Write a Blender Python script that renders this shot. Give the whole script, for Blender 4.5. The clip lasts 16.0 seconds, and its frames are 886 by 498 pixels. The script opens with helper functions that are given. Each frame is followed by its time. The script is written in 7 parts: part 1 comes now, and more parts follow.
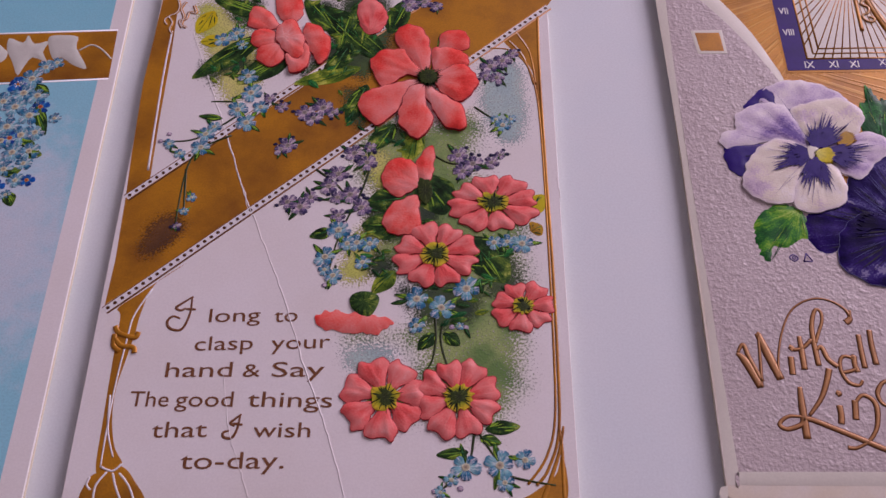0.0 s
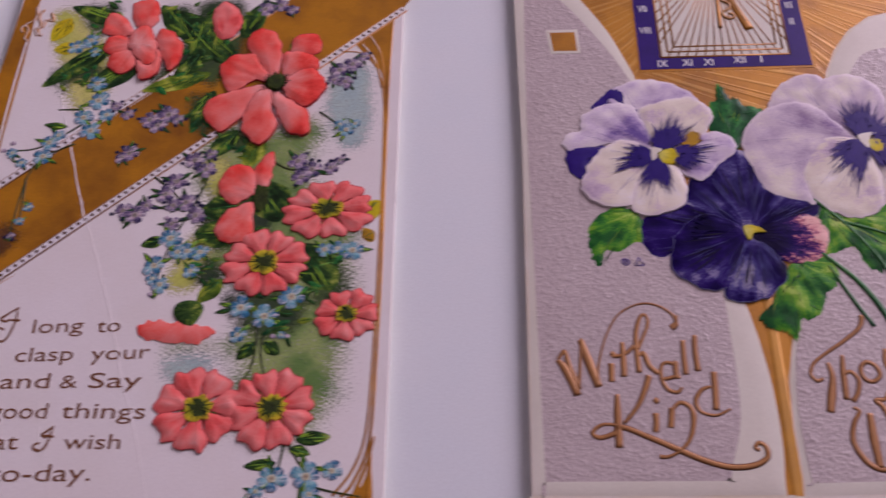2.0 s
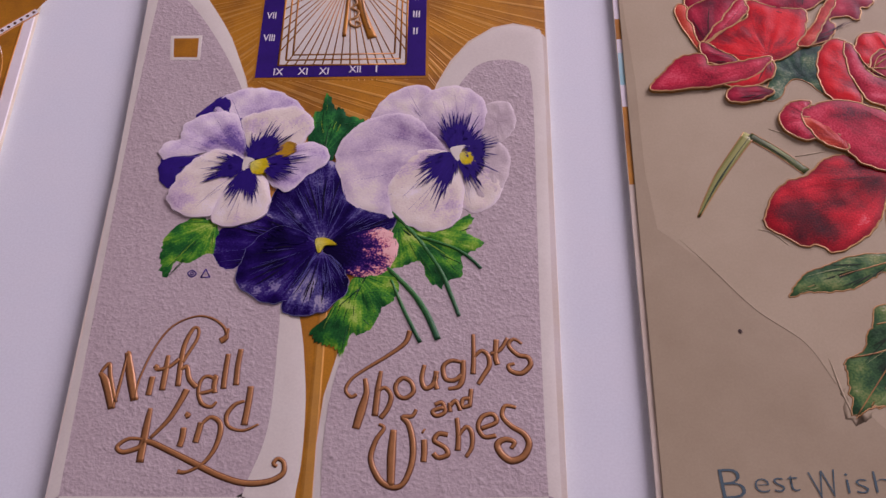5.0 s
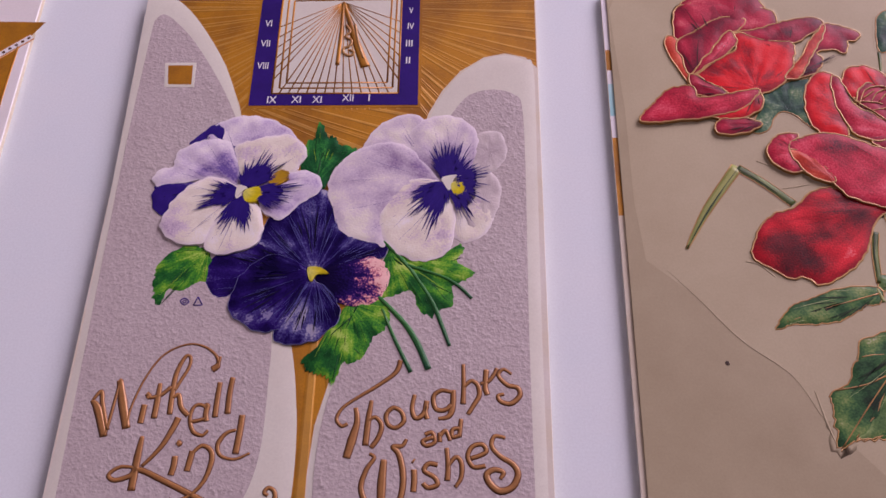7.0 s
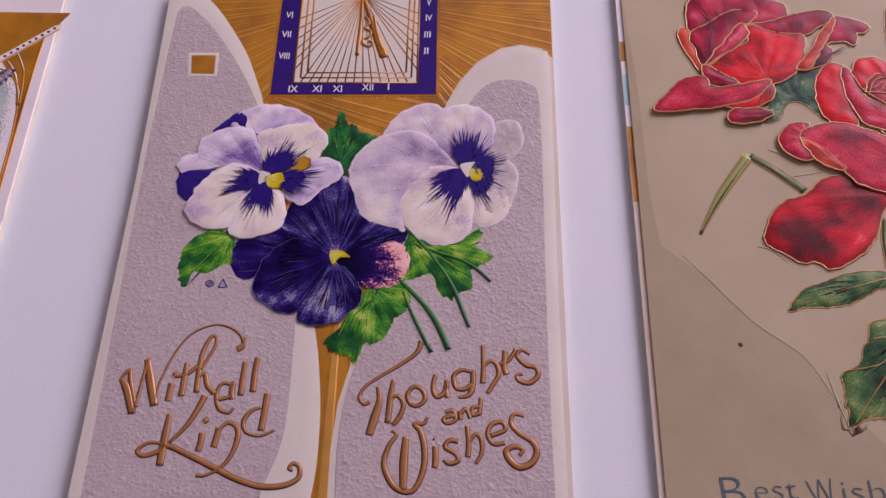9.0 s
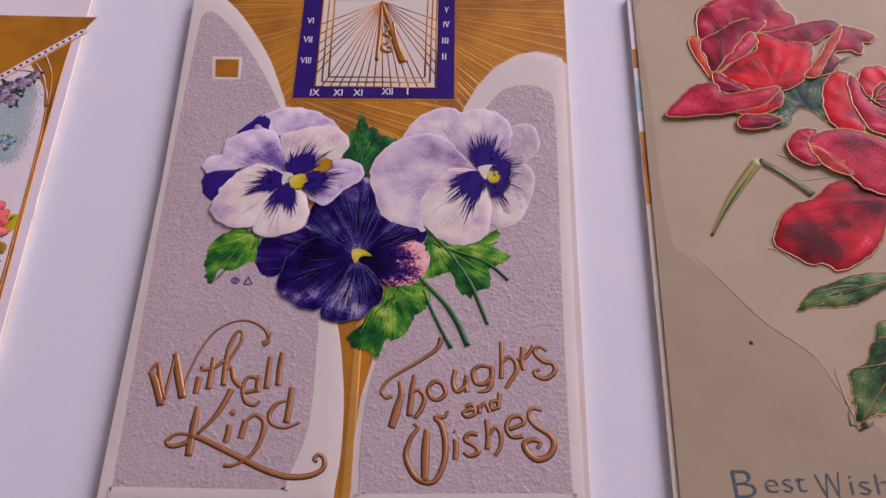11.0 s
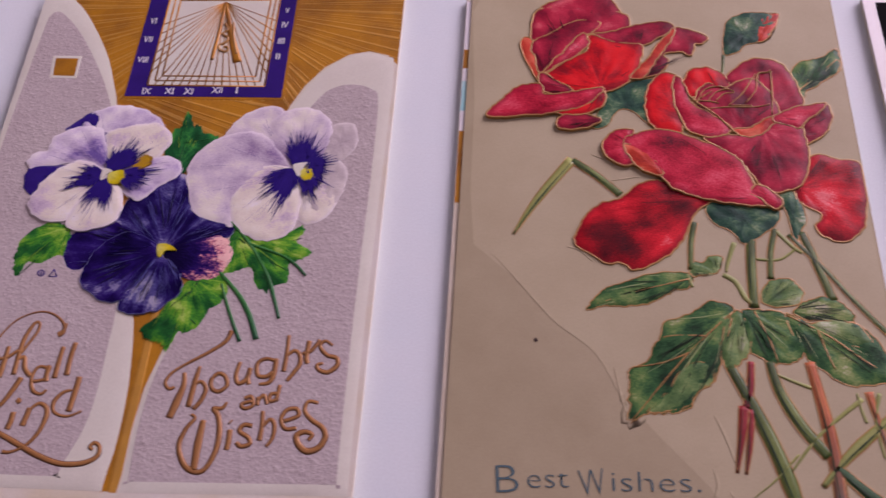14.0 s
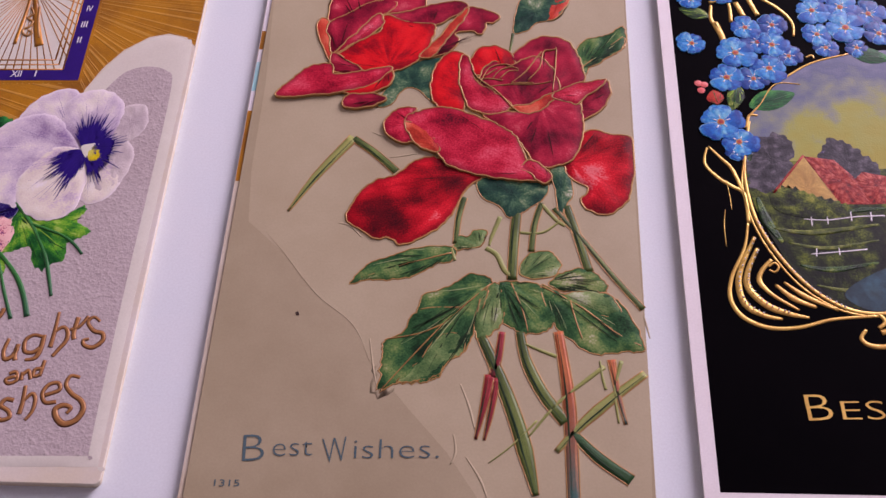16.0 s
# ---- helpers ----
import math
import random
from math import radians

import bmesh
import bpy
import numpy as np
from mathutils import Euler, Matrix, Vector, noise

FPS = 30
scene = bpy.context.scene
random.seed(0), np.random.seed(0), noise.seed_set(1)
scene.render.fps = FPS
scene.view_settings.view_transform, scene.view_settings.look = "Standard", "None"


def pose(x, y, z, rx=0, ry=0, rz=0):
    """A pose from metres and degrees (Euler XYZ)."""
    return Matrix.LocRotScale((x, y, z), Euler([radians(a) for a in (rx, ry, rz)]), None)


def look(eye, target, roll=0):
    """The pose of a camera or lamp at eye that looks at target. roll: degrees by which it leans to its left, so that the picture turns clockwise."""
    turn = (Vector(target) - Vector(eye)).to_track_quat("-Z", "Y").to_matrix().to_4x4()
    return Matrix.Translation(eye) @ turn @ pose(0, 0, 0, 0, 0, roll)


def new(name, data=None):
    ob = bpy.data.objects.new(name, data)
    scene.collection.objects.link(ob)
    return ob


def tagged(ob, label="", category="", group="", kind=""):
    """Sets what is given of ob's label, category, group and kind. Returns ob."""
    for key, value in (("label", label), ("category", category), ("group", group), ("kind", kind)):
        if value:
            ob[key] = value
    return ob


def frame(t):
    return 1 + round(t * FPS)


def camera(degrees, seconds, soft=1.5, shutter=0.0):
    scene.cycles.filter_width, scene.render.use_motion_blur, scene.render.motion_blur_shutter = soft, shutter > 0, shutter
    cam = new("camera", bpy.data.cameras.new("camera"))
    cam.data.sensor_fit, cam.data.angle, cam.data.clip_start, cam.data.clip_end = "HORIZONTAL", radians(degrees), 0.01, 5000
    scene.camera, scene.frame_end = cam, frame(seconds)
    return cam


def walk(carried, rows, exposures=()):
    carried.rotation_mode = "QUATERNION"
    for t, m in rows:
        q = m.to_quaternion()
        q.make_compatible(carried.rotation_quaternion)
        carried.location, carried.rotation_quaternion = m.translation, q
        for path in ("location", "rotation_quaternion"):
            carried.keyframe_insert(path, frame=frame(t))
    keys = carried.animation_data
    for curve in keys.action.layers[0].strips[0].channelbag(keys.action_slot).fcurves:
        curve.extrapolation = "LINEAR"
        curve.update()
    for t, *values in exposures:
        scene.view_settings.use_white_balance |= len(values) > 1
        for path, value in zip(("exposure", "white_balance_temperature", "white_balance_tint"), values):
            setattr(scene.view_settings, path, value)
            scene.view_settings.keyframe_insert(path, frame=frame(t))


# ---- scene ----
PILE = 0.0019           # height of the top of each pile of cards over the table sheet
cam = camera(42, 16.0, soft=1.5, shutter=0.35)
PATH = [
    (0, pose(-0.04361, -0.07974, 0.18615 + PILE, 34.574, 1.229, 0.550)),
    (0.5, pose(-0.04246, -0.07968, 0.18514 + PILE, 34.776, 1.504, 0.771)),
    (1, pose(-0.03876, -0.07805, 0.18491 + PILE, 34.560, 2.307, 1.264)),
    (1.5, pose(-0.03205, -0.07698, 0.18453 + PILE, 34.466, 2.260, 1.091)),
    (2, pose(-0.00438, -0.07580, 0.18395 + PILE, 34.309, 2.907, 0.928)),
    (2.5, pose(0.03194, -0.07282, 0.18145 + PILE, 34.012, 4.120, 1.344)),
    (3, pose(0.05777, -0.07181, 0.17976 + PILE, 33.970, 4.168, 1.055)),
    (3.5, pose(0.06878, -0.07116, 0.17968 + PILE, 33.882, 3.178, 0.573)),
    (4, pose(0.07147, -0.07070, 0.18079 + PILE, 33.738, 2.373, 0.595)),
    (6.5, pose(0.07469, -0.06789, 0.18663 + PILE, 33.141, 1.158, 1.053)),
    (7, pose(0.07323, -0.06777, 0.18718 + PILE, 34.002, 0.934, 0.975)),
    (7.5, pose(0.07085, -0.06818, 0.18718 + PILE, 34.834, 0.502, 0.801)),
    (8, pose(0.06953, -0.06923, 0.18729 + PILE, 34.915, 0.365, 0.823)),
    (8.5, pose(0.06953, -0.07149, 0.18816 + PILE, 34.497, 0.603, 0.952)),
    (9, pose(0.06977, -0.07406, 0.18923 + PILE, 34.248, 0.869, 1.151)),
    (11.5, pose(0.06476, -0.07948, 0.19446 + PILE, 34.709, 0.436, 1.387)),
    (12, pose(0.06480, -0.07886, 0.19462 + PILE, 34.730, 0.490, 1.445)),
    (12.5, pose(0.06564, -0.07835, 0.19486 + PILE, 34.764, 0.615, 1.569)),
    (13, pose(0.07579, -0.07814, 0.19492 + PILE, 34.929, 1.414, 2.192)),
    (13.5, pose(0.09195, -0.07902, 0.19403 + PILE, 35.059, 1.451, 2.562)),
    (14, pose(0.11567, -0.08110, 0.19379 + PILE, 35.101, 2.054, 3.168)),
    (14.5, pose(0.13923, -0.08098, 0.19527 + PILE, 34.550, 2.735, 3.619)),
    (15, pose(0.15265, -0.08231, 0.19506 + PILE, 34.464, 2.520, 3.142)),
    (15.5, pose(0.15909, -0.08254, 0.19621 + PILE, 34.105, 2.129, 2.609)),
    (16, pose(0.16191, -0.08325, 0.19649 + PILE, 34.136, 2.187, 2.411)),
]
walk(cam, PATH, exposures=[(0, -0.22), (3.5, -0.21), (7, 0.02), (12.5, -0.04), (13.5, -0.05), (14.5, 0.1), (16, 0.19)])

# ---- light: a wide window beyond the cards to the upper right, in a plain pale room ----
world = bpy.data.worlds.new("world")
scene.world = world
world.use_nodes = True
sky = world.node_tree.nodes.new("ShaderNodeTexSky")
sky.sky_type, sky.sun_disc = "NISHITA", False
sky.sun_elevation, sky.sun_rotation = radians(35), radians(60)
world.node_tree.links.new(sky.outputs[0], world.node_tree.nodes["Background"].inputs[0])
world.node_tree.nodes["Background"].inputs[1].default_value = 0.1

WIN_X, WIN_Y0, WIN_Y1, WIN_Z0, WIN_Z1 = 1.15, 0.85, 1.85, 0.3, 1.25
lamp = bpy.data.lights.new("window_light", "AREA")
lamp.shape, lamp.size, lamp.size_y = "RECTANGLE", WIN_Y1 - WIN_Y0, WIN_Z1 - WIN_Z0
lamp.energy, lamp.color = 46, (1.0, 0.775, 0.99)
new("window_light", lamp).matrix_world = look((WIN_X - 0.02, (WIN_Y0 + WIN_Y1) / 2, (WIN_Z0 + WIN_Z1) / 2), (0.05, 0.2, 0.2))


# ---- materials ----
def pts(text):
    return [tuple(float(v) for v in p.split(",")) for p in text.split()]


def tree(name):
    m = bpy.data.materials.new(name)
    m.use_nodes = True
    return m, m.node_tree.nodes, m.node_tree.links, m.node_tree.nodes["Principled BSDF"]


def noise_node(N, L, vec, scale, detail=3.0, rough=0.6):
    n = N.new("ShaderNodeTexNoise")
    n.inputs["Scale"].default_value, n.inputs["Detail"].default_value = scale, detail
    n.inputs["Roughness"].default_value = rough
    if vec:
        L.new(vec, n.inputs["Vector"])
    return n


def ramp(N, L, fac, stops):
    r = N.new("ShaderNodeValToRGB")
    e = r.color_ramp.elements
    while len(e) < len(stops):
        e.new(0.5)
    for el, (p, c) in zip(e, stops):
        el.position, el.color = p, (*c, 1) if len(c) == 3 else c
    L.new(fac, r.inputs[0])
    return r


def mix(N, L, fac, a, b, mode="MIX"):
    n = N.new("ShaderNodeMix")
    n.data_type, n.blend_type = "RGBA", mode
    for sock, v in ((n.inputs[0], fac), (n.inputs[6], a), (n.inputs[7], b)):
        if isinstance(v, (int, float)):
            sock.default_value = v
        elif isinstance(v, tuple):
            sock.default_value = (*v, 1)
        else:
            L.new(v, sock)
    return n.outputs[2]


def bump(N, L, b, parts):
    last = None
    for height, strength, dist in parts:
        n = N.new("ShaderNodeBump")
        n.inputs["Strength"].default_value, n.inputs["Distance"].default_value = strength, dist
        L.new(height, n.inputs["Height"])
        if last:
            L.new(last.outputs[0], n.inputs["Normal"])
        last = n
    L.new(last.outputs[0], b.inputs["Normal"])


def paper(name, colour, stain, rough=0.5, pebble=0.0, pebble_scale=1100, gloss=0.5):
    """Aged card: fine fibre, faint foxing and, where pebble is set, an embossed leather grain."""
    m, N, L, b = tree(name)
    pos = N.new("ShaderNodeTexCoord").outputs["Object"]
    big = noise_node(N, L, pos, 45, 4)
    fine = noise_node(N, L, pos, 2200, 2)
    f = ramp(N, L, big.outputs[0], [(0.35, (0, 0, 0)), (0.75, (1, 1, 1))])
    c = mix(N, L, f.outputs[0], colour, stain)
    g = ramp(N, L, fine.outputs[0], [(0.3, (0.93, 0.93, 0.93)), (0.7, (1, 1, 1))])
    c = mix(N, L, 1.0, c, g.outputs[0], "MULTIPLY")
    parts = [(fine.outputs[0], 0.25, 0.00004)]
    if pebble:
        v = noise_node(N, L, pos, pebble_scale, 2, 0.55)
        w = noise_node(N, L, pos, pebble_scale * 0.33, 2)
        lump = ramp(N, L, w.outputs[0], [(0.5, (0, 0, 0)), (0.74, (1, 1, 1))])
        parts += [(v.outputs[0], pebble, 0.0003), (lump.outputs[0], pebble * 0.45, 0.0005)]
        # shade in the hollows of the grain, multiplied into the card's colour
        spot = ramp(N, L, v.outputs[0], [(0.3, (0.86, 0.84, 0.86)), (0.6, (1, 1, 1))])
        c = mix(N, L, 1.0, c, spot.outputs[0], "MULTIPLY")
    L.new(c, b.inputs["Base Color"])
    b.inputs["Roughness"].default_value, b.inputs["Specular IOR Level"].default_value = rough, gloss
    bump(N, L, b, parts)
    return m


def gold(name, colour=(0.567, 0.255, 0.007), dark=(0.220, 0.080, 0.005), rough=0.45, metal=0.22, rays=None):
    """Bronze-powder ink, rubbed and tarnished; rays: engraved lines that fan out from the shape's base."""
    m, N, L, b = tree(name)
    pos = N.new("ShaderNodeTexCoord").outputs["Object"]
    n1, n2 = noise_node(N, L, pos, 60, 4), noise_node(N, L, pos, 2500, 2)
    f = ramp(N, L, n1.outputs[0], [(0.4, (0, 0, 0)), (0.72, (1, 1, 1))])
    c = mix(N, L, f.outputs[0], colour, dark)
    c = mix(N, L, 0.25, c, ramp(N, L, n2.outputs[0], [(0.35, (0.35, 0.35, 0.35)), (0.65, (1, 1, 1))]).outputs[0], "MULTIPLY")
    parts = [(n2.outputs[0], 0.2, 0.00005)]
    if rays:
        mp = N.new("ShaderNodeMapping")
        mp.inputs["Location"].default_value = (-rays[1][0] * 0.001, -rays[1][1] * 0.001, 0)
        L.new(pos, mp.inputs[0])
        fan = N.new("ShaderNodeTexGradient")
        fan.gradient_type = "RADIAL"
        L.new(mp.outputs[0], fan.inputs[0])
        r = N.new("ShaderNodeTexNoise")
        r.noise_dimensions = "1D"
        r.inputs["Scale"].default_value, r.inputs["Detail"].default_value = 230, 1
        L.new(fan.outputs[1], r.inputs["W"])
        line = ramp(N, L, r.outputs[0], [(0.52, (0, 0, 0)), (0.62, (1, 1, 1))])
        parts.append((line.outputs[0], rays[0], 0.0003))
        c = mix(N, L, mix(N, L, 0.32, (0, 0, 0), line.outputs[0]), c, (0.763, 0.489, 0.124))
    L.new(c, b.inputs["Base Color"])
    b.inputs["Metallic"].default_value, b.inputs["Roughness"].default_value = metal, rough
    bump(N, L, b, parts)
    return m


def fan_map(N, L, across, along):
    """Coordinates that fan out from a shape's base: across the rays and along them."""
    fan, uv = N.new("ShaderNodeUVMap"), N.new("ShaderNodeUVMap")
    fan.uv_map, uv.uv_map = "fan", "UVMap"
    a, b, c = N.new("ShaderNodeSeparateXYZ"), N.new("ShaderNodeSeparateXYZ"), N.new("ShaderNodeCombineXYZ")
    L.new(fan.outputs[0], a.inputs[0])
    L.new(uv.outputs[0], b.inputs[0])
    for src, dst, k in ((a.outputs[0], 0, across / math.tau), (a.outputs[1], 1, across / math.tau), (b.outputs[1], 2, along)):
        m = N.new("ShaderNodeMath")
        m.operation, m.inputs[1].default_value = "MULTIPLY", k
        L.new(src, m.inputs[0])
        L.new(m.outputs[0], c.inputs[dst])
    return c.outputs[0]


def paint(name, stops, radial=0.4, contrast=1.5, across=15, along=1.6, broad=150, stipple=0.22, rim=None, rough=0.38, gloss=0.12):
    """Lithographed modelling: tones from dark to light that stream from a shape's base and break up into fine dots."""
    m, N, L, b = tree(name)
    pos = N.new("ShaderNodeTexCoord").outputs["Object"]
    uv = N.new("ShaderNodeUVMap")
    uv.uv_map = "UVMap"
    sep = N.new("ShaderNodeSeparateXYZ")
    L.new(uv.outputs[0], sep.inputs[0])
    streak = noise_node(N, L, fan_map(N, L, across, along), 1.0, 4, 0.6)
    wide, dots = noise_node(N, L, pos, broad, 2, 0.5), noise_node(N, L, pos, 2700, 0)
    tone = None
    for src, k in ((streak.outputs[0], contrast * 0.65), (wide.outputs[0], contrast), (dots.outputs[0], stipple * 2), (sep.outputs[1], radial)):
        n = N.new("ShaderNodeMath")
        n.operation = "MULTIPLY_ADD"
        n.inputs[1].default_value = k
        L.new(src, n.inputs[0])
        if tone:
            L.new(tone, n.inputs[2])
        else:
            n.inputs[2].default_value = 0.5 - 0.825 * contrast - stipple - radial * 0.6
        tone = n.outputs[0]
    c = ramp(N, L, tone, stops).outputs[0]
    if rim:
        edge = N.new("ShaderNodeUVMap")
        edge.uv_map = "rim"
        e = N.new("ShaderNodeSeparateXYZ")
        L.new(edge.outputs[0], e.inputs[0])
        f = ramp(N, L, e.outputs[0], [(0.0, (0.8, 0.8, 0.8)), (0.55, (0, 0, 0))])
        c = mix(N, L, f.outputs[0], c, rim)
    L.new(c, b.inputs["Base Color"])
    b.inputs["Roughness"].default_value, b.inputs["Specular IOR Level"].default_value = rough, gloss
    bump(N, L, b, [(dots.outputs[0], 0.25, 0.00008), (streak.outputs[0], 0.3, 0.0003)])
    return m


def ink(name, stops, vein=None, amount=0.5, lines=26, blot=None, rough=0.38, stipple=0.0, gloss=0.18, tone=0.4):
    """Printed colour that runs from a shape's base to its rim, with hatched veins and soft blotches."""
    m, N, L, b = tree(name)
    uv = N.new("ShaderNodeUVMap")
    uv.uv_map = "UVMap"
    sep = N.new("ShaderNodeSeparateXYZ")
    L.new(uv.outputs[0], sep.inputs[0])
    pos = N.new("ShaderNodeTexCoord").outputs["Object"]
    wob = noise_node(N, L, pos, 260, 3)
    add = N.new("ShaderNodeMath")
    add.operation = "MULTIPLY_ADD"
    add.inputs[1].default_value = 0.35
    L.new(wob.outputs[0], add.inputs[0])
    sh = N.new("ShaderNodeMath")
    sh.operation = "SUBTRACT"
    sh.inputs[1].default_value = 0.175
    L.new(sep.outputs[1], sh.inputs[0])
    L.new(sh.outputs[0], add.inputs[2])
    c = ramp(N, L, add.outputs[0], stops).outputs[0]
    if blot:
        n = noise_node(N, L, fan_map(N, L, 9, 3), 1.0, 3)
        f = ramp(N, L, n.outputs[0], [(0.45, (0, 0, 0)), (0.62, (1, 1, 1))])
        c = mix(N, L, f.outputs[0], c, blot)
    shade = noise_node(N, L, fan_map(N, L, 16, 2), 1.0, 4, 0.65)
    c = mix(N, L, tone, c, ramp(N, L, shade.outputs[0], [(0.32, (0.3, 0.3, 0.34)), (0.62, (1, 1, 1))]).outputs[0], "MULTIPLY")
    fine = noise_node(N, L, pos, 2600, 2)
    parts = [(fine.outputs[0], 0.2 + stipple, 0.00006)]
    if vein:
        v = noise_node(N, L, fan_map(N, L, lines, 2.2), 1.0, 3)
        f = ramp(N, L, v.outputs[0], [(0.5, (0, 0, 0)), (0.68, (amount, amount, amount))])
        c = mix(N, L, f.outputs[0], c, vein)
        parts.append((v.outputs[0], 0.35, 0.0002))
    g = ramp(N, L, fine.outputs[0], [(0.3, (0.8, 0.8, 0.8)), (0.6, (1, 1, 1))])
    c = mix(N, L, 0.7, c, g.outputs[0], "MULTIPLY")
    L.new(c, b.inputs["Base Color"])
    b.inputs["Roughness"].default_value, b.inputs["Specular IOR Level"].default_value = rough, gloss
    bump(N, L, b, parts)
    return m


def wash(name, colour, light, density=1.0):
    """Airbrushed tint: fine stipple dots that thin out from the middle to the rim."""
    m, N, L, b = tree(name)
    uv = N.new("ShaderNodeUVMap")
    uv.uv_map = "UVMap"
    sep = N.new("ShaderNodeSeparateXYZ")
    L.new(uv.outputs[0], sep.inputs[0])
    pos = N.new("ShaderNodeTexCoord").outputs["Object"]
    dots, soft = noise_node(N, L, pos, 2300, 1), noise_node(N, L, pos, 130, 3)
    a = N.new("ShaderNodeMath")
    a.operation = "MULTIPLY_ADD"
    a.inputs[1].default_value = 1.6
    L.new(dots.outputs[0], a.inputs[0])
    L.new(sep.outputs[1], a.inputs[2])
    s = N.new("ShaderNodeMath")
    s.operation = "MULTIPLY_ADD"
    s.inputs[1].default_value = 0.6
    L.new(soft.outputs[0], s.inputs[0])
    L.new(a.outputs[0], s.inputs[2])
    t = N.new("ShaderNodeMath")
    t.operation = "MULTIPLY_ADD"
    t.inputs[1].default_value, t.inputs[2].default_value = 0.55, -0.165
    L.new(s.outputs[0], t.inputs[0])
    r = ramp(N, L, t.outputs[0], [(0.40 * density, (1, 1, 1)), (0.86 * density, (0, 0, 0))])
    r.color_ramp.interpolation = "EASE"
    tint = ramp(N, L, soft.outputs[0], [(0.38, colour), (0.62, light)])
    L.new(tint.outputs[0], b.inputs["Base Color"])
    L.new(r.outputs[0], b.inputs["Alpha"])
    b.inputs["Roughness"].default_value = 0.55
    bump(N, L, b, [(dots.outputs[0], 0.4, 0.00015)])
    return m


WHITE, CREAM, TAUPE = (0.842, 0.850, 0.850), (0.754, 0.735, 0.655), (0.434, 0.379, 0.234)
M = dict(
    sheet=paper("table_paper", (0.771, 0.850, 0.850), (0.738, 0.836, 0.850), 0.75),
    white=paper("white_card", (0.86, 0.862, 0.835), (0.815, 0.80, 0.745), 0.45),
    cream=paper("cream_card", CREAM, (0.688, 0.617, 0.402), 0.5),
    edge=paper("card_edge", (0.746, 0.709, 0.556), (0.589, 0.504, 0.333), 0.7),
    grey=paper("pebbled_grey", (0.570, 0.515, 0.490), (0.510, 0.450, 0.430), 0.42, 0.42, 1600),
    taupe_field=paper("pale_taupe_field", (0.500, 0.447, 0.281), (0.440, 0.380, 0.232), 0.6, gloss=0.2),
    taupe=paper("taupe_card", TAUPE, (0.364, 0.311, 0.184), 0.6, gloss=0.2),
    black=paper("black_card", (0.0012, 0.0010, 0.0016), (0.0024, 0.0018, 0.0026), 0.5, gloss=0.01),
    sky=paper("pale_blue_card", (0.277, 0.683, 0.678), (0.634, 0.789, 0.780), 0.45),
    gold=gold("bronze_ink"),
    gold_rays=gold("engraved_bronze", rays=(0.4, pts("44.6,125.1")[0])),
    gold_fan=gold("fanned_bronze", rays=(0.4, pts("4.0,106.0")[0])),
    gold_dark=gold("brown_bronze", (0.46, 0.225, 0.070), (0.31, 0.140, 0.038), 0.42, 0.2),
    gold_bright=gold("bright_gilt", (0.850, 0.593, 0.136), (0.459, 0.201, 0.029), 0.32, 0.4),
    gold_line=gold("gilt_outline", (0.511, 0.295, 0.088), (0.332, 0.162, 0.049), 0.4, 0.2),
    violet=ink("violet_ink", [(0, (0.043, 0.015, 0.246)), (1, (0.034, 0.011, 0.188))], rough=0.4),
    numeral=paper("white_ink", (0.850, 0.850, 0.850), (0.815, 0.836, 0.797), 0.5),
)


# ---- building ----
def curve(p, n=5, closed=True):
    """A smooth line through the points."""
    p = [np.array(q[:2]) for q in p]
    k, out = len(p), []
    for i in range(k if closed else k - 1):
        a, b, c, d = (p[(i + j) % k] if closed else p[min(max(i + j, 0), k - 1)] for j in (-1, 0, 1, 2))
        for s in range(n):
            t = s / n
            out.append(0.5 * (2 * b + (c - a) * t + (2 * a - 5 * b + 4 * c - d) * t * t + (3 * b - 3 * c + d - a) * t ** 3))
    if not closed:
        out.append(p[-1])
    return np.array(out)


def link_mesh(name, bm, mat, parent=None, label=""):
    me = bpy.data.meshes.new(name)
    bm.to_mesh(me)
    bm.free()
    me.materials.append(mat)
    ob = new(name, me)
    ob.parent = parent
    return tagged(ob, label)


part = link_mesh
MM = 0.001
RELIEF = 0.5            # how high the embossing stands, as a share of the layer heights below


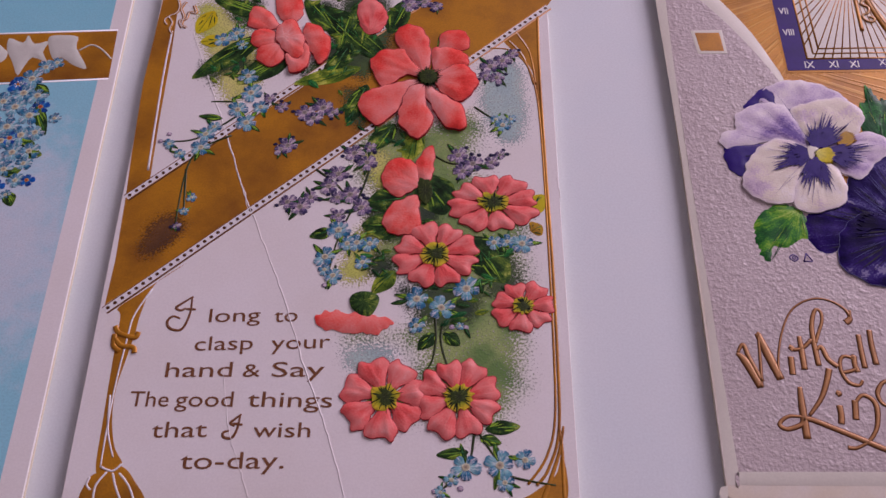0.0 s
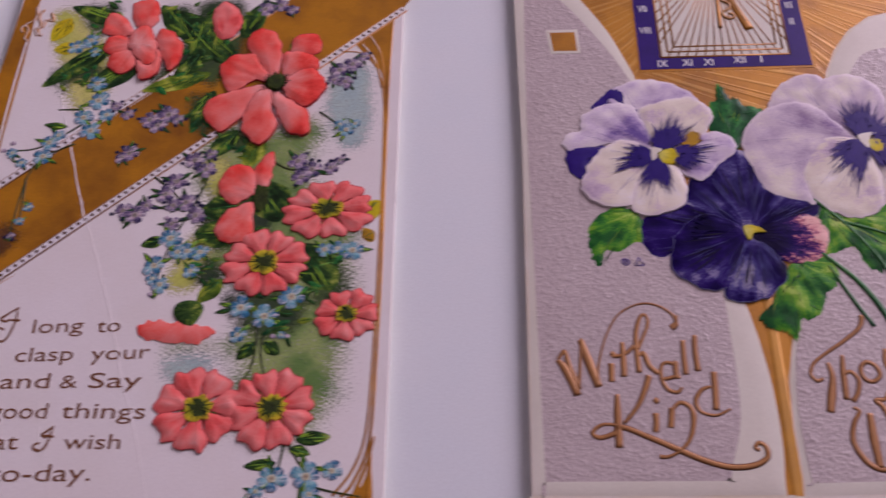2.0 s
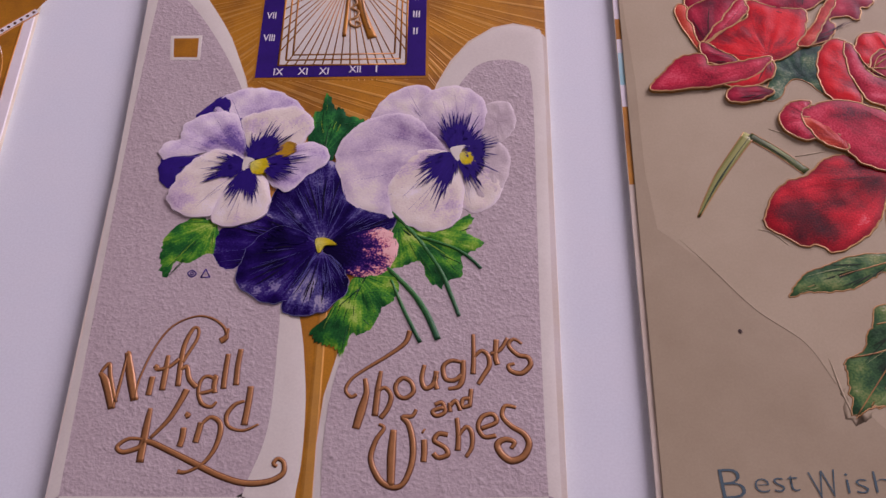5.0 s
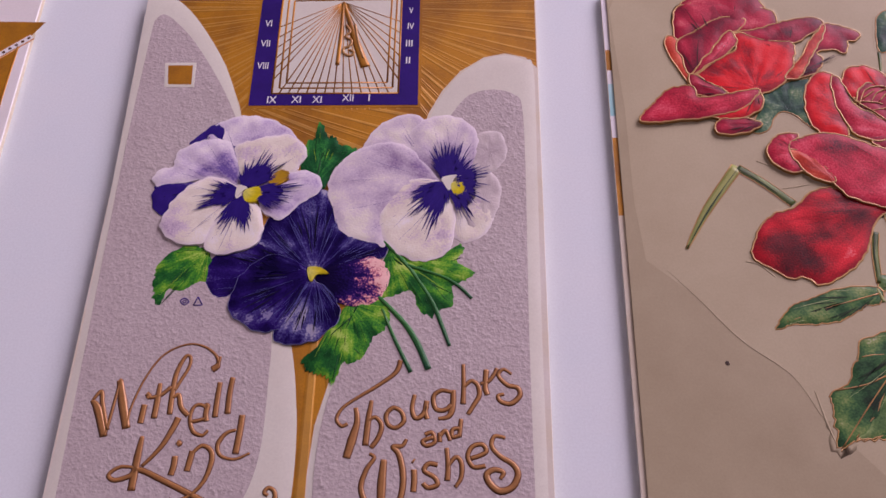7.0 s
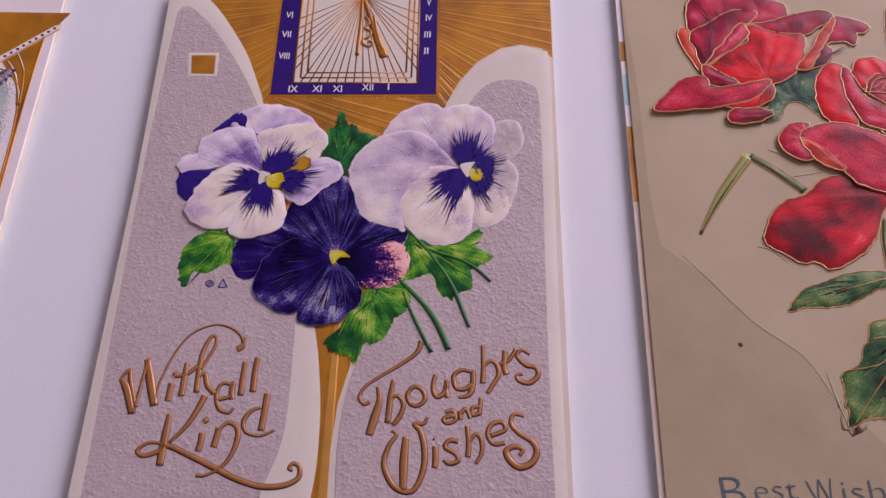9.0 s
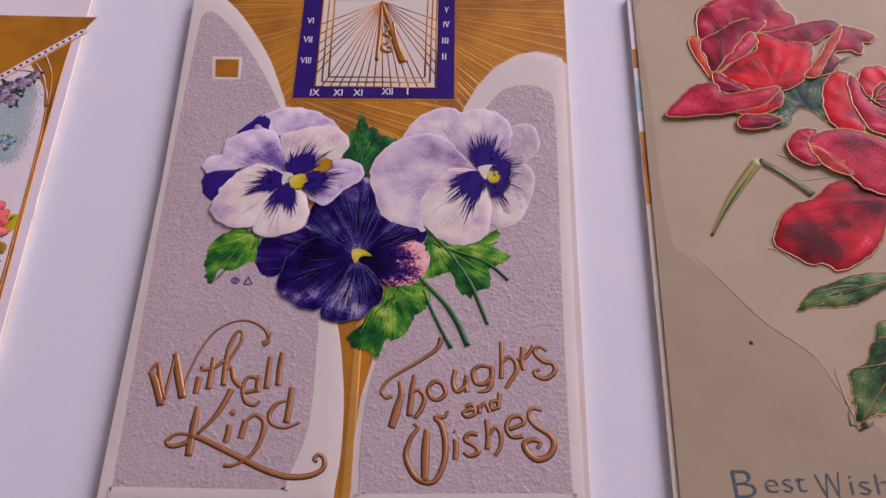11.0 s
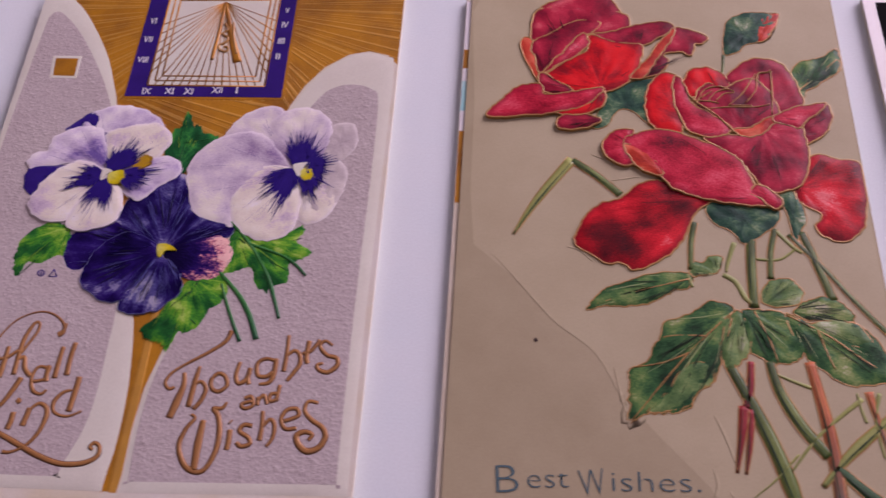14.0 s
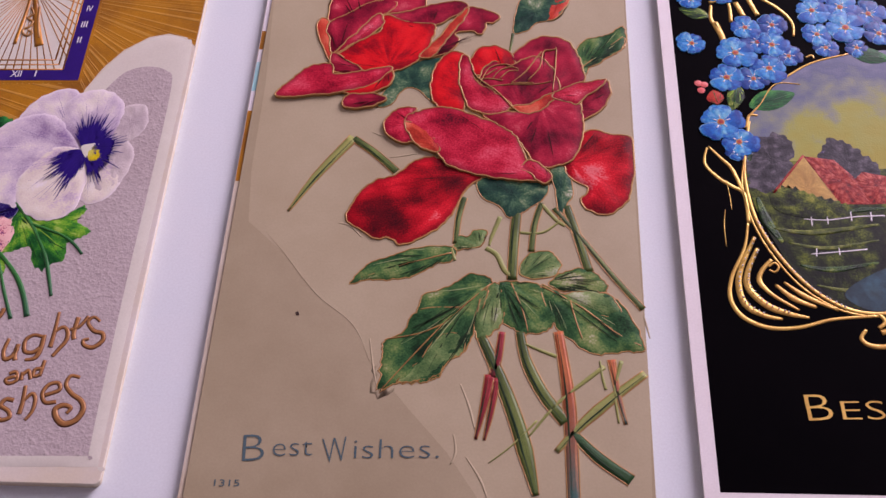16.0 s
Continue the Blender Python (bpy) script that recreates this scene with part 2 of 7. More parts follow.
def plate(outline, z0, h, edge, base=None, step=None, skirt=None, fade=False, wave=0.0):
    """A raised shape: flat or domed over its outline, rising by h within edge of the rim. Millimetres."""
    from mathutils.geometry import delaunay_2d_cdt
    o = np.array(outline)
    lo, hi = o.min(0), o.max(0)
    size = max(hi - lo)
    step = step or max(size / 16, 0.35)
    keep = []
    if h > 0:
        gx, gy = np.meshgrid(np.arange(lo[0], hi[0], step), np.arange(lo[1], hi[1], step))
        gx = gx + (np.arange(gx.shape[0]) % 2)[:, None] * step / 2
        g = np.c_[gx.ravel(), gy.ravel()]
        a, b = o, np.roll(o, -1, 0)
        cross = (a[None, :, 1] > g[:, None, 1]) != (b[None, :, 1] > g[:, None, 1])
        xs = a[None, :, 0] + (g[:, None, 1] - a[None, :, 1]) * (b - a)[None, :, 0] / ((b - a)[None, :, 1] + 1e-9)
        inside = (cross & (g[:, None, 0] < xs)).sum(1) % 2 == 1
        g = g[inside]
        if len(g):
            ab = b - a
            t = np.clip(((g[:, None] - a) * ab).sum(2) / ((ab * ab).sum(1) + 1e-9), 0, 1)
            d = np.linalg.norm(g[:, None] - a - t[..., None] * ab, axis=2).min(1)
            sel = d > step * 0.35
            keep = list(zip(g[sel], d[sel]))
    n = len(o)
    vs = [Vector((float(p[0]), float(p[1]))) for p in o] + [Vector((float(p[0]), float(p[1]))) for p, _ in keep]
    rv, _, rf, ov, _, _ = delaunay_2d_cdt(vs, [(i, (i + 1) % n) for i in range(n)], [], 1, 1e-5)
    bm = bmesh.new()
    uvl, fan, rim_uv = (bm.loops.layers.uv.new(k) for k in ("UVMap", "fan", "rim"))
    base = np.array(base if base is not None else o.mean(0))
    far = np.linalg.norm(o - base, axis=1).max()
    verts, depth = [], {}
    for v, src in zip(rv, ov):
        s = max(src) if src else 0
        z = z0
        if s >= n:
            q = min(keep[s - n][1] / edge, 1.0)
            z += h * (1 - (1 - q) ** 2)
            if wave:
                dx, dy = v.x - base[0], v.y - base[1]
                r = math.hypot(dx, dy) + 1e-6
                z += wave * min(1, q * 1.5) * (noise.noise(Vector((dx / r * 5, dy / r * 5, r / far * 1.6 + o[0][0]))) + 0.5 * noise.noise(Vector((v.x * 0.45, v.y * 0.45, o[0][1]))))
        verts.append(bm.verts.new((v.x * MM, v.y * MM, z * RELIEF * MM)))
        depth[verts[-1]] = q if s >= n else 0
    for f in rf:
        try:
            fc = bm.faces.new([verts[i] for i in f])
        except ValueError:
            continue
        fc.smooth = True
    bm.normal_update()
    if bm.faces and sum(f.normal.z for f in bm.faces) < 0:
        bmesh.ops.reverse_faces(bm, faces=bm.faces[:])
    drop = (z0 if skirt is None else skirt) * RELIEF
    if drop > 0:
        rim = [e for e in bm.edges if len(e.link_faces) == 1]
        ends = {}
        for e in rim:
            l = next(q for q in e.link_faces[0].loops if q.edge == e)
            a, b = l.vert, l.link_loop_next.vert
            for v in (a, b):
                if v not in ends:
                    ends[v] = (bm.verts.new(v.co), bm.verts.new(v.co - Vector((0, 0, drop * MM))))
            bm.faces.new((ends[b][0], ends[a][0], ends[a][1], ends[b][1]))
    for fc in bm.faces:
        for l in fc.loops:
            dx, dy = l.vert.co.x / MM - base[0], l.vert.co.y / MM - base[1]
            r = math.hypot(dx, dy)
            l[uvl].uv = (math.atan2(dy, dx) / math.tau + 0.5, 1 - depth.get(l.vert, 0) if fade else r / far)
            l[fan].uv = (dx / (r + 1e-6), dy / (r + 1e-6))
            l[rim_uv].uv = (depth.get(l.vert, 0), 0)
    return bm


def strip(line, width, z0, h, taper=(1, 1), closed=False):
    """A raised, rounded stroke along a line; width in mm, taper: share of it at both ends."""
    p = np.array(line)
    k = len(p)
    if closed:
        t = np.roll(p, -1, 0) - np.roll(p, 1, 0)
    else:
        t = np.gradient(p, axis=0)
    t /= np.linalg.norm(t, axis=1)[:, None] + 1e-9
    nrm = np.c_[-t[:, 1], t[:, 0]]
    bm = bmesh.new()
    uvl, fan = bm.loops.layers.uv.new("UVMap"), bm.loops.layers.uv.new("fan")
    rows = []
    for i in range(k):
        s = i / max(k - 1, 1)
        w = width if closed else width * (taper[0] * (1 - s) + taper[1] * s if len(taper) == 2 else np.interp(s, np.linspace(0, 1, len(taper)), taper))
        row = []
        for u, zz in ((-0.5, -z0), (-0.5, 0.25), (-0.2, 0.9), (0.2, 0.9), (0.5, 0.25), (0.5, -z0)):
            q = p[i] + nrm[i] * w * u
            row.append((bm.verts.new((q[0] * MM, q[1] * MM, (z0 + (h * zz if zz > 0 else zz)) * RELIEF * MM)), u, s))
        rows.append(row)
    for i in range(k if closed else k - 1):
        a, b = rows[i], rows[(i + 1) % k]
        for j in range(5):
            f = bm.faces.new((a[j][0], b[j][0], b[j + 1][0], a[j + 1][0]))
            f.smooth = 0 < j < 4
            for l, (_, u, s) in zip(f.loops, (a[j], b[j], b[j + 1], a[j + 1])):
                l[uvl].uv = (u + 0.5, s)
                l[fan].uv = ((u + 0.5) * math.tau, 0)
    if not closed:
        bm.faces.new([r[0] for r in rows[0]])
        bm.faces.new([r[0] for r in reversed(rows[-1])])
    bmesh.ops.recalc_face_normals(bm, faces=bm.faces[:])
    return bm


def away(o, g):
    """Distance of each point of g from the closed outline o."""
    a, ab = o, np.roll(o, -1, 0) - o
    t = np.clip(((g[:, None] - a) * ab).sum(2) / ((ab * ab).sum(1) + 1e-9), 0, 1)
    return np.linalg.norm(g[:, None] - a - t[..., None] * ab, axis=2).min(1)


def ruffle(o, amount, scale, seed):
    """Waves an outline in and out, as petals and leaves are."""
    step = np.linalg.norm(np.roll(o, -1, 0) - o, axis=1)
    s = np.cumsum(step)
    t = np.roll(o, -1, 0) - np.roll(o, 1, 0)
    t /= np.linalg.norm(t, axis=1)[:, None] + 1e-9
    r = s[-1] / math.tau
    w = [noise.noise(Vector((r / scale * math.cos(a / r), r / scale * math.sin(a / r), seed))) for a in s]
    return o + np.c_[t[:, 1], -t[:, 0]] * (np.array(w) * amount)[:, None]


def hatching(o, base, z0, h, edge, mat, parent, count, width=0.16, lo=(0.2, 0.6), hi=(0.7, 0.97), seed=0, name="hatching"):
    """Fine printed lines that run from the base of a petal or leaf towards its rim."""
    rng = np.random.RandomState(seed)
    base = np.array(base)
    far = np.linalg.norm(o - base, axis=1)
    pick = o[far > 0.3 * far.max()]
    bm = bmesh.new()
    for _ in range(count):
        q = pick[rng.randint(len(pick))] - base
        side = np.array((-q[1], q[0])) * rng.uniform(-0.05, 0.05)
        p = np.array([base + q * u + side * math.sin(u * 3.1) for u in np.linspace(rng.uniform(*lo), rng.uniform(*hi), 6)])
        d = np.clip(away(o, p) / edge, 0, 1)
        z = (z0 + h * (1 - (1 - d) ** 2) + (0.16 if h > 0.2 else 0.03)) * RELIEF
        n = np.array((-q[1], q[0])) / (np.linalg.norm(q) + 1e-9)
        w = width * rng.uniform(0.6, 1.3) * np.array((0.25, 0.8, 1, 0.9, 0.6, 0.1)) / 2
        rows = [[bm.verts.new(((a[0] + n[0] * k * b) * MM, (a[1] + n[1] * k * b) * MM, c * MM)) for k in (1, -1)] for a, b, c in zip(p, w, z)]
        for a, b in zip(rows, rows[1:]):
            bm.faces.new((a[0], a[1], b[1], b[0]))
    bm.normal_update()
    for f in bm.faces:
        if f.normal.z < 0:
            f.normal_flip()
    return tagged(part(name, bm, M[mat], parent), kind="stuff")


LINES, RIMS = {}, {}    # printed lines and edge lines that go with a petal's colour


def shape(name, text, mat, parent, z=0.03, h=0.0, edge=0.8, base=None, smooth=True, rag=0.0, label="", n=7, outline=None, step=None, fade=False):
    p = pts(text)
    o = curve(p, n) if smooth else np.array(p)
    if base is not None and isinstance(base, str):
        base = pts(base)[0]
    if rag:
        rng = np.random.RandomState(len(o) + int(abs(o[0][0]) * 10))
        b = np.array(base if base is not None else o.mean(0))
        far = np.linalg.norm(o - b, axis=1)
        zig = 1 + rag * np.where(np.arange(len(o)) % 2, 1, -1) * rng.uniform(0.3, 1, len(o)) * (far / far.max())
        o = b + (o - b) * zig[:, None]
    wave = {"petal": 0.45, "leaf": 0.5, "sepal": 0.3, "ghost_petal": 0.3, "painted_tree": 1.6, "foliage": 1.0, "side_flower": 1.0}.get(name, 0)
    if wave:
        o = ruffle(o, wave, 1.1 if name == "leaf" else 1.5, o[0][0])
    if outline:
        o[:, 0] = np.minimum(o[:, 0], 85.0)
    swell = {"petal": 0.27, "leaf": 0.4, "sepal": 0.3, "ghost_petal": 0.25}.get(name, 0)
    if swell and step is None:
        step = max((o.max(0) - o.min(0)).max() / 24, 0.35)
    ob = part(name, plate(o, z, h, edge, base, step, None, fade, swell), M[mat], parent, label)
    owner = ob if parent.parent is None else parent
    if outline:
        part("gilt_outline", strip(o, outline, z, 0.16, closed=True), M["gold_line"], owner)
        if o[:, 0].max() < 83:
            part("embossed_halo", strip(o, 2.8, 0.004, 0.05 if name == "leaf" else 0.09, closed=True), M["taupe_field"], owner)
    elif mat in RIMS and name == "petal":
        part("petal_edge", strip(o, RIMS[mat][1], z, 0.06, closed=True), M[RIMS[mat][0]], owner)
    if name in ("petal", "leaf", "sepal", "marking"):
        b = base if base is not None else o.mean(0)
        for k, (line, count, width) in enumerate(LINES.get(mat, ())):
            if name != "marking":
                hatching(o, b, z, h, edge, line, owner, count, width, seed=int(abs(o[0][0]) * 7) + k)
        if name == "marking" and rag > 0.15:
            hatching(o, b, z, h, edge, mat, owner, 56, 0.3, (0.5, 0.8), (1.12, 1.6), seed=int(abs(o[0][0]) * 7))
    return ob


def stroke(name, text, width, mat, parent, z=0.03, h=0.12, taper=(1, 1), label="", n=6):
    return part(name, strip(curve(pts(text), n, False), width, z, h, taper), M[mat], parent, label)


def lettering(words, ends, height, mat, parent, z=0.04, weight=0.0, h=0.05, shear=0.0):
    """Printed words between two points of their base line, of a given cap height in mm."""
    a, b = (Vector(q) for q in pts(ends))
    fc = bpy.data.curves.new("lettering", "FONT")
    fc.body, fc.offset, fc.resolution_u, fc.extrude = words, weight, 3, 0.0
    tmp = bpy.data.objects.new("lettering_text", fc)
    scene.collection.objects.link(tmp)
    me = bpy.data.meshes.new_from_object(tmp.evaluated_get(bpy.context.evaluated_depsgraph_get()))
    bpy.data.objects.remove(tmp)
    co = np.array([v.co[:] for v in me.vertices])
    lo, hi = co.min(0), co.max(0)
    bm = bmesh.new()
    bm.from_mesh(me)
    bpy.data.meshes.remove(me)
    ang, sx, sy = math.atan2(b.y - a.y, b.x - a.x), (b - a).length / (hi[0] - lo[0]), height / 0.69
    for v in bm.verts:
        x, y = (v.co.x - lo[0]) * sx + shear * v.co.y * sy, v.co.y * sy
        v.co = ((a.x + x * math.cos(ang) - y * math.sin(ang)) * MM, (a.y + x * math.sin(ang) + y * math.cos(ang)) * MM, (z + h) * RELIEF * MM)
    bm.normal_update()
    if sum(f.normal.z for f in bm.faces) < 0:
        bmesh.ops.reverse_faces(bm, faces=bm.faces[:])
    return part("lettering", bm, M[mat], parent)


def slab(w, y0, y1, z0, z1, x0=0.0, r=1.2):
    """A card blank with rounded corners and worn edges."""
    bm = bmesh.new()
    out = []
    for cx, cy, a0 in ((x0 + w - r, y0 + r, -90), (x0 + w - r, y1 - r, 0), (x0 + r, y1 - r, 90), (x0 + r, y0 + r, 180)):
        for k in range(5):
            a = radians(a0 + k * 22.5)
            out.append((cx + r * math.cos(a), cy + r * math.sin(a)))
    rings = []
    mid = Vector((x0 + w / 2, (y0 + y1) / 2))
    for z, inset in ((z0, 0.0), (z1 - 0.08, 0.0), (z1, 0.08)):
        rings.append([bm.verts.new(((x + (mid.x - x) * inset / (w / 2)) * MM, (y + (mid.y - y) * inset / ((y1 - y0) / 2)) * MM, z * MM)) for x, y in out])
    k = len(out)
    for a, b in zip(rings, rings[1:]):
        for i in range(k):
            bm.faces.new((a[i], a[(i + 1) % k], b[(i + 1) % k], b[i]))
    bm.faces.new(rings[-1])
    bm.faces.new(list(reversed(rings[0])))
    return bm


CARD_T = 0.42


def postcard(x0, slope, y0, mat, label, width=88.0, z=PILE, length=138.0):
    """A picture postcard: an empty at its place on the pile, with the blank as its first part."""
    ob = new("postcard")
    ob.matrix_world = pose(x0 * MM, 0, z, 0, 0, math.degrees(math.atan(-slope)))
    tagged(ob, label, "postcard", "postcards laid out in a row")
    part("card_blank", slab(width, y0, y0 + length, -CARD_T, 0), M[mat], ob)
    return ob


def box(name, lo, hi, mat, parent=None, bevel=0.0):
    bm = bmesh.new()
    bmesh.ops.create_cube(bm, size=1)
    for v in bm.verts:
        v.co = [a + (b - a) * (c + 0.5) for a, b, c in zip(lo, hi, v.co)]
    if bevel:
        bmesh.ops.bevel(bm, geom=bm.edges[:], offset=bevel, segments=2, affect="EDGES")
    return link_mesh(name, bm, mat, parent)


# ---- the place: a table with a white paper sheet, in a plain room ----
wall_paint = paper("wall_paint", (0.5, 0.47, 0.48), (0.46, 0.43, 0.45), 0.85)
wood = gold("table_wood", (0.25, 0.15, 0.08), (0.16, 0.09, 0.05), 0.5, 0.0)
X0, X1, Y0, Y1, Z0, Z1 = -1.6, 1.2, -1.4, 2.0, -0.76, 1.7
tagged(box("floor", (X0, Y0, Z0 - 0.1), (X1, Y1, Z0), wood), kind="structure")
tagged(box("ceiling", (X0, Y0, Z1), (X1, Y1, Z1 + 0.1), wall_paint), kind="structure")
tagged(box("wall_west", (X0 - 0.1, Y0, Z0), (X0, Y1, Z1), wall_paint), kind="structure")
tagged(box("wall_south", (X0, Y0 - 0.1, Z0), (X1, Y0, Z1), wall_paint), kind="structure")
tagged(box("wall_north", (X0, Y1, Z0), (X1, Y1 + 0.1, Z1), wall_paint), kind="structure")
bm = bmesh.new()
for lo, hi in (((X1, Y0, Z0), (X1 + 0.12, WIN_Y0, Z1)), ((X1, WIN_Y1, Z0), (X1 + 0.12, Y1, Z1)),
               ((X1, WIN_Y0, Z0), (X1 + 0.12, WIN_Y1, WIN_Z0)), ((X1, WIN_Y0, WIN_Z1), (X1 + 0.12, WIN_Y1, Z1))):
    r = bmesh.ops.create_cube(bm, size=1)
    for v in r["verts"]:
        v.co = [a + (b - a) * (c + 0.5) for a, b, c in zip(lo, hi, v.co)]
tagged(link_mesh("wall_east", bm, wall_paint), kind="structure")
table = tagged(new("table"), "plain wooden table under a white paper sheet", "table")
box("tabletop", (-0.42, -0.3, -0.03), (0.55, 0.5, -0.0006), wood, table, 0.004)
for x in (-0.38, 0.51):
    for y in (-0.26, 0.46):
        box("leg", (x - 0.025, y - 0.025, Z0), (x + 0.025, y + 0.025, -0.03), wood, table)
tagged(box("paper_sheet", (-0.4, -0.28, -0.0006), (0.53, 0.48, 0), M["sheet"]), "smooth white paper sheet spread over the table", "paper")


# ---- pansy postcard ----
M.update(
    # pale rim tones: highlights on the embossed petal edges, put into the colour
    lilac=paint("lilac_petal", [(0.0, (0.15, 0.10, 0.33)), (0.25, (0.37, 0.29, 0.50)), (0.5, (0.57, 0.49, 0.64)), (0.75, (0.71, 0.65, 0.73)), (1, (0.83, 0.79, 0.79))], 0.8, 1.9, rim=(0.80, 0.76, 0.78)),
    pale=paint("pale_petal", [(0.0, (0.42, 0.32, 0.46)), (0.25, (0.62, 0.53, 0.60)), (0.48, (0.77, 0.72, 0.60)), (0.72, (0.83, 0.80, 0.66)), (1, (0.85, 0.83, 0.79))], 0.1, 1.9, broad=120, rim=(0.80, 0.75, 0.76)),
    lavender=paint("lavender_petal", [(0.0, (0.28, 0.20, 0.36)), (0.25, (0.44, 0.36, 0.48)), (0.52, (0.59, 0.52, 0.60)), (0.78, (0.71, 0.65, 0.66)), (1, (0.81, 0.78, 0.68))], 0.5, 2.1, broad=110, rim=(0.80, 0.75, 0.76)),
    dark=paint("dark_violet_petal", [(0.0, (0.004, 0.002, 0.026)), (0.4, (0.011, 0.004, 0.070)), (0.7, (0.024, 0.009, 0.130)), (0.92, (0.065, 0.048, 0.21)), (1, (0.24, 0.22, 0.38))], 0.1, 2.1, across=34, along=1.2, broad=130, gloss=0.04),
    dusky=paint("dusky_violet_petal", [(0.0, (0.004, 0.002, 0.026)), (0.42, (0.012, 0.005, 0.075)), (0.66, (0.034, 0.022, 0.150)), (0.88, (0.13, 0.12, 0.30)), (1, (0.36, 0.35, 0.46))], 0.2, 2.3, across=40, along=1.2, broad=130, gloss=0.04),
    blotch=ink("violet_blotch", [(0, (0.024, 0.008, 0.188)), (1, (0.033, 0.012, 0.218))], rough=0.4),
    yolk=ink("yellow_eye", [(0, (0.850, 0.850, 0.218)), (0.6, (0.754, 0.658, 0.013)), (1, (0.626, 0.489, 0.008))], (0.268, 0.295, 0.017), 0.5, 18),
    amber=ink("amber_mark", [(0, (0.511, 0.285, 0.017)), (1, (0.626, 0.385, 0.017))], (0.089, 0.035, 0.093), 0.6, 40),
    pinkmark=paint("pink_stipple", [(0.0, (0.005, 0.002, 0.030)), (0.5, (0.016, 0.006, 0.095)), (0.72, (0.09, 0.03, 0.17)), (0.82, (0.46, 0.15, 0.22)), (0.94, (0.74, 0.34, 0.33)), (1, (0.82, 0.52, 0.47))], 1.9, 1.7, 60, 1.2, stipple=0.4, gloss=0.05),
    leaf=paint("green_leaf", [(0.0, (0.006, 0.055, 0.014)), (0.36, (0.016, 0.135, 0.024)), (0.6, (0.065, 0.290, 0.026)), (0.82, (0.20, 0.45, 0.035)), (1, (0.40, 0.60, 0.12))], 0.0, 2.2, 42, 1.4, 190),
    leaf_dark=paint("dark_green_leaf", [(0.0, (0.006, 0.045, 0.015)), (0.4, (0.012, 0.110, 0.030)), (0.65, (0.035, 0.240, 0.045)), (0.9, (0.13, 0.40, 0.05)), (1, (0.3, 0.55, 0.12))], 0.2, 1.9, 36, 1.4, 190),
    stem=ink("green_stem", [(0, (0.037, 0.218, 0.040)), (0.5, (0.033, 0.185, 0.046)), (1, (0.028, 0.122, 0.059))], (0.134, 0.385, 0.093), 0.5, 6),
    ghost=paint("ghost_petal", [(0.0, (0.47, 0.41, 0.42)), (0.5, (0.58, 0.53, 0.51)), (1, (0.68, 0.63, 0.58))], 0.2, rim=(0.68, 0.64, 0.62)),
    rim=paper("raised_white_rim", (0.754, 0.762, 0.640), (0.705, 0.691, 0.570), 0.4),
)
M.update(
    letter_shadow=ink("brown_letter_shadow", [(0, (0.17, 0.075, 0.040)), (1, (0.17, 0.075, 0.040))]),
    line_lilac=ink("lilac_line", [(0, (0.263, 0.210, 0.431)), (1, (0.343, 0.285, 0.504))]),
    line_steel=ink("steel_line", [(0, (0.127, 0.134, 0.408)), (1, (0.322, 0.350, 0.529))]),
    line_night=ink("night_line", [(0, (0.005, 0.004, 0.020)), (1, (0.009, 0.004, 0.034))]),
    line_green=ink("dark_green_line", [(0, (0.009, 0.068, 0.017)), (1, (0.015, 0.109, 0.029))]),
    line_lime=ink("lime_line", [(0, (0.343, 0.625, 0.052)), (1, (0.196, 0.504, 0.052))]),
)
RIMS.update(dark=("line_steel", 0.07), dusky=("line_steel", 0.08))
LINES.update(lilac=[("line_lilac", 7, 0.08)], lavender=[("line_lilac", 5, 0.07)], pale=[("line_lilac", 5, 0.07)], dark=[("line_steel", 22, 0.06), ("line_night", 10, 0.25)],
             dusky=[("line_steel", 60, 0.07), ("line_night", 10, 0.25)], leaf=[("line_green", 8, 0.14), ("line_lime", 5, 0.12)], leaf_dark=[("line_green", 10, 0.2), ("line_lime", 5, 0.14)],
             blotch=[("line_night", 10, 0.2)])
c3 = postcard(0, 0, -3.4, "cream", "embossed postcard with pansies, a sundial and gilt lettering on grey")
# the gilt ground, the white wings and the pebbled panels
shape("gilt_ground", "5.1,128.3 12.7,118.8 19.4,107.0 23.9,95.0 28.2,77.1 35.2,53.6 40.3,36.3 42.3,24.0 42.9,15.7 42.9,7.8 42.4,2.2 42.2,-1.0 45.0,-1.0 45.3,2.2 45.2,11.2 45.8,20.5 47.7,28.9 53.0,43.1 58.0,62.6 62.9,87.4 64.4,93.2 67.1,99.5 71.0,105.3 76.2,109.4 80.8,110.6 85.3,109.4 87.7,106.4 87.7,130.6 87.8,144.6 6.1,143.4" , "gold_rays", c3, 0.02, smooth=False, base="44.6,125.1")
shape("white_wing", "-1.1,127.2 -1.1,127.2 3.2,128.8 8.6,124.5 14.4,116.1 19.9,105.6 24.4,92.4 28.2,77.1 35.2,53.6 40.3,36.3 42.3,24.0 42.9,15.7 42.9,7.8 42.4,2.2 42.3,-0.8 42.3,-0.8 22.8,-0.8 0.3,-0.7 0.3,-0.7 0.5,39.4 0.0,76.6", "rim", c3, 0.03, 0.3, 0.9, label="raised white wing with a smooth rim", step=2.0)
